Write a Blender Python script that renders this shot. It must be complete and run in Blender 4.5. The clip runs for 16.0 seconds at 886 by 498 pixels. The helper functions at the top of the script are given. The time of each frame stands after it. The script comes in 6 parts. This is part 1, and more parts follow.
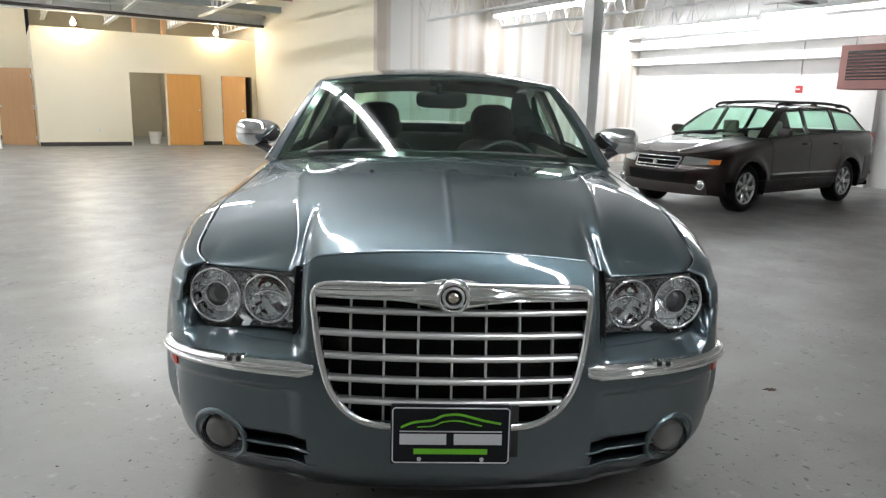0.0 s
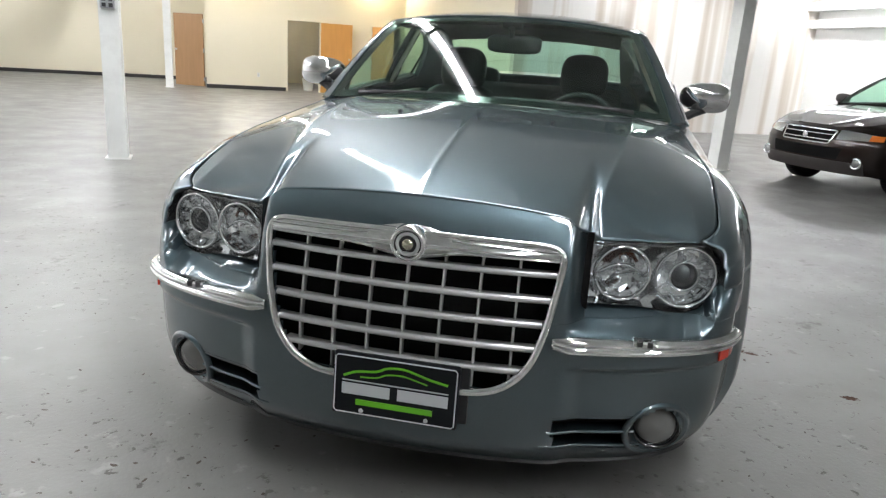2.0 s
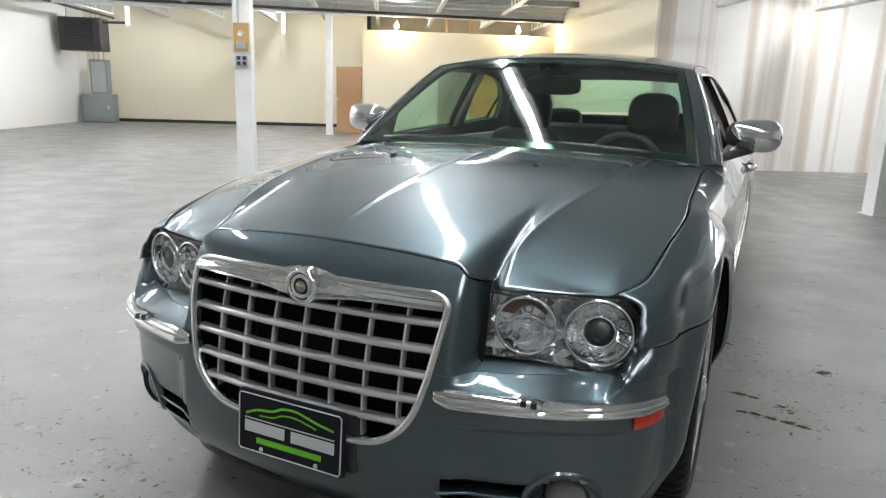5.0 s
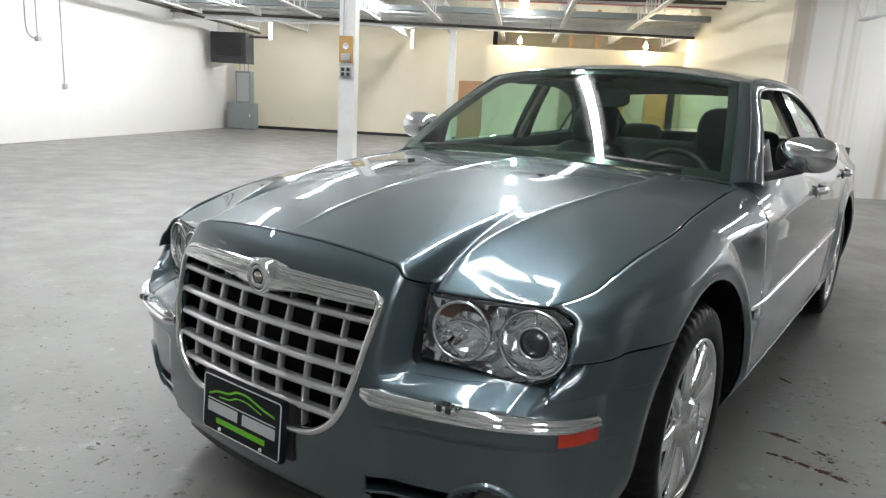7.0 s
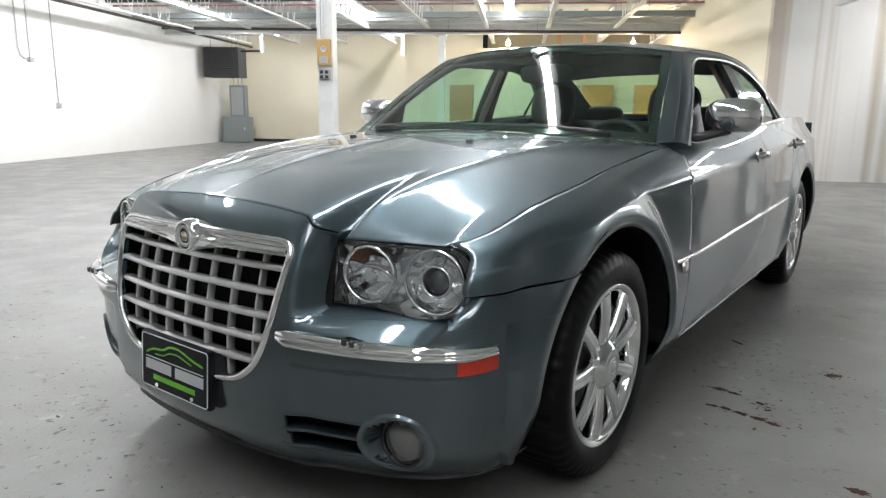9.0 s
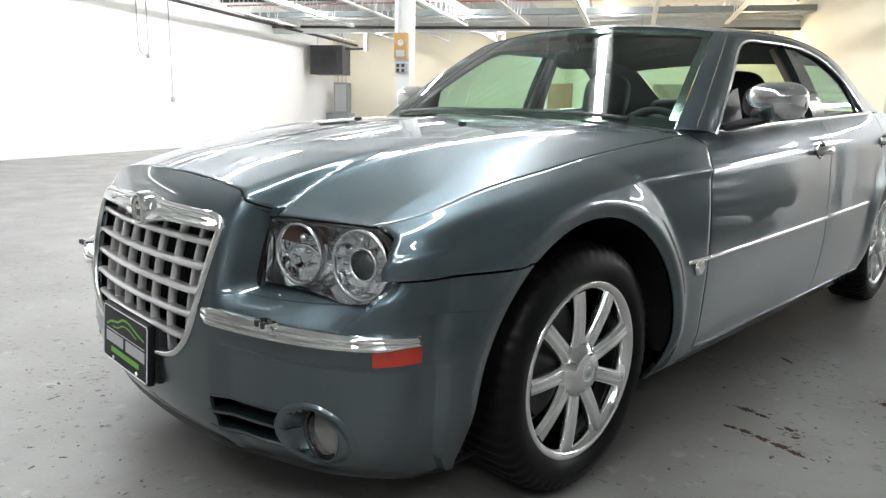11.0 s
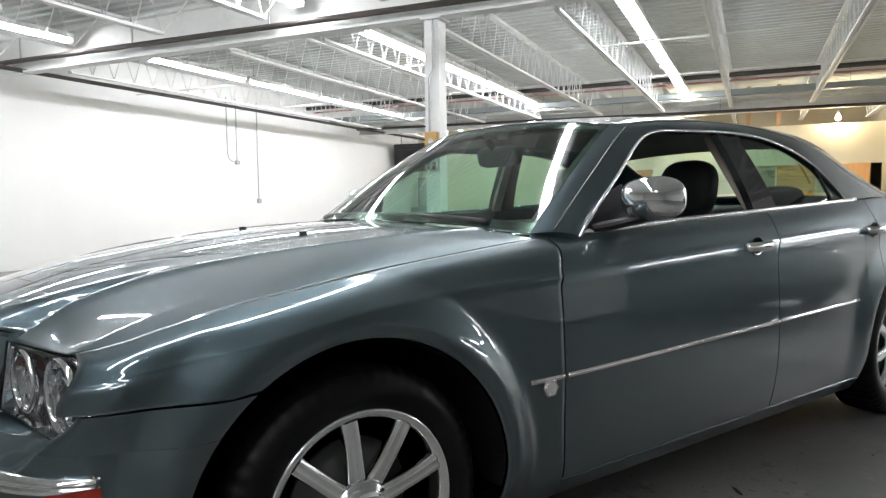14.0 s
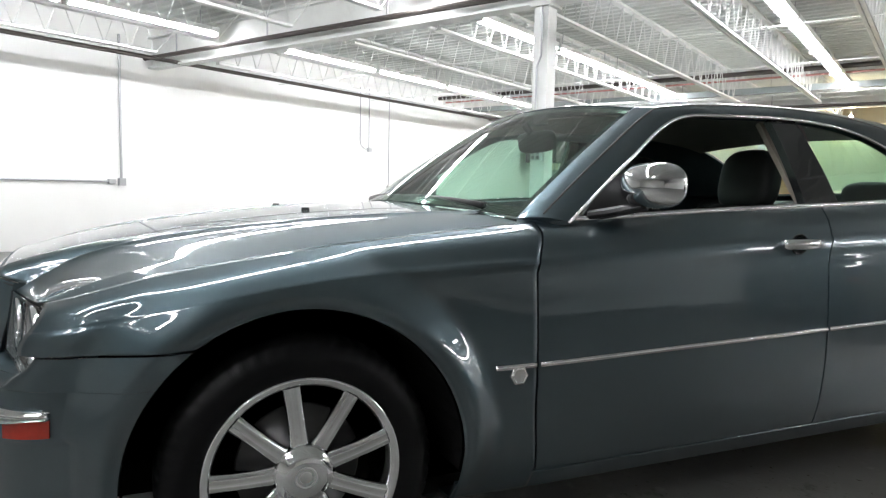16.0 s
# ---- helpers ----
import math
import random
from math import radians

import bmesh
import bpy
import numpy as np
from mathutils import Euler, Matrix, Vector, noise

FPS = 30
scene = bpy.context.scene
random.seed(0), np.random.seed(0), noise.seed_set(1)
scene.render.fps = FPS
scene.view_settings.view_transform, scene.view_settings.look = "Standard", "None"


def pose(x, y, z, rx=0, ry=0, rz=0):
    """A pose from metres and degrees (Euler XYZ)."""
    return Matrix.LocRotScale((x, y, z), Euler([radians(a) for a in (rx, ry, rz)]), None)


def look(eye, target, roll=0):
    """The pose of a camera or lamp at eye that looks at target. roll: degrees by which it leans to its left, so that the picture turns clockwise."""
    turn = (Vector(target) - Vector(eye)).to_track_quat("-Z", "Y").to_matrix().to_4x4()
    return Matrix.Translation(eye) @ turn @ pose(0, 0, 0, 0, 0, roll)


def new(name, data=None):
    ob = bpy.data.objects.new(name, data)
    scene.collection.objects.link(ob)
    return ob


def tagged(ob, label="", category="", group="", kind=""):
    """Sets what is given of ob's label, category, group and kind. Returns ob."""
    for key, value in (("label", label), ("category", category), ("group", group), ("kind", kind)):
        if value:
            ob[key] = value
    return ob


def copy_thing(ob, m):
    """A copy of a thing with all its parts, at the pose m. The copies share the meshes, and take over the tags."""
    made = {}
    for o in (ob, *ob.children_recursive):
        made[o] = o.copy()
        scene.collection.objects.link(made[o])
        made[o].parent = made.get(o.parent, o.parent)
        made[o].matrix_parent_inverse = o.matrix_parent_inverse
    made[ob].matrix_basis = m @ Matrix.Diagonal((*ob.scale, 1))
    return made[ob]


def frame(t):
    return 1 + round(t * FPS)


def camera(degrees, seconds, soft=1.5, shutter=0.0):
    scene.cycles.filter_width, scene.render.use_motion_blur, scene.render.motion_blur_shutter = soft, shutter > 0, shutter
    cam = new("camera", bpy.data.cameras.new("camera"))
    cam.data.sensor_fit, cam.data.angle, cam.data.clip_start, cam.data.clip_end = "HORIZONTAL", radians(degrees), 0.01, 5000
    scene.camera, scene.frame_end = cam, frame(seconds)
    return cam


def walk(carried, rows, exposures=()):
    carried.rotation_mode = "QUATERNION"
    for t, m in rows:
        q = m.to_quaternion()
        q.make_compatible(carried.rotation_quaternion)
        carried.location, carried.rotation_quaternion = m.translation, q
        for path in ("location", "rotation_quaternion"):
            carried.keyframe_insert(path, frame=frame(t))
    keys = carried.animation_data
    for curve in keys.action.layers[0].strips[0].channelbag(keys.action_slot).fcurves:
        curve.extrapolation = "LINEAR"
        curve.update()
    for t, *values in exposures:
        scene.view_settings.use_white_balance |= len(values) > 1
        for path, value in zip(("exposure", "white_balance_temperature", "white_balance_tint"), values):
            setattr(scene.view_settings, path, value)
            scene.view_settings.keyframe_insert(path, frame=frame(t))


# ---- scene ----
import functools

cam = camera(66.3, 16.0, 1.3)
PATH = [
    (0, (-0.097, -1.743, 1.275), (-0.024, 0.212, 0.858), 1.5),
    (0.5, (0.027, -1.744, 1.272), (-0.013, 0.208, 0.84), 3.6),
    (1, (0.16, -1.681, 1.272), (0.009, 0.261, 0.815), 3.4),
    (1.5, (0.29, -1.591, 1.237), (0.03, 0.33, 0.745), 3.7),
    (2, (0.375, -1.561, 1.219), (0.028, 0.331, 0.673), 3.8),
    (2.5, (0.475, -1.562, 1.234), (0.06, 0.313, 0.675), 2.9),
    (3, (0.621, -1.587, 1.234), (0.132, 0.287, 0.736), 2.4),
    (3.5, (0.719, -1.549, 1.25), (0.199, 0.319, 0.758), 2.2),
    (4, (0.818, -1.442, 1.253), (0.257, 0.414, 0.762), 2.6),
    (4.5, (0.936, -1.359, 1.254), (0.234, 0.458, 0.802), 2.2),
    (4.7, (0.959, -1.34, 1.251), (0.203, 0.457, 0.802), 2.0),
    (6.8, (1.343, -1.131, 1.244), (0.239, 0.479, 0.81), 2.8),
    (7, (1.381, -1.102, 1.237), (0.237, 0.483, 0.814), 3.0),
    (7.5, (1.464, -1.09, 1.211), (0.255, 0.446, 0.786), 1.7),
    (8, (1.558, -1.116, 1.183), (0.295, 0.378, 0.765), 1.4),
    (8.5, (1.623, -1.115, 1.146), (0.458, 0.46, 0.742), 1.3),
    (9, (1.66, -1.057, 1.114), (0.498, 0.522, 0.716), 0.6),
    (11.3, (1.909, -0.619, 1.052), (0.488, 0.734, 0.667), 1.0),
    (11.5, (1.922, -0.564, 1.059), (0.486, 0.778, 0.691), 0.6),
    (12, (1.999, -0.449, 1.061), (0.53, 0.868, 0.73), -1.0),
    (12.5, (2.134, -0.322, 1.097), (0.585, 0.913, 0.82), -1.5),
    (13, (2.233, -0.226, 1.106), (0.607, 0.923, 0.915), -1.2),
    (13.5, (2.28, -0.07, 1.092), (0.657, 1.087, 0.927), -1.2),
    (14, (2.326, 0.065, 1.112), (0.701, 1.222, 0.968), -0.7),
    (14.5, (2.38, 0.155, 1.108), (0.75, 1.306, 0.969), 0.1),
    (15, (2.489, 0.271, 1.118), (0.817, 1.36, 0.985), 1.0),
    (15.5, (2.576, 0.358, 1.109), (0.837, 1.336, 0.97), 1.5),
    (16, (2.565, 0.48, 1.081), (0.738, 1.276, 0.911), 1.1),
]
EXPOSURES = [(0.0, -0.16), (2.0, 0.0), (3.2, 0.08), (4.7, -0.04), (7.0, -0.16), (9.0, -0.06), (11.3, 0.26), (12.2, 0.2), (13.2, -0.17), (14.5, -0.25), (16.0, -0.09)]
walk(cam, [(t, look(eye, target, roll)) for t, eye, target, roll in PATH], EXPOSURES)

# ---- light ----
world = bpy.data.worlds.new("World")
world.use_nodes = True
world.node_tree.nodes["Background"].inputs[0].default_value = (0.9, 0.95, 1.0, 1)
world.node_tree.nodes["Background"].inputs[1].default_value = 0.02
scene.world = world
TUBE_STRENGTH = 88.0
BULB_STRENGTH = 640.0

# ---- materials ----


def material(name, color, rough=0.5, metal=0.0, var=0.0, scale=6.0, bump=0.0, bump_scale=60.0, coat=0.0, spec=0.5, dirt=None, dirt_scale=1.5, dirt_amount=0.5, stretch=(1, 1, 1)):
    """A surface with colour variation at two scales, optional stains and fine relief."""
    m = bpy.data.materials.new(name)
    m.use_nodes = True
    nt = m.node_tree
    b = nt.nodes["Principled BSDF"]
    b.inputs["Base Color"].default_value = (*color, 1)
    b.inputs["Roughness"].default_value = rough
    b.inputs["Metallic"].default_value = metal
    b.inputs["Coat Weight"].default_value = coat
    b.inputs["Coat Roughness"].default_value = 0.02
    b.inputs["Specular IOR Level"].default_value = spec
    tc = nt.nodes.new("ShaderNodeTexCoord")
    mp = nt.nodes.new("ShaderNodeMapping")
    mp.inputs["Scale"].default_value = stretch
    nt.links.new(tc.outputs["Object"], mp.inputs[0])
    if var:
        n1 = nt.nodes.new("ShaderNodeTexNoise")
        n1.inputs["Scale"].default_value = scale
        n1.inputs["Detail"].default_value = 8
        nt.links.new(mp.outputs[0], n1.inputs["Vector"])
        mix = nt.nodes.new("ShaderNodeMix")
        mix.data_type = "RGBA"
        mix.inputs[6].default_value = (*[max(0, c * (1 - var)) for c in color], 1)
        mix.inputs[7].default_value = (*[min(1, c * (1 + var)) for c in color], 1)
        nt.links.new(n1.outputs[0], mix.inputs[0])
        out = mix.outputs[2]
        if dirt:
            n2 = nt.nodes.new("ShaderNodeTexNoise")
            n2.inputs["Scale"].default_value = dirt_scale
            n2.inputs["Detail"].default_value = 10
            n2.inputs["Roughness"].default_value = 0.65
            nt.links.new(mp.outputs[0], n2.inputs["Vector"])
            ramp = nt.nodes.new("ShaderNodeMapRange")
            ramp.inputs[1].default_value, ramp.inputs[2].default_value = 0.52, 0.75
            ramp.inputs[4].default_value = dirt_amount
            nt.links.new(n2.outputs[0], ramp.inputs[0])
            mix2 = nt.nodes.new("ShaderNodeMix")
            mix2.data_type = "RGBA"
            mix2.inputs[7].default_value = (*dirt, 1)
            nt.links.new(ramp.outputs[0], mix2.inputs[0])
            nt.links.new(out, mix2.inputs[6])
            out = mix2.outputs[2]
        nt.links.new(out, b.inputs["Base Color"])
        rr = nt.nodes.new("ShaderNodeMapRange")
        rr.inputs[3].default_value, rr.inputs[4].default_value = rough * 0.85, min(1, rough * 1.2)
        nt.links.new(n1.outputs[0], rr.inputs[0])
        nt.links.new(rr.outputs[0], b.inputs["Roughness"])
    if bump:
        n3 = nt.nodes.new("ShaderNodeTexNoise")
        n3.inputs["Scale"].default_value = bump_scale
        n3.inputs["Detail"].default_value = 4
        nt.links.new(tc.outputs["Object"], n3.inputs["Vector"])
        bp = nt.nodes.new("ShaderNodeBump")
        bp.inputs["Strength"].default_value = bump
        bp.inputs["Distance"].default_value = 0.01
        nt.links.new(n3.outputs[0], bp.inputs["Height"])
        nt.links.new(bp.outputs[0], b.inputs["Normal"])
    return m


def emitter(name, color, strength):
    m = bpy.data.materials.new(name)
    m.use_nodes = True
    nt = m.node_tree
    nt.nodes.remove(nt.nodes["Principled BSDF"])
    e = nt.nodes.new("ShaderNodeEmission")
    e.inputs[0].default_value, e.inputs[1].default_value = (*color, 1), strength
    nt.links.new(e.outputs[0], nt.nodes["Material Output"].inputs[0])
    return m


def thin_glass(name, tint, gloss=0.1):
    """A thin pane: tinted light passes straight through and a Fresnel share is mirrored."""
    m = bpy.data.materials.new(name)
    m.use_nodes = True
    nt = m.node_tree
    nt.nodes.remove(nt.nodes["Principled BSDF"])
    tr = nt.nodes.new("ShaderNodeBsdfTransparent")
    tr.inputs[0].default_value = (*tint, 1)
    gl = nt.nodes.new("ShaderNodeBsdfGlossy")
    gl.inputs["Roughness"].default_value = 0.0
    lw = nt.nodes.new("ShaderNodeLayerWeight")
    pw = nt.nodes.new("ShaderNodeMath")
    pw.operation = "POWER"
    pw.inputs[1].default_value = 4.0
    nt.links.new(lw.outputs["Facing"], pw.inputs[0])
    fr = nt.nodes.new("ShaderNodeMath")
    fr.operation = "MULTIPLY_ADD"
    fr.inputs[1].default_value, fr.inputs[2].default_value = 0.9, 0.07
    nt.links.new(pw.outputs[0], fr.inputs[0])
    mx = nt.nodes.new("ShaderNodeMixShader")
    nt.links.new(fr.outputs[0], mx.inputs[0])
    nt.links.new(tr.outputs[0], mx.inputs[1])
    nt.links.new(gl.outputs[0], mx.inputs[2])
    nt.links.new(mx.outputs[0], nt.nodes["Material Output"].inputs[0])
    return m


def floor_material():
    """Old painted concrete: mottled, scuffed and pitted."""
    m = material("painted_concrete", (0.185, 0.185, 0.176), 0.46, var=0.22, scale=1.6, bump=0.02, bump_scale=14.0, dirt=(0.12, 0.115, 0.105), dirt_scale=0.8, dirt_amount=0.8)
    nt = m.node_tree
    b = nt.nodes["Principled BSDF"]
    colour = b.inputs["Base Color"].links[0].from_socket
    normal = b.inputs["Normal"].links[0].from_socket
    tc = nt.nodes.new("ShaderNodeTexCoord")

    def noise(scale, detail, lo, hi, top, rough=0.55):
        n = nt.nodes.new("ShaderNodeTexNoise")
        n.inputs["Scale"].default_value = scale
        n.inputs["Detail"].default_value = detail
        n.inputs["Roughness"].default_value = rough
        nt.links.new(tc.outputs["Object"], n.inputs["Vector"])
        r = nt.nodes.new("ShaderNodeMapRange")
        r.inputs[1].default_value, r.inputs[2].default_value, r.inputs[4].default_value = lo, hi, top
        nt.links.new(n.outputs[0], r.inputs[0])
        return r.outputs[0]

    def times(a, c):
        q = nt.nodes.new("ShaderNodeMath")
        q.operation = "MULTIPLY"
        nt.links.new(a, q.inputs[0])
        nt.links.new(c, q.inputs[1])
        return q.outputs[0]

    def over(below, mask, color):
        x = nt.nodes.new("ShaderNodeMix")
        x.data_type = "RGBA"
        x.inputs[7].default_value = (*color, 1)
        nt.links.new(mask, x.inputs[0])
        nt.links.new(below, x.inputs[6])
        return x.outputs[2]

    patch = noise(1.1, 4, 0.40, 0.62, 1.0)
    chips = noise(26.0, 4, 0.615, 0.66, 0.85)
    chips = times(chips, patch)
    flakes = noise(3.4, 12, 0.60, 0.66, 0.7, 0.75)
    pale = noise(11.0, 6, 0.62, 0.70, 0.4)
    mottle = noise(5.0, 8, 0.46, 0.68, 0.38, 0.7)
    colour = over(colour, mottle, (0.15, 0.145, 0.135))
    colour = over(colour, pale, (0.34, 0.335, 0.315))
    colour = over(colour, flakes, (0.06, 0.054, 0.048))
    colour = over(colour, chips, (0.045, 0.038, 0.032))
    nt.links.new(colour, b.inputs["Base Color"])
    gloss = noise(2.3, 5, 0.35, 0.66, 0.47)
    gloss.node.inputs[3].default_value = 0.34
    nt.links.new(gloss, b.inputs["Roughness"])
    pits = nt.nodes.new("ShaderNodeBump")
    pits.invert = True
    pits.inputs["Strength"].default_value = 0.38
    pits.inputs["Distance"].default_value = 0.006
    rough = noise(60.0, 3, 0.3, 0.75, 0.35)
    add = nt.nodes.new("ShaderNodeMath")
    nt.links.new(chips, add.inputs[0])
    nt.links.new(times(rough, patch), add.inputs[1])
    nt.links.new(add.outputs[0], pits.inputs["Height"])
    nt.links.new(normal, pits.inputs["Normal"])
    nt.links.new(pits.outputs[0], b.inputs["Normal"])
    return m


def drywall_material():
    """Unpainted gypsum board with upright bands of joint compound."""
    m = material("taped_drywall", (0.78, 0.76, 0.72), 0.8, bump=0.05, bump_scale=30)
    nt = m.node_tree
    b = nt.nodes["Principled BSDF"]
    tc = nt.nodes.new("ShaderNodeTexCoord")
    mp = nt.nodes.new("ShaderNodeMapping")
    mp.inputs["Scale"].default_value = (2.1, 0.0, 0.05)
    nt.links.new(tc.outputs["Object"], mp.inputs[0])
    n = nt.nodes.new("ShaderNodeTexNoise")
    n.inputs["Scale"].default_value = 1.0
    n.inputs["Detail"].default_value = 3
    nt.links.new(mp.outputs[0], n.inputs["Vector"])
    r = nt.nodes.new("ShaderNodeValToRGB")
    r.color_ramp.elements[0].position, r.color_ramp.elements[0].color = 0.40, (0.54, 0.48, 0.41, 1)
    r.color_ramp.elements[1].position, r.color_ramp.elements[1].color = 0.52, (0.78, 0.765, 0.735, 1)
    e = r.color_ramp.elements.new(0.47)
    e.color = (0.67, 0.63, 0.575, 1)
    nt.links.new(n.outputs[0], r.inputs[0])
    nt.links.new(r.outputs[0], b.inputs["Base Color"])
    return m


M_FLOOR = floor_material()
M_WHITE_WALL = material("white_block_paint", (0.80, 0.80, 0.78), 0.6, var=0.03, scale=2.0, bump=0.08, bump_scale=25)
M_CREAM = material("cream_wall_paint", (0.76, 0.70, 0.55), 0.6, var=0.03, scale=1.5, bump=0.04, bump_scale=40)
M_DRYWALL = drywall_material()
M_STEEL_WHITE = material("white_painted_steel", (0.72, 0.73, 0.71), 0.45, var=0.08, scale=5, dirt=(0.45, 0.44, 0.41), dirt_scale=3, dirt_amount=0.4)
M_DECK = material("painted_roof_deck", (0.62, 0.64, 0.62), 0.55, var=0.10, scale=0.8, dirt=(0.42, 0.42, 0.39), dirt_scale=0.7, dirt_amount=0.5)
M_PIPE = material("dark_iron_pipe", (0.07, 0.06, 0.055), 0.5, metal=0.4, var=0.2)
M_CONDUIT = material("grey_conduit", (0.42, 0.43, 0.44), 0.4, metal=0.6, var=0.1)
M_BASE = material("black_vinyl_base", (0.02, 0.018, 0.016), 0.5, var=0.2)
M_OAK = material("orange_oak_veneer", (0.62, 0.30, 0.075), 0.4, var=0.12, scale=3.0, stretch=(6, 6, 0.6))
M_OAK_DULL = material("brown_oak_veneer", (0.40, 0.23, 0.11), 0.45, var=0.14, scale=3.0, stretch=(6, 6, 0.6))
# cream toned down: the dimness of the small rooms sits in the colour
M_CREAM_SHADED = material("cream_darkened_for_shade", (0.42, 0.38, 0.28), 0.7, var=0.06)
M_BLACK_METAL = material("black_heater_steel", (0.035, 0.035, 0.038), 0.45, metal=0.3, var=0.2)
M_RED_METAL = material("faded_red_heater_steel", (0.42, 0.20, 0.18), 0.5, var=0.15, scale=4)
M_GREY_METAL = material("grey_cabinet_enamel", (0.23, 0.26, 0.26), 0.45, var=0.1)
M_SILVER = material("aluminium_sheet", (0.6, 0.62, 0.63), 0.35, metal=0.8, var=0.1)
M_PLASTIC_WHITE = material("white_plastic", (0.75, 0.74, 0.7), 0.4, var=0.04)
M_BRASS = material("tan_box_enamel", (0.45, 0.28, 0.10), 0.45, var=0.12)
M_RED = material("red_enamel", (0.5, 0.03, 0.03), 0.35, var=0.1)
M_TIMBER = material("raw_timber", (0.45, 0.27, 0.15), 0.7, var=0.2, scale=4, stretch=(1, 5, 5))
M_TUBE = emitter("fluorescent_tube", (0.955, 0.965, 1.0), TUBE_STRENGTH)
M_BULB = emitter("warm_bulb", (1.0, 0.83, 0.52), BULB_STRENGTH)
M_STAIN = material("rusty_oil_stain", (0.060, 0.028, 0.018), 0.75, var=0.5, scale=20, spec=0.15)
M_CHIP = material("old_paint_chips", (0.085, 0.070, 0.060), 0.75, var=0.4, scale=3, spec=0.2)

# ---- helpers for meshes ----


def mesh_of(name, bm, mat, smooth=False):
    me = bpy.data.meshes.new(name)
    bm.to_mesh(me)
    bm.free()
    me.materials.append(mat)
    if smooth:
        me.polygons.foreach_set("use_smooth", [True] * len(me.polygons))
    return me


def part(name, bm, mat, parent=None, label="", smooth=False):
    ob = new(name, mesh_of(name, bm, mat, smooth))
    if parent is not None:
        ob.parent = parent
    if label:
        ob["label"] = label
    return ob


def box(bm, lo, hi, bevel=0.0):
    lo, hi = Vector(lo), Vector(hi)
    g = bmesh.ops.create_cube(bm, size=1.0)
    bmesh.ops.scale(bm, vec=hi - lo, verts=g["verts"])
    bmesh.ops.translate(bm, vec=(lo + hi) / 2, verts=g["verts"])
    if bevel:
        es = list({e for v in g["verts"] for e in v.link_edges})
        bmesh.ops.bevel(bm, geom=es, offset=bevel, segments=2, affect="EDGES", profile=0.6)
    return bm


def boxes(*items):
    bm = bmesh.new()
    for it in items:
        box(bm, *it)
    return bm


def sweep(bm, pts, radius, sides=8, closed=False, flat=None, caps=True):
    """A tube along points. flat: (half width, half height) of an oval section whose height keeps to z."""
    pts = [Vector(p) for p in pts]
    n = len(pts)
    rings = []
    last = None
    for i, p in enumerate(pts):
        a = pts[(i - 1) % n] if closed or i else p
        b = pts[(i + 1) % n] if closed or i < n - 1 else p
        d = (b - a).normalized()
        up = Vector((0, 0, 1)) if abs(d.z) < 0.95 else Vector((0, 1, 0))
        if last is not None and not flat and (last - d * last.dot(d)).length > 1e-3:
            up = last
        s = d.cross(up).normalized()
        u = s.cross(d).normalized()
        last = u
        rx, ry = flat if flat else (radius, radius)
        rings.append([bm.verts.new(p + s * rx * math.cos(2 * math.pi * k / sides) + u * ry * math.sin(2 * math.pi * k / sides)) for k in range(sides)])
    for i in range(n if closed else n - 1):
        A, B = rings[i], rings[(i + 1) % n]
        for k in range(sides):
            bm.faces.new((A[k], A[(k + 1) % sides], B[(k + 1) % sides], B[k]))
    if caps and not closed:
        bm.faces.new(rings[0][::-1])
        bm.faces.new(rings[-1])
    bmesh.ops.recalc_face_normals(bm, faces=bm.faces)
    return bm


def lathe(bm, profile, origin, axis="x", sides=48, sign=1):
    """Turns a profile of (along, radius) about an axis through origin."""
    rings = []
    for al, r in profile:
        ring = []
        for k in range(sides):
            a = 2 * math.pi * k / sides
            c, s = r * math.cos(a), r * math.sin(a)
            o = {"x": (al * sign, c, s), "y": (c, al * sign, s), "z": (c, s, al * sign)}[axis]
            ring.append(bm.verts.new(Vector(origin) + Vector(o)))
        rings.append(ring)
    for A, B in zip(rings, rings[1:]):
        for k in range(sides):
            bm.faces.new((A[k], A[(k + 1) % sides], B[(k + 1) % sides], B[k]))
    bmesh.ops.recalc_face_normals(bm, faces=bm.faces)
    return bm


# ---- the hall; its walls stand at 30 degrees to the car ----
ROOM = pose(0, 0, 0, 0, 0, 30)
U_LEFT, U_CROSS, U_RIGHT = -9.35, 5.0, 12.1
V_NEAR, V_FAR, V_DOORS, V_BOARD = -9.0, 21.75, 18.25, 10.55
TOP = 3.95


def setting(name, bm, mat, label, category, smooth=False):
    ob = part(name, bm, mat, None, "", smooth)
    ob.matrix_world = ROOM
    return tagged(ob, label, category, kind="structure")


def room_thing(name, label, category, group="", at=(0, 0, 0)):
    ob = new(name)
    ob.matrix_world = ROOM @ Matrix.Translation(at)
    return tagged(ob, label, category, group)


setting("floor", boxes(((U_LEFT - 0.2, V_NEAR - 0.2, -0.2), (U_RIGHT + 0.2, V_FAR + 3.2, 0.0))), M_FLOOR, "grey painted concrete floor with scuffs and oil stains", "floor")
setting("wall_west", boxes(((U_LEFT - 0.2, V_NEAR - 0.2, 0), (U_LEFT, V_FAR, TOP))), M_WHITE_WALL, "white painted block wall with hanging conduits", "wall")
setting("wall_south", boxes(((U_LEFT, V_NEAR - 0.2, 0), (U_RIGHT, V_NEAR, TOP))), M_WHITE_WALL, "plain white painted wall closing the hall", "wall")
setting("wall_east", boxes(((U_RIGHT, V_NEAR - 0.2, 0), (U_RIGHT + 0.2, V_BOARD + 0.15, TOP))), M_WHITE_WALL, "white painted wall behind the brown wagon", "wall")
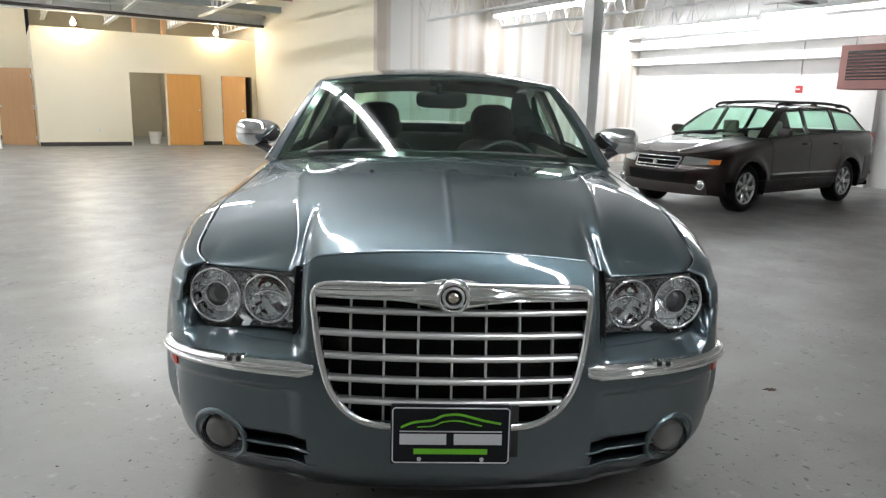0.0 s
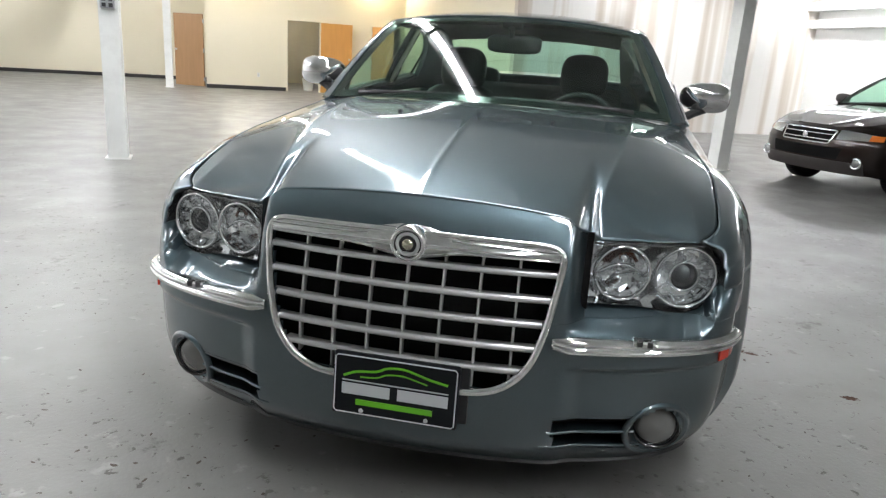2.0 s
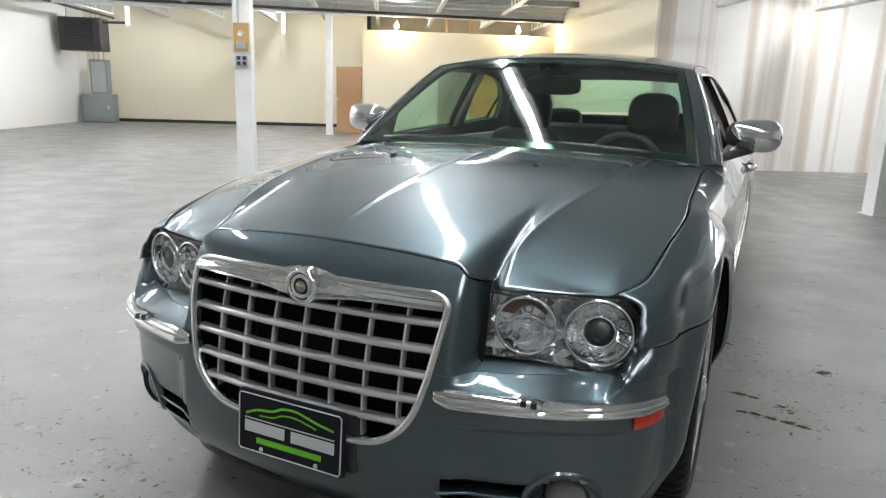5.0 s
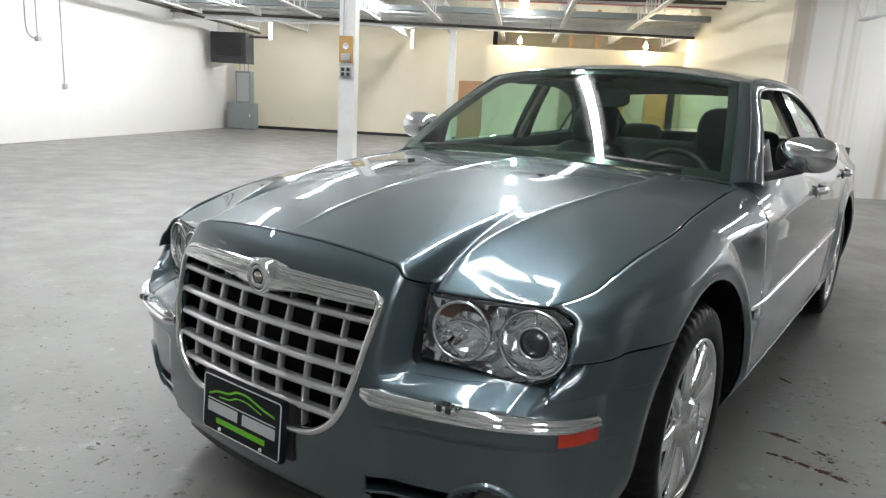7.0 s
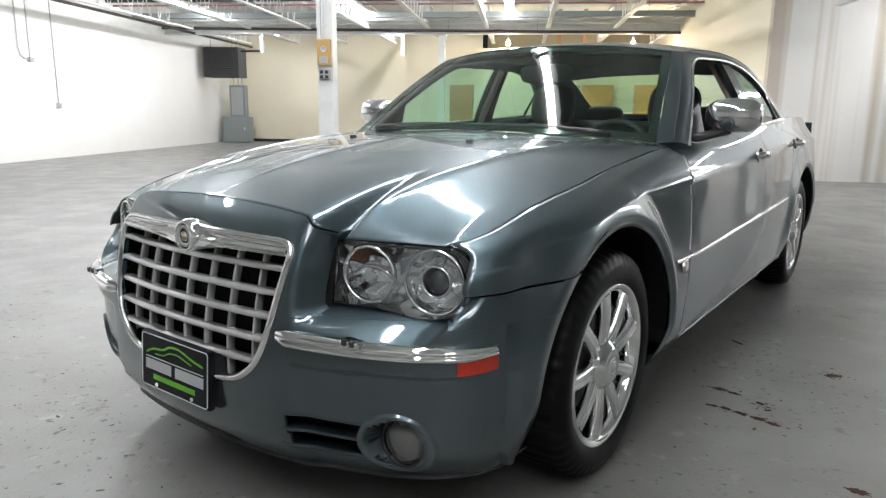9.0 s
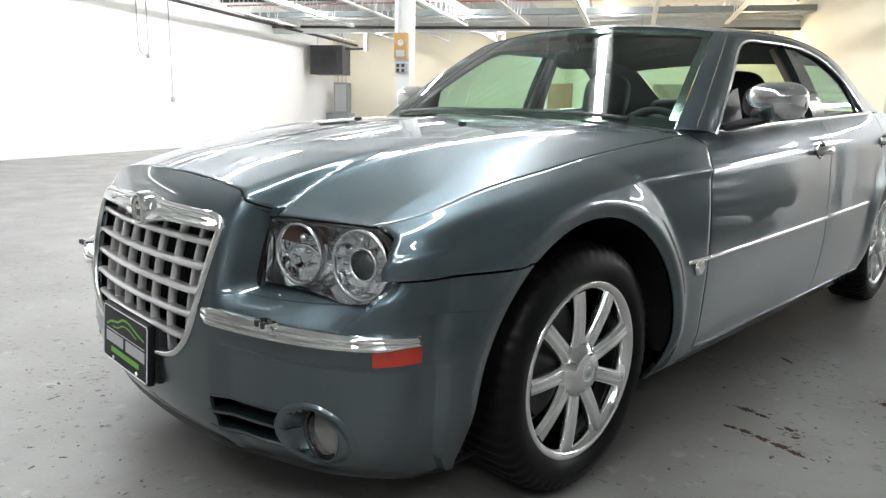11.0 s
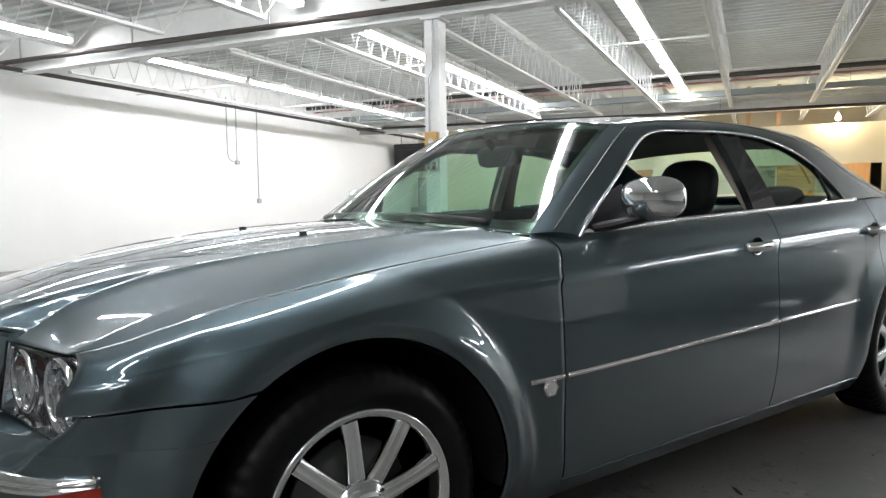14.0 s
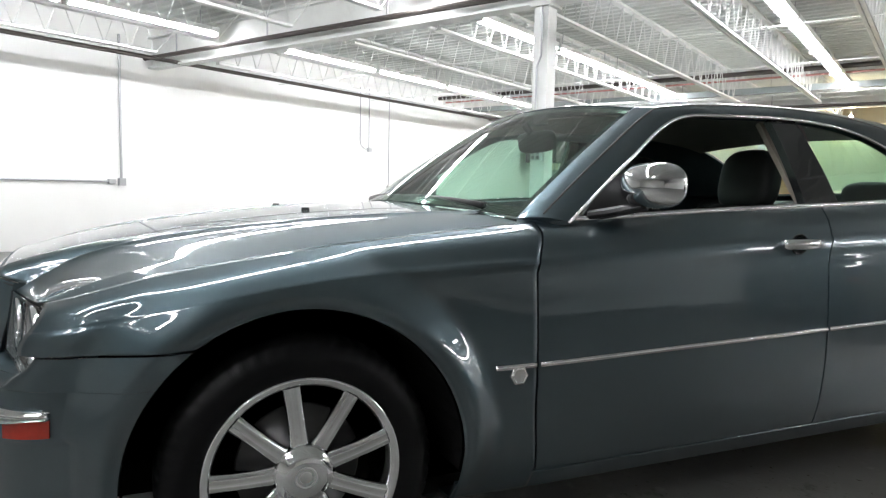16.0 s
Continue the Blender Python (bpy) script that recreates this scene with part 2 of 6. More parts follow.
setting("wall_north", boxes(((U_LEFT - 0.2, V_FAR, 0), (-0.45, V_FAR + 0.15, TOP))), M_CREAM, "cream painted far wall with black base", "wall")
setting("wall_beam_1", boxes(((U_RIGHT - 0.25, V_NEAR, 2.30), (U_RIGHT, V_BOARD, 2.46))), M_WHITE_WALL, "white boxed beam along the wall", "beam")
setting("wall_beam_2", boxes(((U_RIGHT - 0.36, V_NEAR, 2.64), (U_RIGHT, V_BOARD, 2.80))), M_WHITE_WALL, "white boxed beam along the wall", "beam")
setting("wall_board", boxes(((U_CROSS, V_BOARD, 0), (U_RIGHT + 0.2, V_BOARD + 0.15, TOP))), M_DRYWALL, "unpainted gypsum board wall with taped joints", "wall")
setting("wall_cross", boxes(((U_CROSS, V_BOARD + 0.15, 0), (U_CROSS + 0.15, V_DOORS, TOP))), M_CREAM, "cream painted partition beside the doors", "wall")
setting("wall_side", boxes(((-0.45, V_DOORS + 0.15, 0), (-0.33, V_DOORS + 0.28, 2.88)), ((-0.45, V_DOORS + 0.28, 1.9), (-0.33, V_DOORS + 1.2, 2.88)), ((-0.45, V_DOORS + 1.2, 0), (-0.33, V_FAR + 0.15, 2.88))), M_CREAM, "short cream partition with a doorway", "wall")
# the low wall with two doorways
D1, D2, DH = (1.68, 2.56), (4.02, 4.86), 1.89
setting("wall_doors", boxes(((-0.45, V_DOORS, 0), (D1[0], V_DOORS + 0.15, 2.88)), ((D1[0], V_DOORS, DH), (D1[1], V_DOORS + 0.15, 2.88)), ((D1[1], V_DOORS, 0), (D2[0], V_DOORS + 0.15, 2.88)), ((D2[0], V_DOORS, DH), (D2[1], V_DOORS + 0.15, 2.88)), ((D2[1], V_DOORS, 0), (U_CROSS + 0.15, V_DOORS + 0.15, 2.88))), M_CREAM, "cream partition with two doorways and black base", "wall")
setting("wall_back", boxes(((-0.33, V_FAR + 1.0, 0), (U_CROSS + 0.15, V_FAR + 1.15, TOP)), ((U_CROSS + 0.15, V_DOORS, 0), (U_CROSS + 0.3, V_FAR + 1.15, TOP)), ((3.2, V_DOORS + 0.15, 0), (3.32, V_FAR + 1.0, 2.88))), M_CREAM_SHADED, "cream room walls behind the doorways, darkened for shade", "wall")
# unseen lid, added to keep the second doorway dark
setting("light_block_lid", boxes(((3.2, V_DOORS + 0.15, 2.8), (U_CROSS + 0.15, V_FAR + 1.0, 2.88))), M_TIMBER, "timber lid added over the small room to block light", "ceiling")

bm = bmesh.new()
for lo, hi in (((U_LEFT, V_FAR - 0.012), (-0.45, V_FAR)), ((-0.45, V_DOORS - 0.012), (D1[0] - 0.04, V_DOORS)), ((D1[1] + 0.04, V_DOORS - 0.012), (D2[0] - 0.04, V_DOORS))):
    box(bm, (lo[0], lo[1], 0), (hi[0], hi[1], 0.1))
setting("baseboard", bm, M_BASE, "black vinyl cove base along cream walls", "baseboard")

# roof deck: folded steel sheet with ribs across the joists
bm = bmesh.new()
v, prof = V_NEAR - 0.2, []
while v < V_FAR + 1.3:
    prof += [(v, TOP + 0.04), (v + 0.09, TOP + 0.04), (v + 0.11, TOP), (v + 0.19, TOP), (v + 0.21, TOP + 0.04)]
    v += 0.21
lo = [bm.verts.new((U_LEFT - 0.2, a, z)) for a, z in prof]
hi = [bm.verts.new((U_RIGHT + 0.3, a, z)) for a, z in prof]
for i in range(len(prof) - 1):
    bm.faces.new((lo[i], lo[i + 1], hi[i + 1], hi[i]))
top = [bm.verts.new(c) for c in ((U_LEFT - 0.2, V_NEAR - 0.2, TOP + 0.2), (U_RIGHT + 0.3, V_NEAR - 0.2, TOP + 0.2), (U_RIGHT + 0.3, V_FAR + 1.3, TOP + 0.2), (U_LEFT - 0.2, V_FAR + 1.3, TOP + 0.2))]
bm.faces.new(top)
setting("ceiling", bm, M_DECK, "pale grey corrugated steel roof deck", "ceiling")

# girders along u, with a dark pipe hung under each
for v, tag in ((6.1, "girder"), (17.6, "girder"), (-5.4, "girder")):
    hi_u = U_RIGHT if v < 10 else 5.0
    g = room_thing("girder", "white painted steel roof girder on columns", "girder", "roof girders")
    part("web", boxes(((U_LEFT, v - 0.01, 3.22), (hi_u, v + 0.01, 3.72))), M_STEEL_WHITE, g)
    part("flange", boxes(((U_LEFT, v - 0.1, 3.19), (hi_u, v + 0.1, 3.22))), M_STEEL_WHITE, g)
    part("flange", boxes(((U_LEFT, v - 0.1, 3.72), (hi_u, v + 0.1, 3.75))), M_STEEL_WHITE, g)
    p = room_thing("pipe", "dark iron sprinkler pipe under the girder", "pipe", "pipes")
    part("run", sweep(bmesh.new(), [(U_LEFT, v - 0.16, 3.36), (hi_u, v - 0.16, 3.20)], 0.038), M_PIPE, p)
    for k in range(int((hi_u - U_LEFT) / 2.4)):
        part("hanger", boxes(((U_LEFT + 1 + 2.4 * k, v - 0.17, 3.3), (U_LEFT + 1.02 + 2.4 * k, v - 0.15, 3.72))), M_CONDUIT, p)


def joist(u, v0, v1, zb=3.27, zt=3.9):
    """An open-web steel joist."""
    j = room_thing("roof_joist", "white open-web steel roof joist", "joist", "roof joists", (u, 0, 0))
    part("bottom_chord", boxes(((-0.05, v0 + 0.6, zb), (-0.008, v1 - 0.6, zb + 0.035)), ((0.008, v0 + 0.6, zb), (0.05, v1 - 0.6, zb + 0.035))), M_STEEL_WHITE, j)
    part("top_chord", boxes(((-0.05, v0, zt - 0.04), (0.05, v1, zt))), M_STEEL_WHITE, j)
    n = int((v1 - v0 - 1.2) / 0.42)
    step = (v1 - v0 - 1.2) / n
    pts = [(0, v0 + 0.1, zt - 0.03)]
    for k in range(n + 1):
        pts.append((0, v0 + 0.6 + k * step, zb + 0.02))
        if k < n:
            pts.append((0, v0 + 0.6 + (k + 0.5) * step, zt - 0.03))
    pts.append((0, v1 - 0.1, zt - 0.03))
    part("web_rod", sweep(bmesh.new(), pts, 0.011, 5), M_STEEL_WHITE, j)
    return j


for u in (-8.25, -6.58, -4.9, -3.28, -1.62, -0.06, 1.53, 3.25):
    joist(u, 6.1, 17.6)
    joist(u, -5.4, 6.1)
for u in (5.75, 7.5, 9.3, 11.1):
    joist(u, 6.1, V_BOARD, 2.78, 3.45)
    joist(u, -5.4, 6.1, 2.95, 3.6)
for u in (-8.25, -6.58, -4.9, -3.28, -1.62, -0.06, 1.53, 3.25, 4.9):
    joist(u, 17.6, V_FAR)

# level rods that tie the joists, and pipes through their webs
for v in (9.0, 11.9, 1.2, -2.0):
    r = room_thing("bridging_rod", "thin white bridging rod between the joists", "rod", "bridging rods")
    part("run", sweep(bmesh.new(), [(U_LEFT, v, 3.31), (4.9, v, 3.31)], 0.012, 6), M_STEEL_WHITE, r)
for v, z, rad, m, lab in ((14.8, 3.70, 0.05, M_PIPE, "dark iron pipe through the joists"), (15.1, 3.62, 0.022, M_RED_METAL, "thin reddish pipe through the joists"), (16.3, 3.58, 0.03, M_CONDUIT, "grey conduit through the joists"), (16.9, 3.50, 0.03, M_STEEL_WHITE, "white pipe through the joists"), (17.2, 3.42, 0.025, M_STEEL_WHITE, "white pipe through the joists"), (18.6, 3.46, 0.03, M_STEEL_WHITE, "white pipe through the joists")):
    p = room_thing("pipe", lab, "pipe", "pipes")
    part("run", sweep(bmesh.new(), [(U_LEFT, v, z), (4.98, v, z)], rad, 8), m, p)
p = room_thing("cable_tray", "grey-green steel cable tray under the roof", "cable tray")
part("tray_base", boxes(((U_LEFT, 15.9, 3.42), (4.98, 16.1, 3.45))), M_GREY_METAL, p)
for v in (15.9, 16.09):
    part("tray_side", boxes(((U_LEFT, v, 3.45), (4.98, v + 0.01, 3.55))), M_GREY_METAL, p)
for u in (-5.6, -0.9, 3.9):
    part("hanger", boxes(((u, 15.99, 3.45), (u + 0.012, 16.0, 3.95))), M_CONDUIT, p)

# fluorescent strips
strip = room_thing("fluorescent_light", "white fluorescent strip light hung under the roof, lit", "ceiling light", "fluorescent strips")
part("housing", boxes(((-0.115, -1.17, 0.03), (0.115, 1.17, 0.1), 0.008)), M_STEEL_WHITE, strip)
part("diffuser", boxes(((-0.045, -1.15, -0.02), (0.045, 1.15, 0.029), 0.012)), M_TUBE, strip, "glowing white wrap diffuser")
for y in (-1.165, 1.15):
    part("end_cap", boxes(((-0.105, y, -0.033), (0.105, y + 0.015, 0.029), 0.004)), M_STEEL_WHITE, strip)
for x in (-0.9, 0.9):
    part("hanger", boxes(((-0.006, x - 0.006, 0.1), (0.006, x + 0.006, 0.34))), M_CONDUIT, strip)
spots = [(u, 8.5 + 2.42 * k, 3.52) for u in (-7.2, -3.08, 0.55) for k in range(4)]
spots += [(u, 4.75 - 2.42 * k, 3.52) for u in (-7.2, -3.08, 0.55) for k in range(3 if u > 0 else 2)]
# unseen: one runs on its row, two are added as fill light
spots += [(0.55, -2.51, 3.52), (2.4, -4.0, 3.52), (11.2, 5.6, 3.05)]
spots += [(7.55, 9.1, 3.04), (7.55, 6.75, 3.04), (11.15, 9.25, 2.98), (11.2, 8.0, 2.99)]
spots += [(u, 19.6, 3.52) for u in (-7.2, -3.08)] + [(u, 19.4, 3.6) for u in (0.9, 3.6)]
strip.matrix_world = ROOM @ Matrix.Translation(spots[0])
for s in spots[1:]:
    copy_thing(strip, ROOM @ Matrix.Translation(s))


def column(u, v, label):
    c = room_thing("steel_column", label, "column", "steel columns", (u, v, 0))
    part("flange", boxes(((-0.09, -0.1, 0), (0.09, -0.088, 3.19), 0.002)), M_STEEL_WHITE, c)
    part("flange", boxes(((-0.09, 0.088, 0), (0.09, 0.1, 3.19), 0.002)), M_STEEL_WHITE, c)
    part("web", boxes(((-0.006, -0.088, 0), (0.006, 0.088, 3.19))), M_STEEL_WHITE, c)
    part("side_cover", boxes(((-0.089, -0.087, 0), (-0.079, 0.087, 3.16))), M_STEEL_WHITE, c)
    part("side_cover", boxes(((0.079, -0.087, 0), (0.089, 0.087, 3.16))), M_STEEL_WHITE, c)
    part("base_plate", boxes(((-0.12, -0.13, 0), (0.12, 0.13, 0.012))), M_STEEL_WHITE, c)
    part("cap_plate", boxes(((-0.13, -0.14, 3.165), (0.13, 0.14, 3.19))), M_STEEL_WHITE, c)
    return c


colA = column(-1.33, 6.14, "white steel column with a tan switch box and outlet")
column(5.95, 5.80, "white painted steel column with scuffed base")
column(-1.35, 17.72, "white painted steel column near the cream wall")

b = room_thing("switch_box", "tan metal switch box on the white column", "switch box", at=(-1.33, 6.04, 1.755))
part("body", boxes(((-0.075, -0.06, -0.14), (0.075, 0.0, 0.14), 0.006)), M_BRASS, b)
part("dial", lathe(bmesh.new(), [(-0.062, 0.0), (-0.068, 0.03), (-0.06, 0.034)], (0, 0, 0.03), "y", 20), M_SILVER, b, "round silver dial")
part("cover_plate", boxes(((-0.05, -0.064, -0.12), (0.05, -0.06, -0.05))), M_SILVER, b)
b = room_thing("wall_outlet", "grey four-gang outlet box on the white column", "outlet", "outlets", (-1.33, 6.04, 1.51))
part("body", boxes(((-0.065, -0.05, -0.055), (0.065, 0.0, 0.055), 0.006)), M_CONDUIT, b)
for x in (-0.03, 0.03):
    for z in (-0.026, 0.026):
        part("socket", boxes(((x - 0.018, -0.054, z - 0.018), (x + 0.018, -0.05, z + 0.018))), M_BLACK_METAL, b)
b = room_thing("conduit", "grey conduit running up the column to the boxes", "conduit", "conduits", (-1.33, 6.04, 0))
part("run", sweep(bmesh.new(), [(-0.03, -0.02, 1.895), (-0.03, -0.02, 2.5), (0.02, -0.02, 2.62), (0.02, -0.02, 3.19)], 0.012), M_CONDUIT, b)

# hanging conduits on the west wall
b = room_thing("conduit", "looped grey conduit drop with a small box", "conduit", "conduits", (U_LEFT + 0.03, 11.86, 0))
part("run", sweep(bmesh.new(), [(0, -0.32, 3.6), (0, -0.32, 2.3), (0, -0.28, 2.17), (0, -0.16, 2.1), (0, 0, 2.08)], 0.014), M_CONDUIT, b)
part("run", sweep(bmesh.new(), [(0, 0.0, 3.6), (0, 0.0, 2.1)], 0.014), M_CONDUIT, b)
part("junction_box", boxes(((-0.03, -0.05, 2.03), (0.04, 0.07, 2.13), 0.005)), M_CONDUIT, b)
b = room_thing("conduit", "straight grey conduit drop with an outlet box", "conduit", "conduits", (U_LEFT + 0.03, 12.62, 0))
part("run", sweep(bmesh.new(), [(0, 0, 3.6), (0, 0, 1.18)], 0.014), M_CONDUIT, b)
part("junction_box", boxes(((-0.03, -0.05, 1.09), (0.04, 0.05, 1.2), 0.005)), M_CONDUIT, b)
b = room_thing("conduit", "grey conduit drop with a level branch along the wall", "conduit", "conduits", (U_LEFT + 0.03, 5.45, 0))
part("run", sweep(bmesh.new(), [(0, 0, 3.7), (0, 0, 1.15)], 0.022), M_CONDUIT, b)
part("run", sweep(bmesh.new(), [(0, -0.1, 1.14), (0, -6.5, 1.14)], 0.016), M_CONDUIT, b)
part("junction_box", boxes(((-0.03, -0.06, 1.07), (0.045, 0.06, 1.2), 0.005)), M_CONDUIT, b)
part("junction_box", boxes(((-0.03, -0.24, 1.1), (0.04, -0.12, 1.18), 0.005)), M_CONDUIT, b)
# dark angle and pipe along the top of the west wall
b = room_thing("pipe", "dark pipe hung beside the roof joist", "pipe", "pipes", (U_LEFT, 0, 0))
part("run", sweep(bmesh.new(), [(0.92, V_NEAR, 3.22), (0.92, V_FAR, 3.22)], 0.035), M_PIPE, b)
b = room_thing("wall_angle", "pale steel angle under the roof edge", "trim", at=(U_LEFT, 0, 0))
part("leg", boxes(((0, V_NEAR, 3.4), (0.05, V_FAR, 3.44)), ((0, V_NEAR, 3.44), (0.01, V_FAR, 3.56))), M_DECK, b)


def unit_heater(name, label, at, turn, size, mat):
    """A hung box heater with louvres on its front (towards -y)."""
    w, d, h = size
    o = new(name)
    o.matrix_world = ROOM @ Matrix.Translation(at) @ pose(0, 0, 0, 0, 0, turn)
    tagged(o, label, "heater", "unit heaters")
    part("casing", boxes(((-w / 2, -d / 2, 0), (w / 2, d / 2, h), 0.015)), mat, o)
    part("grille_frame", boxes(((-w * 0.36, -d / 2 - 0.012, h * 0.2), (w * 0.36, -d / 2, h * 0.86))), M_BLACK_METAL, o, "dark louvre opening")
    for k in range(8):
        z = h * (0.25 + 0.075 * k)
        bm = box(bmesh.new(), (-w * 0.34, -0.02, -0.004), (w * 0.34, 0.02, 0.004))
        bmesh.ops.rotate(bm, cent=(0, 0, 0), matrix=Matrix.Rotation(radians(35), 3, "X"), verts=bm.verts)
        bmesh.ops.translate(bm, vec=(0, -d / 2 - 0.02, z), verts=bm.verts)
        part("louvre", bm, mat, o)
    for x in (-w * 0.4, w * 0.4):
        part("hanger", boxes(((x - 0.008, -0.008, h), (x + 0.008, 0.008, 3.95 - at[2]))), M_CONDUIT, o)
    return o


unit_heater("unit_heater", "black steel unit heater hung high at the white wall", (-8.55, 19.75, 2.1), 0, (1.15, 0.65, 0.92), M_BLACK_METAL)
unit_heater("unit_heater", "faded red steel unit heater hung by the wall", (11.3, 4.65, 1.7), -90, (0.95, 0.55, 0.72), M_RED_METAL)
b = room_thing("flue_pipe", "short white flue pipe hanging beside the heater", "pipe", at=(-7.25, 19.6, 0))
part("drop", sweep(bmesh.new(), [(0, 0, 3.4), (0, 0, 2.85)], 0.07, 14), M_STEEL_WHITE, b)
part("run", sweep(bmesh.new(), [(-0.75, 0.1, 2.92), (0.0, 0, 2.92)], 0.035), M_PIPE, b)

b = room_thing("electric_cabinet", "grey enamel electrical cabinet on the floor", "cabinet", at=(-8.72, 20.9, 0))
part("body", boxes(((-0.45, -0.22, 0.02), (0.47, 0.22, 0.86), 0.01)), M_GREY_METAL, b)
part("door", boxes(((-0.41, -0.232, 0.07), (0.43, -0.22, 0.82), 0.004)), M_GREY_METAL, b)
part("handle", boxes(((0.33, -0.25, 0.42), (0.36, -0.232, 0.52))), M_SILVER, b)
part("plinth", boxes(((-0.43, -0.2, 0), (0.45, 0.2, 0.02))), M_BLACK_METAL, b)
b = room_thing("breaker_panel", "tall grey breaker panel above the cabinet", "breaker panel", at=(-8.7, 21.0, 0.86))
part("body", boxes(((-0.26, -0.1, 0), (0.27, 0.2, 1.05), 0.008)), M_GREY_METAL, b)
part("door", boxes(((-0.2, -0.112, 0.06), (0.21, -0.1, 0.98), 0.004)), M_CONDUIT, b)
b = room_thing("conduit", "grey conduits rising from the breaker panel", "conduit", "conduits", (-8.7, 21.05, 0))
for x in (-0.15, 0.0, 0.14):
    part("run", sweep(bmesh.new(), [(x, 0, 1.91), (x, 0, 3.9)], 0.02), M_CONDUIT, b)


def door_leaf(label, at, turn, w, mat, knob):
    o = new("door_leaf")
    o.matrix_world = ROOM @ Matrix.Translation(at) @ pose(0, 0, 0, 0, 0, turn)
    tagged(o, label, "door", "doors")
    part("leaf", boxes(((0, -0.02, 0.012), (w, 0.02, 1.88), 0.003)), mat, o)
    for s in (-1, 1):
        part("door_knob", lathe(bmesh.new(), [(0.02, 0.012), (0.05, 0.012), (0.055, 0.027), (0.075, 0.027), (0.08, 0.0)], (knob, 0, 0.95), "y", 16, s), M_SILVER, o)
    for z in (0.2, 0.95, 1.7):
        part("hinge", boxes(((-0.012, -0.026, z - 0.05), (0.006, 0.026, z + 0.05))), M_SILVER, o)
    return o


def door_frame(name, u0, u1, label):
    f = room_thing(name, label, "door frame")
    f["kind"] = "structure"
    for a in (u0 - 0.04, u1):
        part("jamb", boxes(((a, V_DOORS - 0.015, 0), (a + 0.04, V_DOORS + 0.165, DH))), M_CREAM, f)
    part("head", boxes(((u0 - 0.04, V_DOORS - 0.015, DH), (u1 + 0.04, V_DOORS + 0.165, DH + 0.04))), M_CREAM, f)


door_frame("door_1", *D1, "cream steel door frame round an open doorway")
door_frame("door_2", *D2, "cream steel door frame round a dark doorway")
door_leaf("orange oak door folded open against the cream wall", (D1[1] + 0.02, V_DOORS - 0.07, 0), -6, 0.86, M_OAK, 0.79)
door_leaf("orange oak door standing ajar in a dark doorway", (D2[0] + 0.02, V_DOORS - 0.03, 0), -38, 0.66, M_OAK, 0.6)
door_leaf("brown oak door standing open at the partition corner", (-0.5, V_DOORS + 0.22, 0), 143, 0.92, M_OAK_DULL, 0.84)
b = room_thing("waste_bin", "small white plastic waste bin inside the doorway", "bin", at=(2.35, V_DOORS + 0.75, 0))
part("body", lathe(bmesh.new(), [(0, 0.0), (0, 0.13), (0.32, 0.17), (0.32, 0.155), (0.02, 0.12)], (0, 0, 0), "z", 24), M_PLASTIC_WHITE, b)
part("rim", lathe(bmesh.new(), [(0.31, 0.165), (0.33, 0.175), (0.33, 0.16)], (0, 0, 0), "z", 24), M_PLASTIC_WHITE, b)

for u, v, f in ((0.9, V_DOORS, 0), (-7.3, V_FAR, 0)):
    b = room_thing("wall_outlet", "small white outlet plate on the cream wall", "outlet", "outlets", (u, v, 0.4))
    part("plate", boxes(((-0.035, -0.008, -0.058), (0.035, 0, 0.058), 0.003)), M_PLASTIC_WHITE, b)
    for z in (-0.022, 0.022):
        part("socket", boxes(((-0.014, -0.011, z - 0.012), (0.014, -0.008, z + 0.012))), M_CONDUIT, b)
b = room_thing("fire_alarm_bell", "red fire alarm pull box on the white wall", "alarm", at=(U_RIGHT, 6.41, 1.74))
part("box", boxes(((-0.06, -0.06, -0.07), (0, 0.06, 0.07), 0.008)), M_RED, b)
part("bar", boxes(((-0.075, -0.04, -0.01), (-0.06, 0.04, 0.01))), M_PLASTIC_WHITE, b)
part("conduit", sweep(bmesh.new(), [(-0.02, 0, 0.07), (-0.02, 0, 2.0)], 0.012), M_CONDUIT, b)
b = room_thing("wall_pilaster", "white painted pilaster on the east wall", "pilaster", at=(U_RIGHT, 5.2, 0))
part("shaft", boxes(((-0.15, -0.3, 0), (0, 0.05, 3.95))), M_WHITE_WALL, b)

# bare bulbs over the cream partition
for u in (0.48, 3.9):
    b = room_thing("flood_lamp", "bare warm flood bulb clipped above the partition, lit", "lamp", "flood bulbs", (u, V_DOORS - 0.12, 3.0))
    part("bulb", lathe(bmesh.new(), [(-0.06, 0.0), (-0.05, 0.04), (0.0, 0.06), (0.05, 0.04), (0.08, 0.02)], (0, 0, 0), "z", 16), M_BULB, b)
    part("socket", boxes(((-0.025, -0.025, 0.08), (0.025, 0.025, 0.16))), M_PLASTIC_WHITE, b)
    part("stem", boxes(((-0.008, -0.008, 0.16), (0.008, 0.008, 0.9))), M_CONDUIT, b)
for u in (-3.0, 1.9, 2.6):
    b = room_thing("timber_beam", "raw timber brace on top of the partition", "beam", "timber braces", (u, V_DOORS + 0.1, 2.88))
    part("post", boxes(((-0.05, 0, 0), (0.05, 0.09, 1.06))), M_TIMBER, b) if u > -1 else part("post", boxes(((-0.05, 2.5, 0), (0.05, 2.6, 1.06))), M_STEEL_WHITE, b)

# stains on the floor beside the car
rng = random.Random(4)


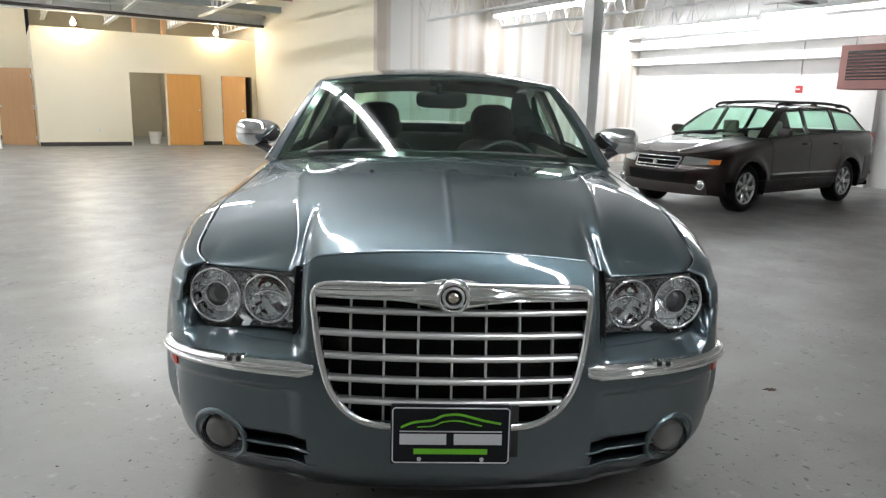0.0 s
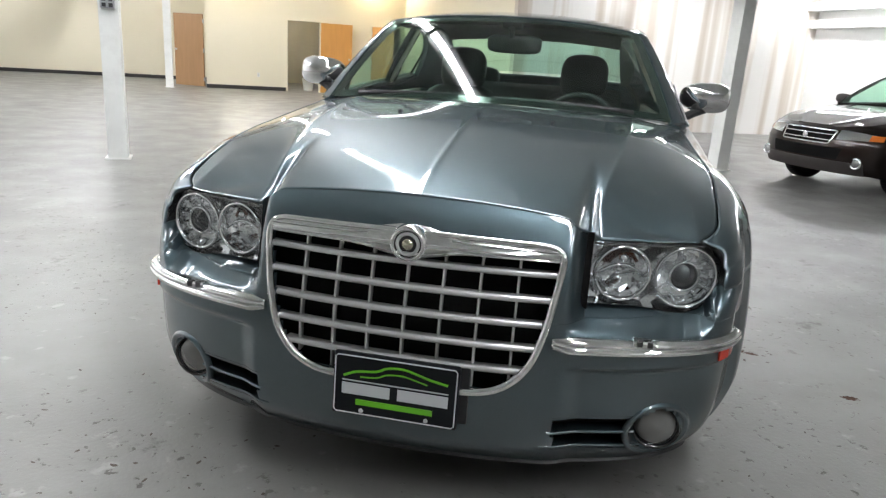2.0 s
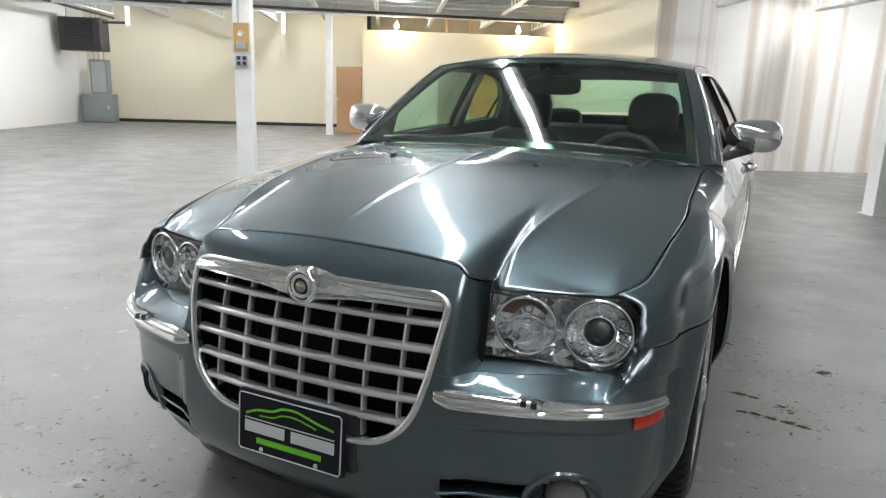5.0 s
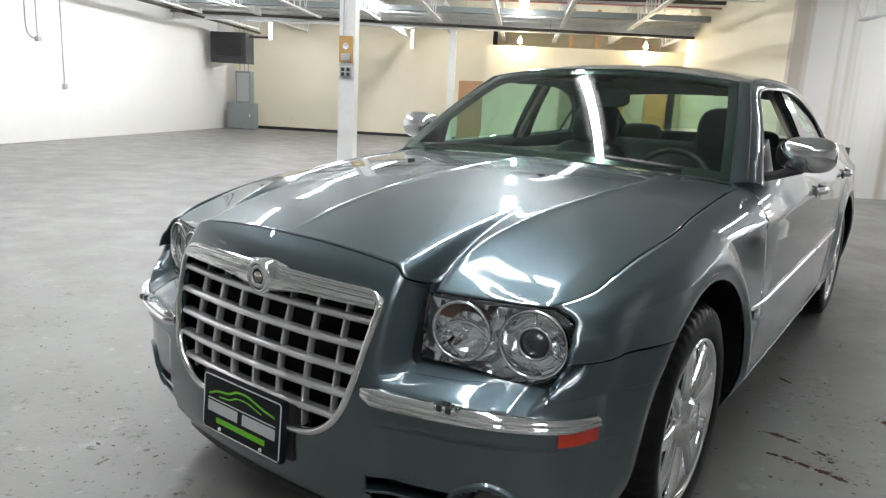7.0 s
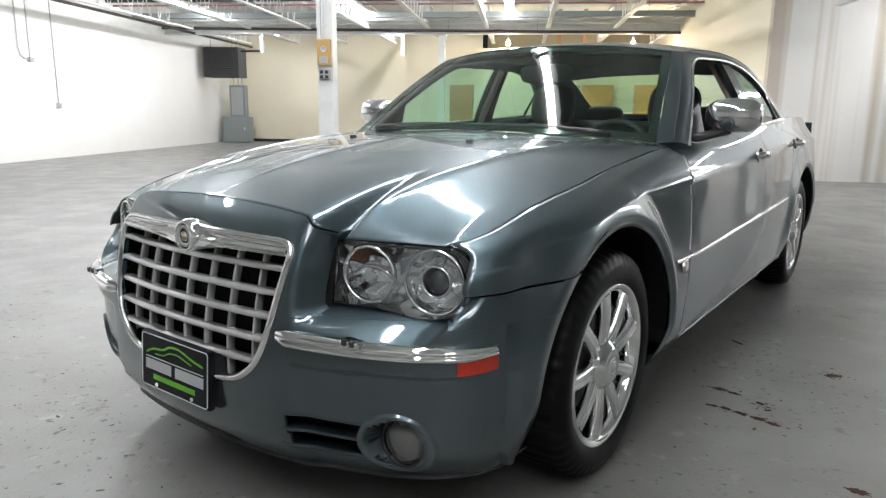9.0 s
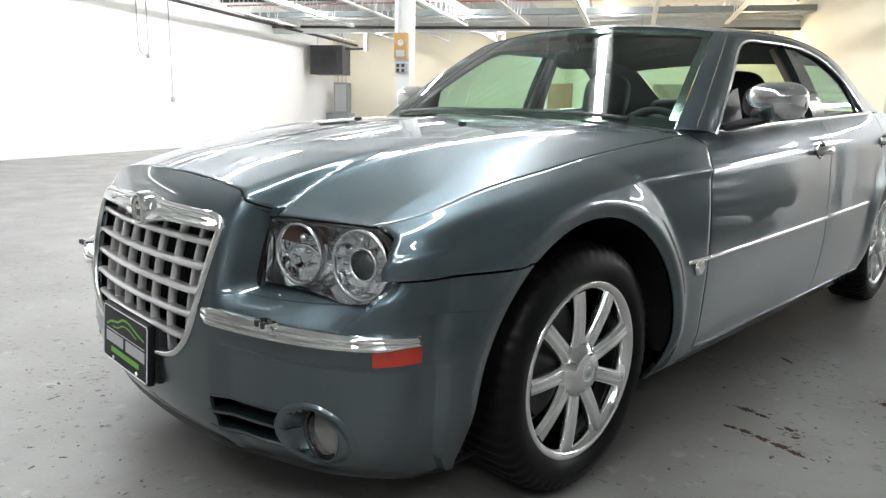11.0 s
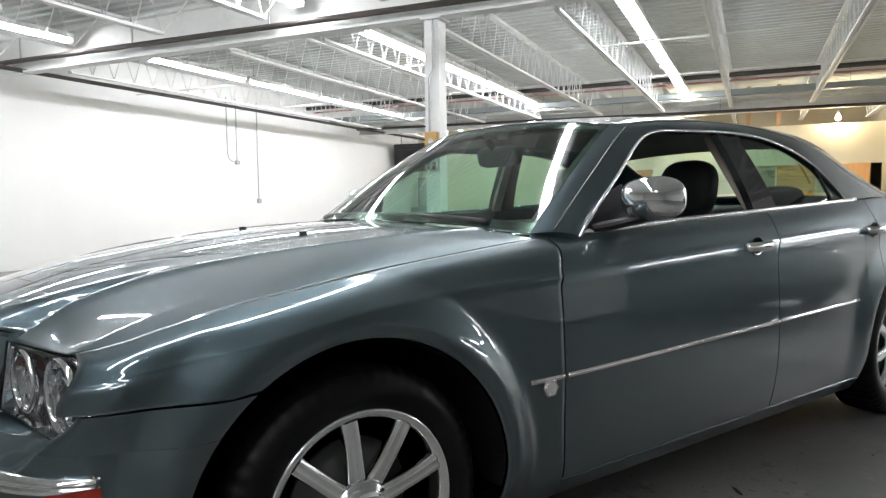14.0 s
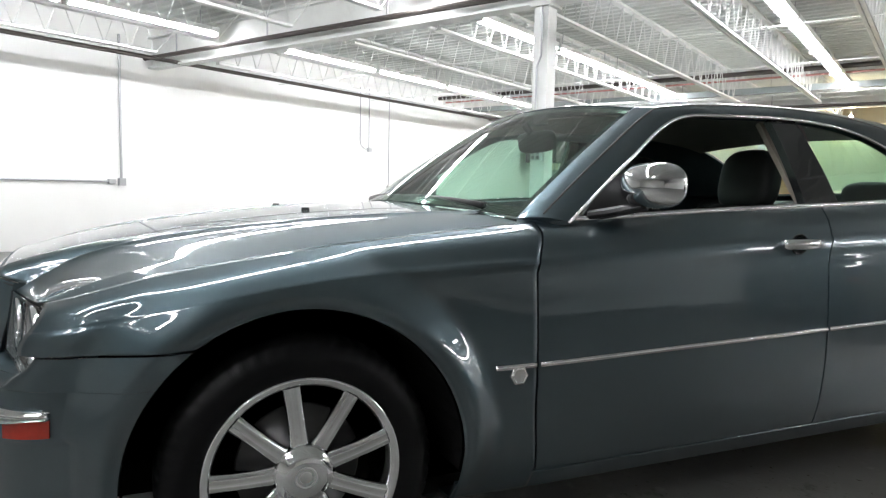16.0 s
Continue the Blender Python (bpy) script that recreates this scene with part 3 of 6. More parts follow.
def blot(bm, x, y, rx, ry, turn, z=0.0, n=12):
    """One ragged flat flake."""
    c, s = math.cos(turn), math.sin(turn)
    ring = []
    for k in range(n):
        a = 2 * math.pi * k / n
        r = rng.uniform(0.55, 1.0)
        p, q = rx * r * math.cos(a), ry * r * math.sin(a)
        ring.append(bm.verts.new((x + p * c - q * s, y + p * s + q * c, z)))
    bm.faces.new(ring)
    return bm


def stain(x, y, rx, ry, turn, label, mat=None):
    bm = bmesh.new()
    blot(bm, 0, 0, rx, ry, 0, 0, 40)
    o = part("floor_stain", bm, mat or M_STAIN)
    o.matrix_world = pose(x, y, 0.0025, 0, 0, turn)
    tagged(o, label, "stain", "floor stains")


for x, y, rx, ry, turn in ((1.045, 1.558, 0.030, 0.014, 10), (1.093, 1.562, 0.026, 0.020, -5), (1.150, 1.550, 0.032, 0.017, -12), (1.215, 1.543, 0.034, 0.020, 4), (1.268, 1.527, 0.036, 0.016, -14)):
    stain(x, y, rx, ry, turn, "rusty brown oil stain on grey concrete")
for x, y, rx, ry, turn in ((1.025, 1.742, 0.040, 0.020, 0), (1.085, 1.733, 0.035, 0.013, -10), (1.192, 1.692, 0.026, 0.012, -30), (1.228, 1.640, 0.018, 0.010, 20), (0.935, 2.405, 0.050, 0.012, -35), (1.38, 2.2, 0.045, 0.025, 30), (1.57, 1.19, 0.042, 0.022, 0)):
    stain(x, y, rx, ry, turn, "small dark oil spot on grey concrete")

# loose chips and flakes of old paint on the concrete
bm = bmesh.new()
clumps = [(rng.uniform(-3.0, 3.2), rng.uniform(-1.4, 6.5), rng.uniform(0.15, 0.6)) for _ in range(60)]
clumps += [(-0.55, -0.15, 0.35)] * 6 + [(1.3, 0.9, 0.5), (1.5, 2.0, 0.6)]
for x, y, rx, ry in ((1.16, 1.548, 0.13, 0.022), (1.05, 1.738, 0.07, 0.02), (1.21, 1.67, 0.04, 0.04), (1.38, 2.2, 0.06, 0.035)):
    for k in range(22):
        blot(bm, rng.gauss(x, 0.6 * rx), rng.gauss(y, 0.7 * ry), rng.uniform(0.004, 0.012), rng.uniform(0.003, 0.007), rng.uniform(-0.5, 0.5), 0.003 + 0.0001 * k, 9)
for k in range(1500):
    if k % 3:
        cx, cy, cr = rng.choice(clumps)
        x, y = rng.gauss(cx, cr), rng.gauss(cy, cr)
    else:
        x, y = rng.uniform(-4, 3.4), rng.uniform(-1.6, 7)
    s = 0.0020 + 0.006 * rng.random() ** 3
    blot(bm, x, y, s * rng.uniform(0.8, 2.4), s, rng.uniform(0, 3.14), 0.0015, 7)
o = part("floor_chips", bm, M_CHIP)
tagged(o, "small dark paint chips scattered on grey concrete", "chips", kind="stuff")

# ---- materials of the cars ----


def car_paint(name, color, flake=0.35, coat_ior=1.8):
    """Metallic lacquer: a flaked base under a clear coat."""
    m = material(name, color, 0.40, metal=0.86, coat=1.0)
    nt = m.node_tree
    b = nt.nodes["Principled BSDF"]
    tc = nt.nodes.new("ShaderNodeTexCoord")
    n = nt.nodes.new("ShaderNodeTexNoise")
    n.inputs["Scale"].default_value = 900.0
    n.inputs["Detail"].default_value = 1
    nt.links.new(tc.outputs["Object"], n.inputs["Vector"])
    mix = nt.nodes.new("ShaderNodeMix")
    mix.data_type = "RGBA"
    mix.inputs[6].default_value = (*[c * (1 - flake) for c in color], 1)
    mix.inputs[7].default_value = (*[min(1, c * (1 + flake)) for c in color], 1)
    nt.links.new(n.outputs[0], mix.inputs[0])
    nt.links.new(mix.outputs[2], b.inputs["Base Color"])
    b.inputs["Coat IOR"].default_value = coat_ior
    return m


M_PAINT = car_paint("grey_green_metallic_paint", (0.056, 0.086, 0.099))
M_BROWN = car_paint("dark_brown_metallic_paint", (0.016, 0.0088, 0.0066), 0.35, 1.5)
M_CHROME = material("chrome", (0.88, 0.885, 0.89), 0.05, metal=1.0)
M_GRILLE = material("satin_chrome_grille", (0.72, 0.72, 0.71), 0.32, metal=0.85)
M_BLACK = material("black_plastic", (0.012, 0.012, 0.013), 0.45, var=0.2, scale=20)
M_GLOSS_BLACK = material("gloss_black_trim", (0.012, 0.013, 0.014), 0.12, var=0.1, coat=0.5)
M_RUBBER = material("tyre_rubber", (0.005, 0.005, 0.0053), 0.42, var=0.25, scale=25, bump=0.05, bump_scale=220, spec=0.16)
M_UNDER = material("matt_black_underbody", (0.006, 0.006, 0.006), 0.9, spec=0.1)
M_GLASS = thin_glass("green_tinted_glass", (0.70, 0.90, 0.80))
M_GLASS_SIDE = thin_glass("green_tinted_side_glass", (0.66, 0.88, 0.77))
M_LENS = thin_glass("clear_lamp_lens", (0.93, 0.95, 0.96))
M_REFLECTOR = material("lamp_reflector", (0.94, 0.95, 0.96), 0.05, metal=1.0, bump=0.06, bump_scale=40)
M_PROJECTOR = material("projector_glass", (0.03, 0.033, 0.036), 0.2, var=0.1, coat=1.0)
M_FACETS = material("faceted_lamp_chrome", (0.88, 0.89, 0.90), 0.16, metal=0.95, bump=0.12, bump_scale=30)
M_AMBER = material("amber_plastic", (0.07, 0.020, 0.008), 0.12, var=0.3, scale=60, coat=0.5)
M_MARKER = material("red_marker_lens", (0.50, 0.028, 0.012), 0.15, var=0.12, scale=80, coat=0.6)
M_FOG = material("fog_lamp_glass", (0.20, 0.20, 0.195), 0.15, metal=0.6, var=0.12, scale=30, coat=0.8)
M_LEATHER = material("dark_slate_leather", (0.016, 0.0165, 0.018), 0.5, var=0.2, scale=8, bump=0.05, bump_scale=50)
M_TAUPE = material("pale_taupe_trim", (0.24, 0.21, 0.18), 0.6, var=0.08, scale=12)
M_GOLD = material("gold_emblem", (0.55, 0.51, 0.41), 0.2, metal=1.0, var=0.1)
M_PLATE = material("black_plate", (0.006, 0.007, 0.009), 0.4, var=0.2, spec=0.2)
M_PLATE_WHITE = material("white_print", (0.50, 0.51, 0.53), 0.35, var=0.03)
M_PLATE_GREEN = material("lime_green_print", (0.12, 0.42, 0.015), 0.35, var=0.08)
M_DISC = material("brake_iron", (0.10, 0.10, 0.10), 0.4, metal=0.9, var=0.3)

# ---- car body maths ----


def spline(ts, vs, t):
    """Smooth curve through (ts, vs), numbers or vectors."""
    n = len(ts)
    t = min(max(t, ts[0]), ts[-1])
    i = 0
    while i < n - 2 and t > ts[i + 1]:
        i += 1
    h = ts[i + 1] - ts[i]

    def slope(k):
        if k == 0:
            return (vs[1] - vs[0]) / (ts[1] - ts[0])
        if k == n - 1:
            return (vs[-1] - vs[-2]) / (ts[-1] - ts[-2])
        a, b = ts[k] - ts[k - 1], ts[k + 1] - ts[k]
        return ((vs[k] - vs[k - 1]) / a * b + (vs[k + 1] - vs[k]) / b * a) / (a + b)
    s = (t - ts[i]) / h
    m0, m1 = slope(i) * h, slope(i + 1) * h
    return vs[i] * (2 * s ** 3 - 3 * s * s + 1) + m0 * (s ** 3 - 2 * s * s + s) + vs[i + 1] * (3 * s * s - 2 * s ** 3) + m1 * (s ** 3 - s * s)


def smooth(a, b, x):
    t = min(max((x - a) / (b - a), 0.0), 1.0)
    return t * t * (3 - 2 * t)


def lin(a, b, n):
    return [a + (b - a) * i / (n - 1) for i in range(n)]


def grid(rows, bm=None):
    """A quad sheet through rows of points."""
    bm = bm or bmesh.new()
    vs = [[bm.verts.new(p) for p in r] for r in rows]
    for A, B in zip(vs, vs[1:]):
        for k in range(len(A) - 1):
            try:
                bm.faces.new((A[k], A[k + 1], B[k + 1], B[k]))
            except ValueError:
                pass
    return bm


def mirror_x(bm):
    for v in bm.verts:
        v.co.x = -v.co.x
    bmesh.ops.reverse_faces(bm, faces=bm.faces)
    return bm


def outward(bm, inner):
    """Turns all faces away from a point inside the car."""
    bm.normal_update()
    c = Vector(inner)
    for f in bm.faces:
        if f.normal.dot(f.calc_center_median() - c) < 0:
            f.normal_flip()
    return bm


def panel(name, bm, mat, parent, thick=0.012, inner=(0, 2.4, 0.6), label="", split=True):
    """A pressed panel: a sheet given thickness inwards."""
    bmesh.ops.remove_doubles(bm, verts=bm.verts, dist=1e-4)
    outward(bm, inner)
    ob = part(name, bm, mat, parent, label, True)
    if thick:
        s = ob.modifiers.new("thickness", "SOLIDIFY")
        s.thickness, s.offset = thick, -1
        s.use_quality_normals = True
        if split:
            e = ob.modifiers.new("edges", "EDGE_SPLIT")
            e.split_angle = radians(50)
    return ob


# stations of the grey sedan's flank, measured from its badge backwards
YS = [0.2, 0.5, 0.85, 1.2, 1.5, 1.75, 2.2, 2.8, 3.4, 3.9, 4.4, 4.85]
FLANK = [  # (half width, height) of each line at the stations, without the arch flares
    ([0.766, 0.797, 0.806, 0.800, 0.800, 0.842, 0.850, 0.848, 0.845, 0.835, 0.80, 0.74], [0.785, 0.866, 0.923, 0.962, 0.990, 1.005, 1.03, 1.055, 1.082, 1.10, 1.09, 1.05]),
    ([0.812, 0.856, 0.854, 0.858, 0.868, 0.880, 0.886, 0.886, 0.884, 0.87, 0.84, 0.78], [0.770, 0.835, 0.893, 0.930, 0.955, 0.966, 0.985, 1.003, 1.022, 1.03, 1.02, 0.98]),
    ([0.830, 0.876, 0.882, 0.902, 0.915, 0.919, 0.921, 0.921, 0.916, 0.912, 0.89, 0.82], [0.74, 0.79, 0.850, 0.872, 0.884, 0.896, 0.918, 0.940, 0.958, 0.965, 0.95, 0.92]),
    ([0.846, 0.879, 0.890, 0.907, 0.929, 0.932, 0.934, 0.934, 0.928, 0.915, 0.91, 0.84], [0.715, 0.73, 0.75, 0.75, 0.75, 0.75, 0.76, 0.76, 0.76, 0.76, 0.76, 0.75]),
    ([0.847, 0.878, 0.892, 0.910, 0.936, 0.939, 0.940, 0.940, 0.932, 0.918, 0.915, 0.85], [0.56] * 12),
    ([0.842, 0.872, 0.890, 0.906, 0.926, 0.929, 0.930, 0.930, 0.924, 0.912, 0.90, 0.84], [0.40] * 12),
    ([0.828, 0.858, 0.876, 0.894, 0.905, 0.905, 0.905, 0.905, 0.902, 0.90, 0.88, 0.82], [0.275] * 12),
    ([0.812, 0.835, 0.850, 0.860, 0.865, 0.865, 0.865, 0.865, 0.865, 0.87, 0.85, 0.80], [0.20] * 12),
]
AX0 = 0.834
AXLES, HUB_Z, ARCH = (AX0, 3.890), 0.356, 0.430
NOSE_Z = [0.19, 0.25, 0.33, 0.44, 0.52, 0.60, 0.68, 0.75, 0.80, 0.84, 0.872]
NOSE_Y = [0.03, -0.015, -0.040, -0.043, -0.040, -0.028, -0.010, 0.012, 0.035, 0.062, 0.095]
CORNER, POWER = 0.335, 2.1
ROWS_W = list(range(len(FLANK)))


def nose_y(z):
    return spline(NOSE_Z, NOSE_Y, z)


def corner(d, r):
    """Share of the full width at a depth d behind the foremost point."""
    if d >= r:
        return 1.0
    return max(0.0, 1 - (1 - max(d, 0) / r) ** POWER) ** (1 / POWER)


def flare(y, z):
    """The swollen ring round the wheel arches: a flat lip, a crease and a soft fall to the body."""
    out = 0.0
    for ax, size in zip(AXLES, (0.046, 0.026)):
        d = math.hypot(y - ax, z - HUB_Z)
        if d < 0.63:
            far = 0.60 - 0.035 * smooth(0.0, 0.4, y - ax)
            ring = (1 - smooth(0.458, far, d)) - 0.22 * smooth(0.464, 0.436, d)
            out += size * smooth(0.20, 0.40, z) * ring
    return out


@functools.lru_cache(maxsize=None)
def stations(y):
    """The body lines at y, before the corners are rounded."""
    return [spline(YS, f[0], y) for f in FLANK], [spline(YS, f[1], y) for f in FLANK]


def flank(y, w):
    """A point of the left flank: y along the car, w the line number from top to sill."""
    xs, zs = stations(y)
    if w <= 2.0:
        x, z = spline((0, 1, 2), xs[:3], w), spline((0, 1, 2), zs[:3], w)
    else:
        x, z = spline(ROWS_W[2:], xs[2:], w), spline(ROWS_W[2:], zs[2:], w)
    x *= corner(y - nose_y(min(z, 0.80)), CORNER) * corner(4.93 - y, 0.40)
    x += 0.0035 * math.exp(-((w - 2.0) / 0.10) ** 2) * smooth(0.95, 1.25, y)
    return Vector((x + flare(y, z), y, z))


def flank_w(y, z):
    """The line number at which the flank has the height z."""
    a, b = 0.0, len(FLANK) - 1.0
    for _ in range(24):
        m = (a + b) / 2
        if flank(y, m).z > z:
            a = m
        else:
            b = m
    return (a + b) / 2


def arch_z(y, base):
    z = base
    for ax in AXLES:
        d = abs(y - ax)
        if d < ARCH:
            z = max(z, HUB_Z + math.sqrt(ARCH * ARCH - d * d))
    return z


def flank_panel(cols, low, rows=26, top=0.0, shear=None):
    """A sheet of the flank from its top line to low(y)."""
    return grid(flank_rows(cols, low, rows, shear))


def flank_rows(cols, low, rows=26, shear=None):
    """Columns of the flank from its top line to low(y)."""
    out = []
    for i, y in enumerate(cols):
        wl = flank_w(y, low(y))
        col = []
        for k in range(rows):
            ku = rows // 3
            w = 2.0 * k / ku if k <= ku else 2.0 + (wl - 2.0) * (k - ku) / (rows - 1 - ku)
            if wl < 2.2:
                w = wl * k / (rows - 1)
            yy = y
            if shear:
                yy = y + shear(y, flank(y, w).z)
            p = flank(yy, w)
            col.append(p)
        out.append(col)
    return out


def fender_sheet():
    """The front fender: columns ahead of and over the arch, then level rows down behind it."""
    def skin(y, w):
        return flank(y + gap_shear(y, flank(y, w).z), w)
    y1 = AX0 + (ARCH - 1e-4) * math.cos(radians(40))
    z1 = arch_z(y1, 0.0)
    bm = flank_panel(lin(0.224, 0.572, 30)[:-1] + arch_columns(AX0, 52.5, 140, 48)[:-1] + [y1], fender_low, 48, 0.0, gap_shear)
    back = lin(y1, 1.488, 24)
    grid(flank_rows(back, lambda y: z1, 48, gap_shear), bm)
    rows = []
    for z in lin(z1, 0.202, 46):
        ya = AX0 + (math.sqrt(ARCH ** 2 - (z - HUB_Z) ** 2) if z > HUB_Z else ARCH)
        ys = [ya + (1.488 - ya) * (y - y1) / (1.488 - y1) for y in back]
        rows.append([skin(y, flank_w(y, z)) for y in ys])
    return grid(rows, bm)


def arch_columns(ax, a0, a1, n):
    """Columns set evenly along the wheel arch."""
    return [ax - (ARCH - 1e-4) * math.cos(radians(a)) for a in lin(a0, a1, n)]


# ---- the grey sedan ----
sedan = tagged(new("sedan_car"), "grey-green metallic sedan with chrome egg-crate grille, parked", "car")

GAP = 0.0025


def gap_shear(y, z):
    front = (1 - smooth(0.224, 0.42, y)) * (0.026 - 0.048 * smooth(0.79, 0.70, z))
    return front + smooth(1.30, 1.47, y) * (0.055 * smooth(0.84, 1.0, z) + 0.02 * smooth(0.5, 0.25, z))


fender_low = lambda y: arch_z(y, 0.690 + 0.03 * (y - 0.22) if y < AX0 else 0.202)
door_low = lambda y: arch_z(y, 0.268)
d1cols = lin(1.494, 2.673, 44)
d2cols = lin(2.679, 3.46, 28) + arch_columns(3.890, 0.5, 47, 16)
d2end = d2cols[-1]
qcols = [d2end + 0.004] + arch_columns(3.890, 48.5, 180, 34) + lin(4.32, 4.92, 18)
quarter_low = lambda y: arch_z(y, 0.30 if y > 3.9 else 0.202)


def door_shear(y, z):
    return (1 - smooth(1.50, 1.9, y)) * (0.055 * smooth(0.84, 1.0, z) + 0.02 * smooth(0.5, 0.25, z)) + smooth(2.3, 2.67, y) * 0.045 * smooth(0.84, 1.04, z)


def door2_shear(y, z):
    return (1 - smooth(2.68, 3.0, y)) * 0.045 * smooth(0.84, 1.04, z)


for side in (1, -1):
    fix = (lambda b: b) if side > 0 else mirror_x
    panel("front_fender", fix(fender_sheet()), M_PAINT, sedan, 0.004, split=False)
    door = panel("front_door", fix(flank_panel(d1cols, door_low, 30, 0.0, door_shear)), M_PAINT, sedan, 0.014)
    door2 = panel("rear_door", fix(flank_panel(d2cols, door_low, 30, 0.0, door2_shear)), M_PAINT, sedan, 0.014)
    panel("quarter_panel", fix(flank_panel(qcols, quarter_low, 30)), M_PAINT, sedan, 0.014)
    # rocker below the doors
    rows = []
    for y in lin(1.258, 3.47, 60):
        w0, w1 = flank_w(y, 0.262), len(FLANK) - 1
        rows.append([flank(y, w0 + (w1 - w0) * k / 5) + Vector((-0.004, 0, 0)) for k in range(6)] + [Vector((0.72, y, 0.19))])
    panel("rocker_panel", fix(grid(rows)), M_PAINT, sedan, 0.01)
    # bead added along the sill to shape the rocker's bright reflection line
    bm = sweep(bmesh.new(), [flank(y, flank_w(y, 0.264)) + Vector((0.003, 0, 0)) for y in lin(1.50, 3.45, 40)], 0.003, 6)
    part("sill_glint_bead", fix(bm), M_PAINT, sedan, "thin painted bead standing in for the rocker's reflection", True)
    # protective strip along the doors, its front end on the fender
    for own, y0, y1 in ((sedan, 1.36, 1.484), (door, 1.498, 2.668), (door2, 2.684, 3.36)):
        zt = lambda y: 0.592 + 0.023 * (y - 1.38)
        pts = [flank(y, flank_w(y, zt(y))) + Vector((0.004, 0, 0)) for y in lin(y0, y1, 16)]
        part("side_moulding", fix(sweep(bmesh.new(), pts, 0.01, 8, flat=(0.007, 0.0085))), M_CHROME, own, "bright side moulding", True)
    bm = lathe(bmesh.new(), [(0.934, 0.030), (0.943, 0.028), (0.945, 0.022), (0.943, 0.020)], (0, 1.43, 0.568), "x", 6)
    badge = part("fender_badge", fix(bm), M_CHROME, sedan, "small satin shield badge", True)
    part("badge_field", fix(lathe(bmesh.new(), [(0.9425, 0.021), (0.9435, 0.0)], (0, 1.43, 0.568), "x", 6)), M_GRILLE, badge)
    # handles
    for own, yh in ((door, 2.525), (door2, 3.535)):
        w = flank_w(yh, 0.922 + 0.027 * (yh - 2.5))
        c = flank(yh, w)
        h = part("door_handle", fix(sweep(bmesh.new(), [c + Vector((0.0, -0.085, 0)), c + Vector((0.022, -0.075, 0.001)), c + Vector((0.034, -0.03, 0.002)), c + Vector((0.036, 0.03, 0.002)), c + Vector((0.024, 0.078, 0.001)), c + Vector((0.0, 0.09, 0))], 0.012, 10, flat=(0.011, 0.018))), M_CHROME, own, "chrome grab handle", True)
        # shallow black disc: the shade behind the handle is put into its colour
        bm = lathe(bmesh.new(), [(0.002, 0.036), (0.005, 0.034), (0.001, 0.02), (-0.004, 0.0)], c, "x", 24)
        bmesh.ops.scale(bm, vec=(1, 1.2, 1), space=Matrix.Translation(-c), verts=bm.verts)
        part("handle_cup", fix(bm), M_GLOSS_BLACK, h, "handle recess with its shade painted black")

# wheel wells and underbody
for ax in AXLES:
    for side in (1, -1):
        bm = bmesh.new()
        rows = []
        for a in lin(-6, 186, 30):
            c, s = math.cos(radians(a)), math.sin(radians(a))
            yy, zz = ax - (ARCH - 0.004) * c, HUB_Z + (ARCH - 0.004) * s
            lip = flank(yy, flank_w(yy, max(zz, 0.21))).x
            rows.append([Vector((side * x, yy, zz)) for x in (lip - 0.008, lip - 0.03, 0.55)])
        grid(rows, bm)
        cen = [bm.verts.new((side * 0.55, ax, HUB_Z))]
        ring = [bm.verts.new(r[2] + Vector((0, 0, 0))) for r in rows]
        for A, B in zip(ring, ring[1:]):
            bm.faces.new((cen[0], A, B))
        part("wheel_well", bm, M_UNDER, sedan, "black wheel well liner")
# unseen black boxes; those inside are added to stop light leaking through gaps
for nm, lo, hi in (("floor_pan", (-0.78, 0.62, 0.19), (0.78, 4.75, 0.24)), ("undertray", (-0.5, 0.12, 0.20), (0.5, 0.62, 0.26)), ("under_hood_blocker", (-0.70, 0.30, 0.74), (0.70, 1.42, 0.76)), ("engine_bay_blocker", (-0.55, 0.35, 0.24), (0.55, 1.4, 0.72)), ("bulkhead_blocker", (-0.72, 1.42, 0.24), (0.72, 1.47, 0.92)), ("boot_blocker", (-0.6, 4.3, 0.24), (0.6, 4.7, 0.8))):
    part(nm, boxes((lo, hi)), M_UNDER, sedan)

# ---- front fascia ----


def fascia(a, z, plain=False):
    """A point of the left half of the front: a from 0 at the middle to 1 at the flank."""
    y0 = nose_y(z)
    s, c = math.sin(a * math.pi / 2), math.cos(a * math.pi / 2)
    k = s ** (2 / POWER) if s > 0 else 0.0
    y = y0 + CORNER * (1 - (c ** (2 / POWER) if c > 1e-9 else 0.0))
    zz = min(max(z, 0.205), 0.715)
    w = WZ(zz)
    x = k * w
    # lamps sit behind the nose, over a ledge
    x += flare(y, z)
    if plain:
        return Vector((x, y, z))
    ledge = min(1.0, max(0.0, (z - lamp_low(x) + 0.046) / 0.043)) * smooth(0.40, 0.455, x) * (1 - smooth(0.74, 0.84, x))
    y += 0.086 * ledge
    y += 0.055 * smooth(0.385, 0.452, x) ** 2 * smooth(0.60, 0.66, z) * (1 - smooth(0.70, 0.83, x))
    # a soft step under the chrome strip
    y += 0.017 * min(1.0, max(0.0, (0.502 - z) / 0.009)) * smooth(0.40, 0.46, x)
    return Vector((x, y, z))


def WZ(z):
    return spline([0.20, 0.275, 0.40, 0.56, 0.715], [0.800, 0.830, 0.845, 0.850, 0.850], z)


def a_for_x(x, z):
    return 2 / math.pi * math.asin(min(1, (x / WZ(min(max(z, 0.205), 0.715)))) ** (POWER / 2))


def on_front(x, z, out=0.0, plain=False):
    p = fascia(a_for_x(abs(x), z), z, plain)
    return Vector((x, p.y - out, z))


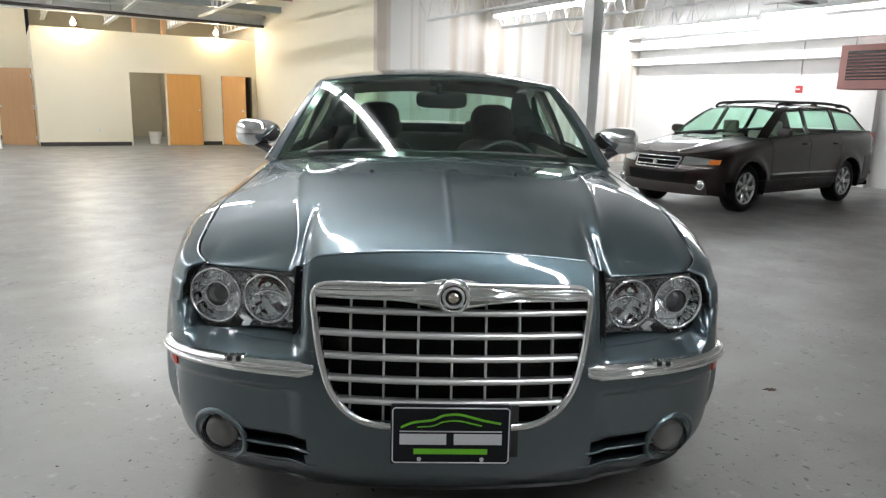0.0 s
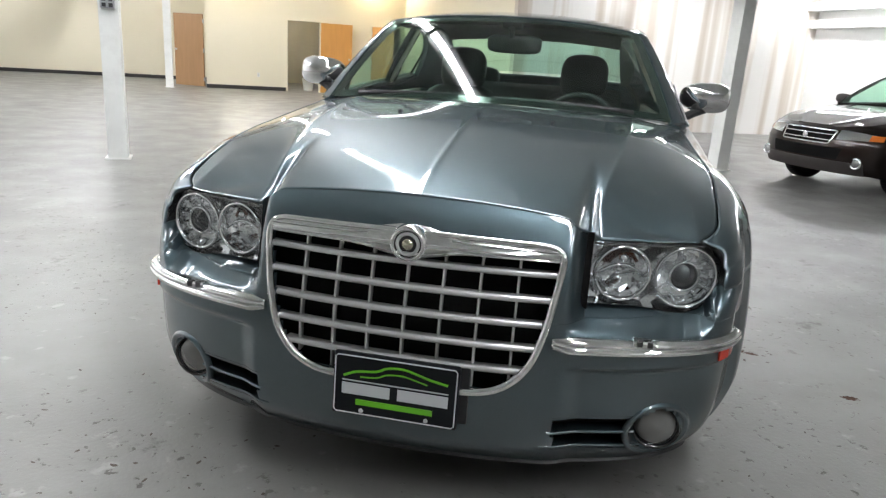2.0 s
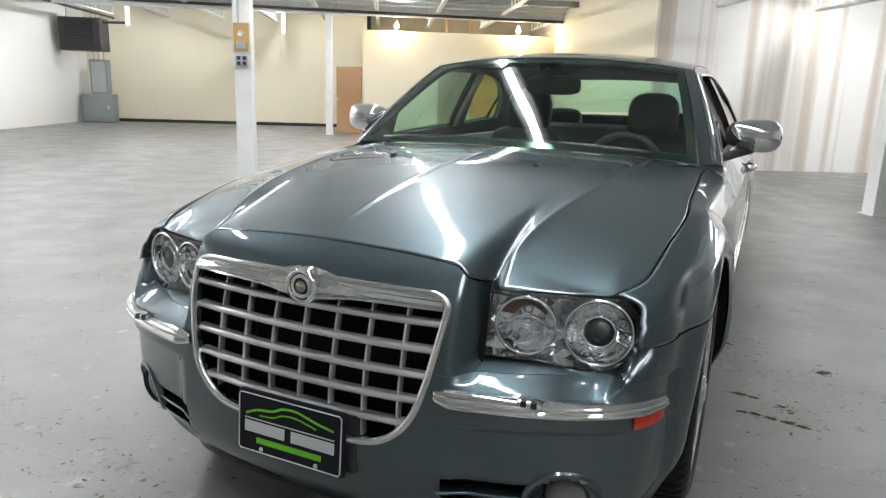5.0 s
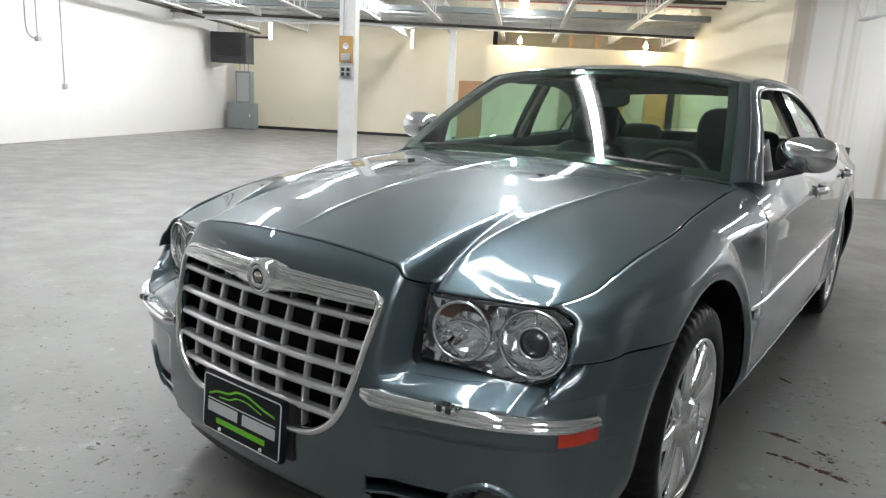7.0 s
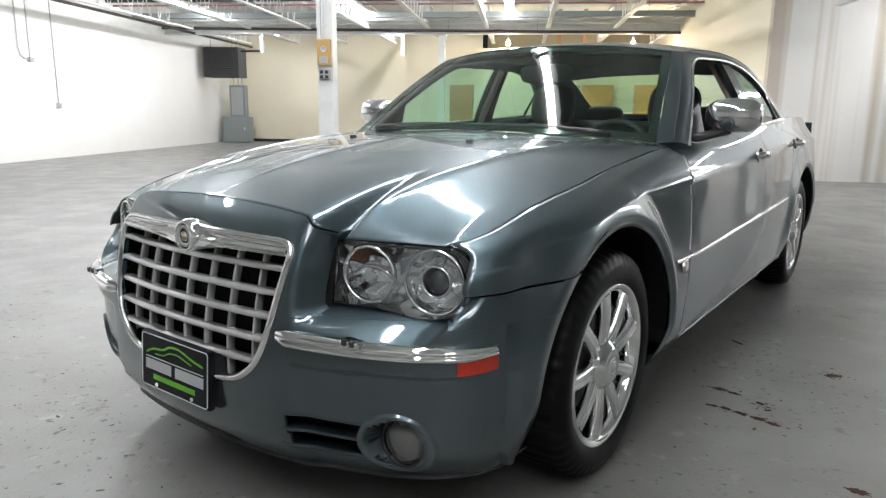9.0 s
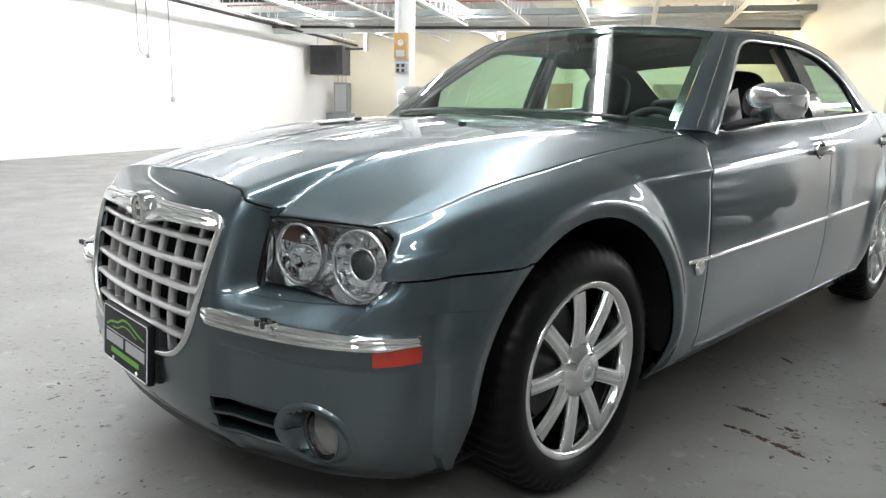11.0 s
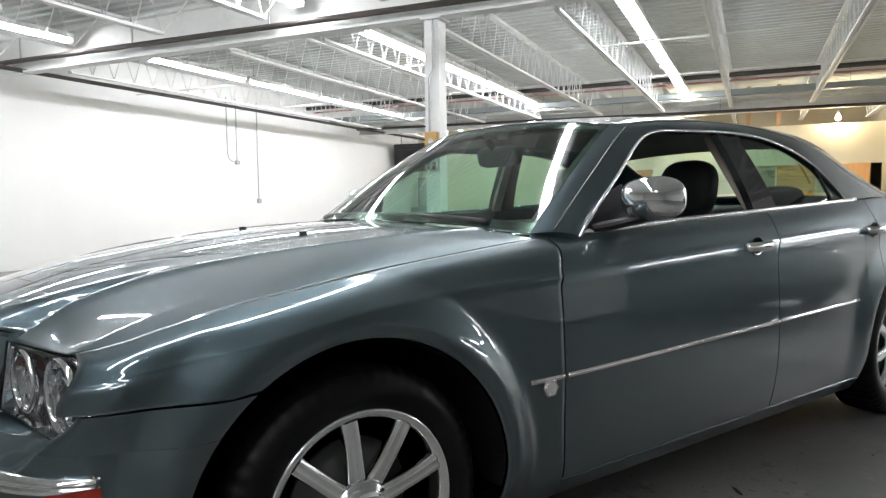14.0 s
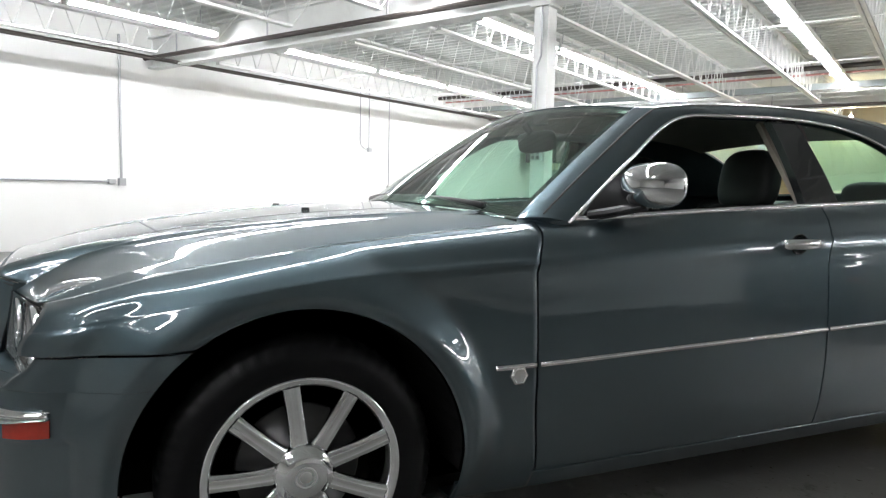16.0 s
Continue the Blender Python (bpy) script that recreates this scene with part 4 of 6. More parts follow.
GRILLE_Z = [0.418, 0.425, 0.44, 0.47, 0.52, 0.60, 0.70, 0.765, 0.782, 0.790]
GRILLE_X = [0.190, 0.235, 0.268, 0.305, 0.335, 0.357, 0.374, 0.383, 0.379, 0.355]


def in_grille(x, z, shrink=0.0):
    return 0.418 + shrink < z < 0.790 - shrink and abs(x) < np.interp(z, GRILLE_Z, GRILLE_X) - shrink


FOG = (0.668, 0.312, 0.068)


def in_fog(x, z, g=0.0):
    x = abs(x)
    if math.hypot(x - FOG[0], z - FOG[1]) < FOG[2] - g:
        return True
    if 0.40 + g < x < 0.62:
        return 0.269 < z < 0.3595
    return False


def hood_edge_z(x):
    """Height of the hood's leading edge over the grille."""
    x = abs(x)
    return 0.872 - 0.024 * (min(x, 0.40) / 0.40) ** 2.2 - 0.052 * smooth(0.365, 0.452, x) ** 1.3


def lamp_low(x):
    return float(np.interp(x, [0.44, 0.56, 0.62, 0.66, 0.70, 0.74, 0.765, 0.785, 0.80, 0.95], [0.634, 0.630, 0.622, 0.613, 0.611, 0.622, 0.645, 0.685, 0.688, 0.690]))


bm = bmesh.new()
A_N = 110
avals = [1 - (1 - i / A_N) for i in range(A_N + 1)]
zlow = lin(0.192, 0.612, 56)
for sgn in (1, -1):
    rows = []
    for z in zlow:
        row = [fascia(a, z) for a in avals]
        ye = AX0 - math.sqrt(ARCH ** 2 - (z - HUB_Z) ** 2) if z > HUB_Z else AX0 - ARCH
        last = row[-1]
        for k in range(1, 9):
            y = last.y + (ye - last.y) * k / 8
            if y > last.y + 1e-4:
                p = flank(y, flank_w(y, z))
                row.append(Vector((max(p.x, last.x * 0.98), y, z)))
            else:
                row.append(Vector((last.x, last.y + 1e-4 * k, z)))
        rows.append([Vector((sgn * p.x, p.y, p.z)) for p in row])
    grid(rows, bm)
bm.normal_update()
kill = [f for f in bm.faces if f.calc_center_median().y < 0.3 and (in_grille(*f.calc_center_median().xz, 0.008) or in_fog(*f.calc_center_median().xz))]
bmesh.ops.delete(bm, geom=kill, context="FACES")
bumper = panel("front_bumper", bm, M_PAINT, sedan, 0.01, (0, 1.2, 0.45))
# nose over and beside the grille
bm = bmesh.new()
rows = []
for i in range(97):
    x = -0.446 + 0.892 * i / 96
    zt = hood_edge_z(x)
    col = []
    for k in range(40):
        z = 0.6125 + (zt - 0.6125) * k / 39
        col.append(on_front(x, z))
    rows.append(col)
grid(rows, bm)
kill = [f for f in bm.faces if in_grille(*f.calc_center_median().xz, 0.008)]
bmesh.ops.delete(bm, geom=kill, context="FACES")
panel("nose_panel", bm, M_PAINT, sedan, 0.012, (0, 1.2, 0.45))
# strip under the lamps and round the corner to the arch
for sgn in (1, -1):
    rows = []
    for x in lin(0.4465, 0.842, 60):
        zt = lamp_low(x)
        if x > 0.785:
            zt = 0.685 + 0.03 * (on_front(x, 0.68).y - 0.22)
        rows.append([Vector((sgn * p.x, p.y, p.z)) for p in [on_front(x, 0.6125 + (zt - 0.6125) * k / 11) for k in range(12)]])
    rows2 = []
    for y in lin(rows[-1][0].y, 0.60, 12)[1:]:
        col = []
        for k in range(12):
            z = 0.6125 + (0.685 + 0.03 * (y - 0.22) - 0.6125) * k / 11
            ye = AX0 - math.sqrt(ARCH ** 2 - (z - HUB_Z) ** 2)
            yy = min(y, ye)
            p = flank(yy, flank_w(yy, z))
            col.append(Vector((sgn * p.x, p.y, p.z)))
        rows2.append(col)
    panel("bumper_corner", grid(rows + rows2), M_PAINT, sedan, 0.01, (0, 1.2, 0.45))

# lower lip
rows = []
for i in range(61):
    x = -0.80 + 1.6 * i / 60
    p = on_front(x, 0.195)
    rows.append([p + Vector((0, -0.004, 0.012)), p + Vector((0, -0.012, 0.0)), p + Vector((0, 0.03, -0.018)), p + Vector((0, 0.2, -0.02))])
panel("chin_lip", grid(rows), M_BLACK, sedan, 0.006, (0, 1.2, 0.45), "black plastic chin lip")

# grille
grille = new("grille")
grille.parent = sedan
grille["label"] = "chrome-framed egg-crate grille with black behind"
outline = []
for z, x in zip(GRILLE_Z, GRILLE_X):
    outline.append((x, z))
outline = outline + [(0.0, 0.795)] + [(-x, z) for x, z in outline[::-1]] + [(0.0, 0.415)]
dense = []
for i in range(len(outline)):
    p, q = outline[i], outline[(i + 1) % len(outline)]
    n = max(2, int(math.hypot(q[0] - p[0], q[1] - p[1]) / 0.012))
    dense += [(p[0] + (q[0] - p[0]) * k / n, p[1] + (q[1] - p[1]) * k / n) for k in range(n)]
for _ in range(6):
    dense = [((dense[i - 1][0] + 2 * dense[i][0] + dense[(i + 1) % len(dense)][0]) / 4, (dense[i - 1][1] + 2 * dense[i][1] + dense[(i + 1) % len(dense)][1]) / 4) for i in range(len(dense))]
part("frame", sweep(bmesh.new(), [on_front(x, z, 0.003, True) for x, z in dense], 0.010, 10, True), M_CHROME, grille, "chrome grille surround", True)
# winged top bar
bm = bmesh.new()
rows = []
for i in range(61):
    x = -0.372 + 0.744 * i / 60
    t = abs(x) / 0.372
    hb = 0.020 + 0.020 * math.exp(-(abs(x) / 0.10) ** 2) - 0.004 * t
    zc = 0.770 + 0.004 * (1 - t)
    row = []
    for k in range(11):
        s = -1 + 2 * k / 10
        bulge = 0.015 * math.sqrt(max(0, 1 - s * s)) + 0.003 * math.cos(s * 9)
        row.append(on_front(x, zc + hb * s, 0.0, True) + Vector((0, -bulge, 0)))
    rows.append(row)
panel("top_bar", grid(rows, bm), M_CHROME, grille, 0.004, (0, 1.2, 0.7), "winged chrome top bar")
for k in range(5):
    z = 0.722 - 0.0605 * k
    hw = float(np.interp(z, GRILLE_Z, GRILLE_X))
    pts = [on_front(-hw + 2 * hw * i / 20, z, -0.008, True) for i in range(21)]
    bm = bmesh.new()
    rows = []
    for dz, dy in ((-0.005, 0.028), (-0.008, 0.006), (-0.007, -0.001), (-0.002, -0.005), (0.004, -0.005), (0.008, 0.001), (0.008, 0.006), (0.005, 0.028)):
        rows.append([p + Vector((0, dy, dz)) for p in pts])
    grid(rows, bm)
    part("cross_bar", bm, M_GRILLE, grille, "", True)
for i in range(-3, 4):
    x = 0.0925 * i
    zs = [z for z in lin(0.42, 0.775, 60) if in_grille(x, z)]
    pts = [on_front(x, z, -0.020, True) for z in zs]
    bm = bmesh.new()
    rows = [[p + Vector((dx, dy, 0)) for p in pts] for dx, dy in ((-0.0025, 0.022), (-0.0035, 0.002), (-0.001, -0.002), (0.001, -0.002), (0.0035, 0.002), (0.0025, 0.022))]
    grid(rows, bm)
    part("upright_bar", bm, M_GRILLE, grille, "", True)
bm = grid([[on_front(x, z, -0.085, True) for x in lin(-0.45, 0.45, 24)] for z in lin(0.34, 0.81, 12)])
part("backing", bm, M_UNDER, grille, "black radiator opening")
emblem = part("emblem", lathe(bmesh.new(), [(0.012, 0.048), (-0.010, 0.047), (-0.020, 0.043), (-0.022, 0.036), (-0.016, 0.034)], on_front(0, 0.770, 0.005), "y", 36), M_CHROME, grille, "round chrome emblem", True)
part("emblem_field", lathe(bmesh.new(), [(-0.016, 0.034), (-0.017, 0.0)], on_front(0, 0.770, 0.005), "y", 36), M_BLACK, emblem)
part("emblem_ring", lathe(bmesh.new(), [(-0.016, 0.031), (-0.021, 0.028), (-0.021, 0.024), (-0.016, 0.022)], on_front(0, 0.770, 0.005), "y", 36), M_SILVER, emblem, "", True)
part("emblem_seal", lathe(bmesh.new(), [(-0.016, 0.015), (-0.022, 0.013), (-0.023, 0.0)], on_front(0, 0.770, 0.005), "y", 28), M_GOLD, emblem, "gold seal", True)

# chrome bumper strips, markers, fog lamps
for sgn in (1, -1):
    fix = (lambda b: b) if sgn > 0 else mirror_x
    pts = []
    a0 = a_for_x(0.372, 0.545)
    for a in lin(a0, 1.0, 110):
        p = fascia(a, 0.545)
        if p.y < 0.272:
            pts.append(p)
    rows = []
    for i, p in enumerate(pts):
        q = pts[min(i + 1, len(pts) - 1)] - pts[max(i - 1, 0)]
        nrm = Vector((q.y, -q.x, 0)).normalized()
        t = i / (len(pts) - 1)
        end = min(1, i / 5, (len(pts) - 1 - i) / 3.5)
        h = (0.0225 - 0.007 * t) * (0.55 + 0.45 * end)
        o = 0.006 + 0.016 * end
        zc = 0.5655 - 0.010 * t
        low = h * (1 - 0.72 * smooth(0.74, 0.97, t))
        rows.append([p + nrm * d + Vector((0, 0, zc - p.z + s)) for d, s in ((-0.01, h), (o * 0.3, h), (o * 0.7, h * 0.86), (o * 0.95, h * 0.5), (o * 1.0, h * 0.2), (o * 0.86, h * 0.1), (o * 0.86, -low * 0.05), (o * 1.05, -low * 0.15), (o * 1.12, -low * 0.5), (o * 0.95, -low * 0.82), (o * 0.5, -low), (-0.01, -low))])
    panel("bumper_strip", fix(grid(rows)), M_CHROME, sedan, 0.003, (0, 1.2, 0.5), "chrome bumper strip", False)
    p = [q for q in pts if q.x < 0.60][-1]
    jet = part("washer_jet", fix(boxes(((p.x - 0.028, p.y - 0.030, 0.570), (p.x + 0.028, p.y + 0.004, 0.588), 0.005))), M_CHROME, sedan, "chrome headlamp washer")
    for dx in (-0.012, 0.012):
        part("jet_tip", fix(boxes(((p.x + dx - 0.007, p.y - 0.033, 0.575), (p.x + dx + 0.007, p.y - 0.020, 0.590), 0.003))), M_BLACK, jet)
    rows = []
    for p in [q for q in pts if q.y > 0.170]:
        t = (p.y - 0.170) / 0.10
        top, deep = 0.541 + 0.010 * t, 0.036 + 0.006 * t
        rows.append([Vector((p.x + 0.007, p.y - 0.003, top - deep * k / 4)) for k in range(5)])
    panel("side_marker", fix(grid(rows)), M_MARKER, sedan, 0.008, (0, 1.2, 0.5), "dark red side marker lens")
    c = Vector((sgn * 0.669, 0.128, FOG[1]))
    m = Matrix.Translation(c) @ Vector((sgn * 0.10, -1, 0)).to_track_quat("Z", "Y").to_matrix().to_4x4()

    def turned(profile, sides=40):
        b = lathe(bmesh.new(), profile, (0, 0, 0), "z", sides)
        bmesh.ops.transform(b, matrix=m, verts=b.verts)
        return b
    fog = part("fog_lamp", turned([(-0.014, 0.058), (-0.006, 0.056), (0.003, 0.045), (0.009, 0.02), (0.010, 0.0)]), M_FOG, sedan, "round fog lamp with clear glass", True)
    rings = []
    for r, deep in ((0.093, -0.010), (0.086, 0.008), (0.079, 0.010), (0.073, 0.000), (0.067, None), (0.060, None)):
        ring = []
        for a in lin(0, 2 * math.pi, 41):
            x, z = FOG[0] + r * math.cos(a), FOG[1] + r * math.sin(a)
            face = on_front(x, z, deep or -0.004)
            if deep is None:
                face.y += (0.128 - face.y) * ((0.073 - r) / 0.013) ** 0.8
            ring.append(Vector((sgn * face.x, face.y, face.z)))
        rings.append(ring)
    part("bezel", grid(rings), M_PAINT, fog, "", True)
    part("inner_ring", turned([(0.002, 0.063), (0.003, 0.060), (-0.004, 0.056)]), M_GLOSS_BLACK, fog, "", True)
    part("bowl", turned([(-0.012, 0.060), (-0.04, 0.03), (-0.04, 0.0)]), M_UNDER, fog)
    rows = [[on_front(sgn * x, z, -0.07 if 0 < k < 6 else 0.001) for x in lin(0.395, 0.63, 20)] for k, z in enumerate((0.262, 0.268, 0.29, 0.315, 0.34, 0.361, 0.367))]
    duct = part("air_duct", grid(rows), M_UNDER, sedan, "black lower air duct")
    for z0 in (0.318, 0.270):
        rows = [[on_front(sgn * x, z0 + dz - 0.01 * (x < 0.42) * 0, oy) for x in lin(0.385 if z0 > 0.3 else 0.37, 0.607, 20)] for dz, oy in ((-0.004, -0.05), (-0.005, -0.002), (-0.002, 0.003), (0.004, 0.002), (0.005, -0.002), (0.003, -0.05))]
        part("duct_blade", grid(rows), M_PAINT, duct, "", True)

# headlamps


def lamp_y(x, z):
    return float(np.interp(x, [0.44, 0.55, 0.65, 0.695, 0.73, 0.76, 0.79], [0.112, 0.146, 0.180, 0.197, 0.212, 0.229, 0.250])) + 0.14 * (z - 0.62)


def lamp_top(x):
    flat = 0.7985 - 0.004 * (x - 0.44) / 0.29
    return flat if x < 0.70 else min(flat, 0.704 + math.sqrt(max(0.0, 0.0985 ** 2 - (x - 0.694) ** 2)))


for sgn in (1, -1):
    fix = (lambda b: b) if sgn > 0 else mirror_x
    lamp = new("headlamp")
    lamp.parent = sedan
    lamp["label"] = "clear twin-bowl headlamp with projector"
    xs = lin(0.4475, 0.786, 44)

    def shape(off, shrink=0.0):
        rows = []
        for x in xs:
            lo, hi = lamp_low(x) + 0.003, max(lamp_top(x) - 0.003, lamp_low(x) + 0.004)
            rows.append([Vector((x, lamp_y(x, z) + off, z)) for z in lin(lo, hi, 22)])
        return grid(rows)
    lens = panel("lens", fix(shape(0.0)), M_LENS, lamp, 0, (0, 1.2, 0.6), "clear lens")
    # painted reveals below and beside the lens, a black one at its outer end
    rows = []
    for x in lin(0.4475, 0.80, 40):
        z = lamp_low(x)
        a, b = on_front(x, z), Vector((min(x, 0.790), lamp_y(min(x, 0.790), z) + 0.004, z + 0.003))
        rows.append([a.lerp(b, k / 3) for k in range(4)])
    panel("lamp_ledge", fix(grid(rows)), M_PAINT, lamp, 0, (0, 0.9, 0.3))
    rows = []
    for z in lin(0.634, 0.812, 16):
        a, b = on_front(0.446, z), Vector((0.4475, lamp_y(0.4475, z) + 0.004, z))
        rows.append([a.lerp(b, k / 3) for k in range(4)])
    part("lamp_cheek", fix(grid(rows)), M_PAINT, lamp)
    rows = []
    for k in range(30):
        w = 3.2 * k / 29
        y = 0.224 + gap_shear(0.224, flank(0.224, w).z)
        a = flank(y, w)
        if a.z > 0.68:
            reach = max(0.0, 0.0985 ** 2 - (a.z - 0.704) ** 2)
            x = min(0.790, 0.694 + math.sqrt(reach))
            b = Vector((x, lamp_y(x, a.z) + 0.004, min(a.z, 0.797)))
            rows.append([a.lerp(b, q / 3) + Vector((-0.003, 0.004, 0)) for q in range(4)])
    part("lamp_gap", fix(grid(rows)), M_GLOSS_BLACK, lamp, "black gap seal")
    # faceted tray with chrome walls behind the lens
    cut = random.Random(11)
    rows = []
    for x in lin(0.4475, 0.786, 13):
        lo, hi = lamp_low(x) + 0.003, max(lamp_top(x) - 0.003, lamp_low(x) + 0.004)
        rows.append([Vector((x, lamp_y(x, z) + 0.062 + cut.uniform(-0.016, 0.012), z)) for z in lin(lo, hi, 7)])
    part("tray", fix(grid(rows)), M_FACETS, lamp)
    edge_line = [(x, lamp_low(x) + 0.003) for x in xs] + [(x, max(lamp_top(x) - 0.003, lamp_low(x) + 0.004)) for x in xs[::-1]]
    rows = [[Vector((x, lamp_y(x, z) + o, z)) for x, z in edge_line + edge_line[:1]] for o in (0.001, 0.006, 0.09)]
    part("rim", fix(grid(rows[:2])), M_GLOSS_BLACK, lamp, "black lamp rim")
    part("side_wall", fix(grid(rows[1:])), M_REFLECTOR, lamp)
    for (cx, cz, r), proj in (((0.530, 0.712, 0.074), False), ((0.694, 0.704, 0.083), True)):
        c = Vector((cx, lamp_y(cx, cz) + 0.018, cz))
        n = Vector((0.22, -1, 0)).normalized()
        m = Matrix.Translation(c) @ n.to_track_quat("Z", "Y").to_matrix().to_4x4()

        def bowl(profile, sides=40):
            b = lathe(bmesh.new(), profile, (0, 0, 0), "z", sides)
            bmesh.ops.transform(b, matrix=m, verts=b.verts)
            return fix(b)
        part("bowl_ring", bowl([(-0.004, r + 0.001), (0.004, r + 0.002), (0.010, r), (0.012, r - 0.003), (0.008, r - 0.007), (0.0, r - 0.008)]), M_CHROME, lamp, "", True)
        if proj:
            part("bowl", bowl([(0.0, r - 0.008), (-0.016, r - 0.011), (-0.034, r - 0.020), (-0.048, r - 0.034), (-0.052, 0.036)], 15), M_REFLECTOR, lamp)
            p = part("projector", bowl([(-0.052, 0.040), (-0.012, 0.040), (-0.004, 0.0425), (0.000, 0.041), (0.001, 0.037), (-0.004, 0.034), (-0.014, 0.033)]), M_CHROME, lamp, "chrome projector ring", True)
            part("projector_lens", bowl([(-0.014, 0.033), (-0.008, 0.030), (-0.001, 0.022), (0.004, 0.011), (0.005, 0.0)]), M_PROJECTOR, p, "dark glass bulb lens", True)
            for a in (95, 215, 335):
                ca, sa = math.cos(radians(a)), math.sin(radians(a))
                b = sweep(bmesh.new(), [(q * ca, q * sa, -0.010 - 0.1 * (q - 0.04)) for q in (0.040, r - 0.009)], 0.0045, 6)
                bmesh.ops.transform(b, matrix=m, verts=b.verts)
                part("strut", fix(b), M_CHROME, p, "", True)
        else:
            part("bowl", bowl([(0.0, r - 0.008), (-0.020, r - 0.013), (-0.042, r - 0.026), (-0.058, r - 0.044), (-0.064, 0.016), (-0.064, 0.0)], 13), M_REFLECTOR, lamp)
            part("bulb_cap", bowl([(-0.064, 0.014), (-0.03, 0.013), (-0.022, 0.009), (-0.02, 0.0)]), M_CHROME, lamp, "", True)
            b = sweep(bmesh.new(), [(q, 0.018 - 8 * q * q, -0.014) for q in lin(-0.058, 0.058, 9)], 0.005, 8)
            bmesh.ops.transform(b, matrix=m, verts=b.verts)
            part("cross_bar", fix(b), M_CHROME, lamp, "", True)
    # amber hood over the upper half of the inner bowl, with its bulb
    rows = [[Vector((0.530 + r * math.cos(a), lamp_y(0.530, 0.712) + d + 0.03 * r * math.cos(a) / 0.06, 0.716 + r * math.sin(a))) for a in lin(0.42, math.pi - 0.42, 22)] for r, d in ((0.064, 0.028), (0.052, 0.036), (0.036, 0.044))]
    part("amber_reflector", fix(grid(rows)), M_AMBER, lamp, "dark amber indicator reflector", True)
    bm = lathe(bmesh.new(), [(0.03, 0.012), (0.018, 0.012), (0.014, 0.008), (0.012, 0.0)], (0.530, lamp_y(0.53, 0.75), 0.748), "y", 18)
    part("turn_bulb", fix(bm), M_CHROME, lamp, "clear indicator bulb", True)

# number plate with printed bars
plate = new("licence_plate")
plate.parent = sedan
plate["label"] = "black dealer plate with white and green print"
plate.matrix_world = Matrix.Translation((0, -0.062, 0.403)) @ pose(0, 0, 0, -4, 0, 0)
part("board", boxes(((-0.163, 0, -0.083), (0.163, 0.02, 0.083), 0.006)), M_PLATE, plate)
part("bracket", boxes(((-0.15, 0.02, -0.07), (0.185, 0.075, 0.078))), M_BLACK, plate)
part("border", sweep(bmesh.new(), [(x, -0.001, z) for x, z in ((-0.151, 0.077), (0.151, 0.077), (0.157, 0.071), (0.157, -0.071), (0.151, -0.077), (-0.151, -0.077), (-0.157, -0.071), (-0.157, 0.071))], 0.0018, 5, True), M_PLATE_WHITE, plate, "thin white border")
for x0, x1 in ((-0.138, -0.012), (0.008, 0.138)):
    part("print_bar", boxes(((x0, -0.0015, -0.026), (x1, 0.0005, 0.004))), M_PLATE_WHITE, plate, "white print bar")
part("print_line", boxes(((-0.138, -0.0015, 0.0095), (0.138, 0.0005, 0.0125))), M_PLATE_WHITE, plate)
part("print_bar", boxes(((-0.1, -0.0015, -0.053), (0.1, 0.0005, -0.038))), M_PLATE_GREEN, plate, "green print bar")
arc = [(-0.135, 0.022), (-0.10, 0.036), (-0.05, 0.043), (-0.02, 0.056), (0.02, 0.059), (0.06, 0.050), (0.09, 0.042), (0.135, 0.034)]
arc = [(spline(range(8), [a[0] for a in arc], t), spline(range(8), [a[1] for a in arc], t)) for t in lin(0, 7, 36)]
part("print_curve", sweep(bmesh.new(), [(x, -0.0005, z) for x, z in arc], 0.003, 5, flat=(0.001, 0.0035)), M_PLATE_GREEN, plate, "green swoosh")
part("print_curve", sweep(bmesh.new(), [(x, -0.0005, z - 0.012 - 0.006 * math.sin((x + 0.13) * 11)) for x, z in arc[6:30]], 0.002, 5, flat=(0.001, 0.0022)), M_PLATE_GREEN, plate)
for x in (-0.085, 0.085):
    part("screw", lathe(bmesh.new(), [(0.0, 0.006), (-0.003, 0.005), (-0.004, 0.0)], (x, 0, -0.068), "y", 12), M_SILVER, plate)

# ---- hood ----
HOOD_Y = [0.09, 0.25, 0.50, 0.85, 1.20, 1.45]
HOOD_C = [0.872, 0.918, 0.966, 1.009, 1.032, 1.040]


def shut_x(y):
    return float(flank(max(y, 0.236), 0).x) - 0.006


def shut_z(y):
    return float(flank(max(y, 0.236), 0).z)


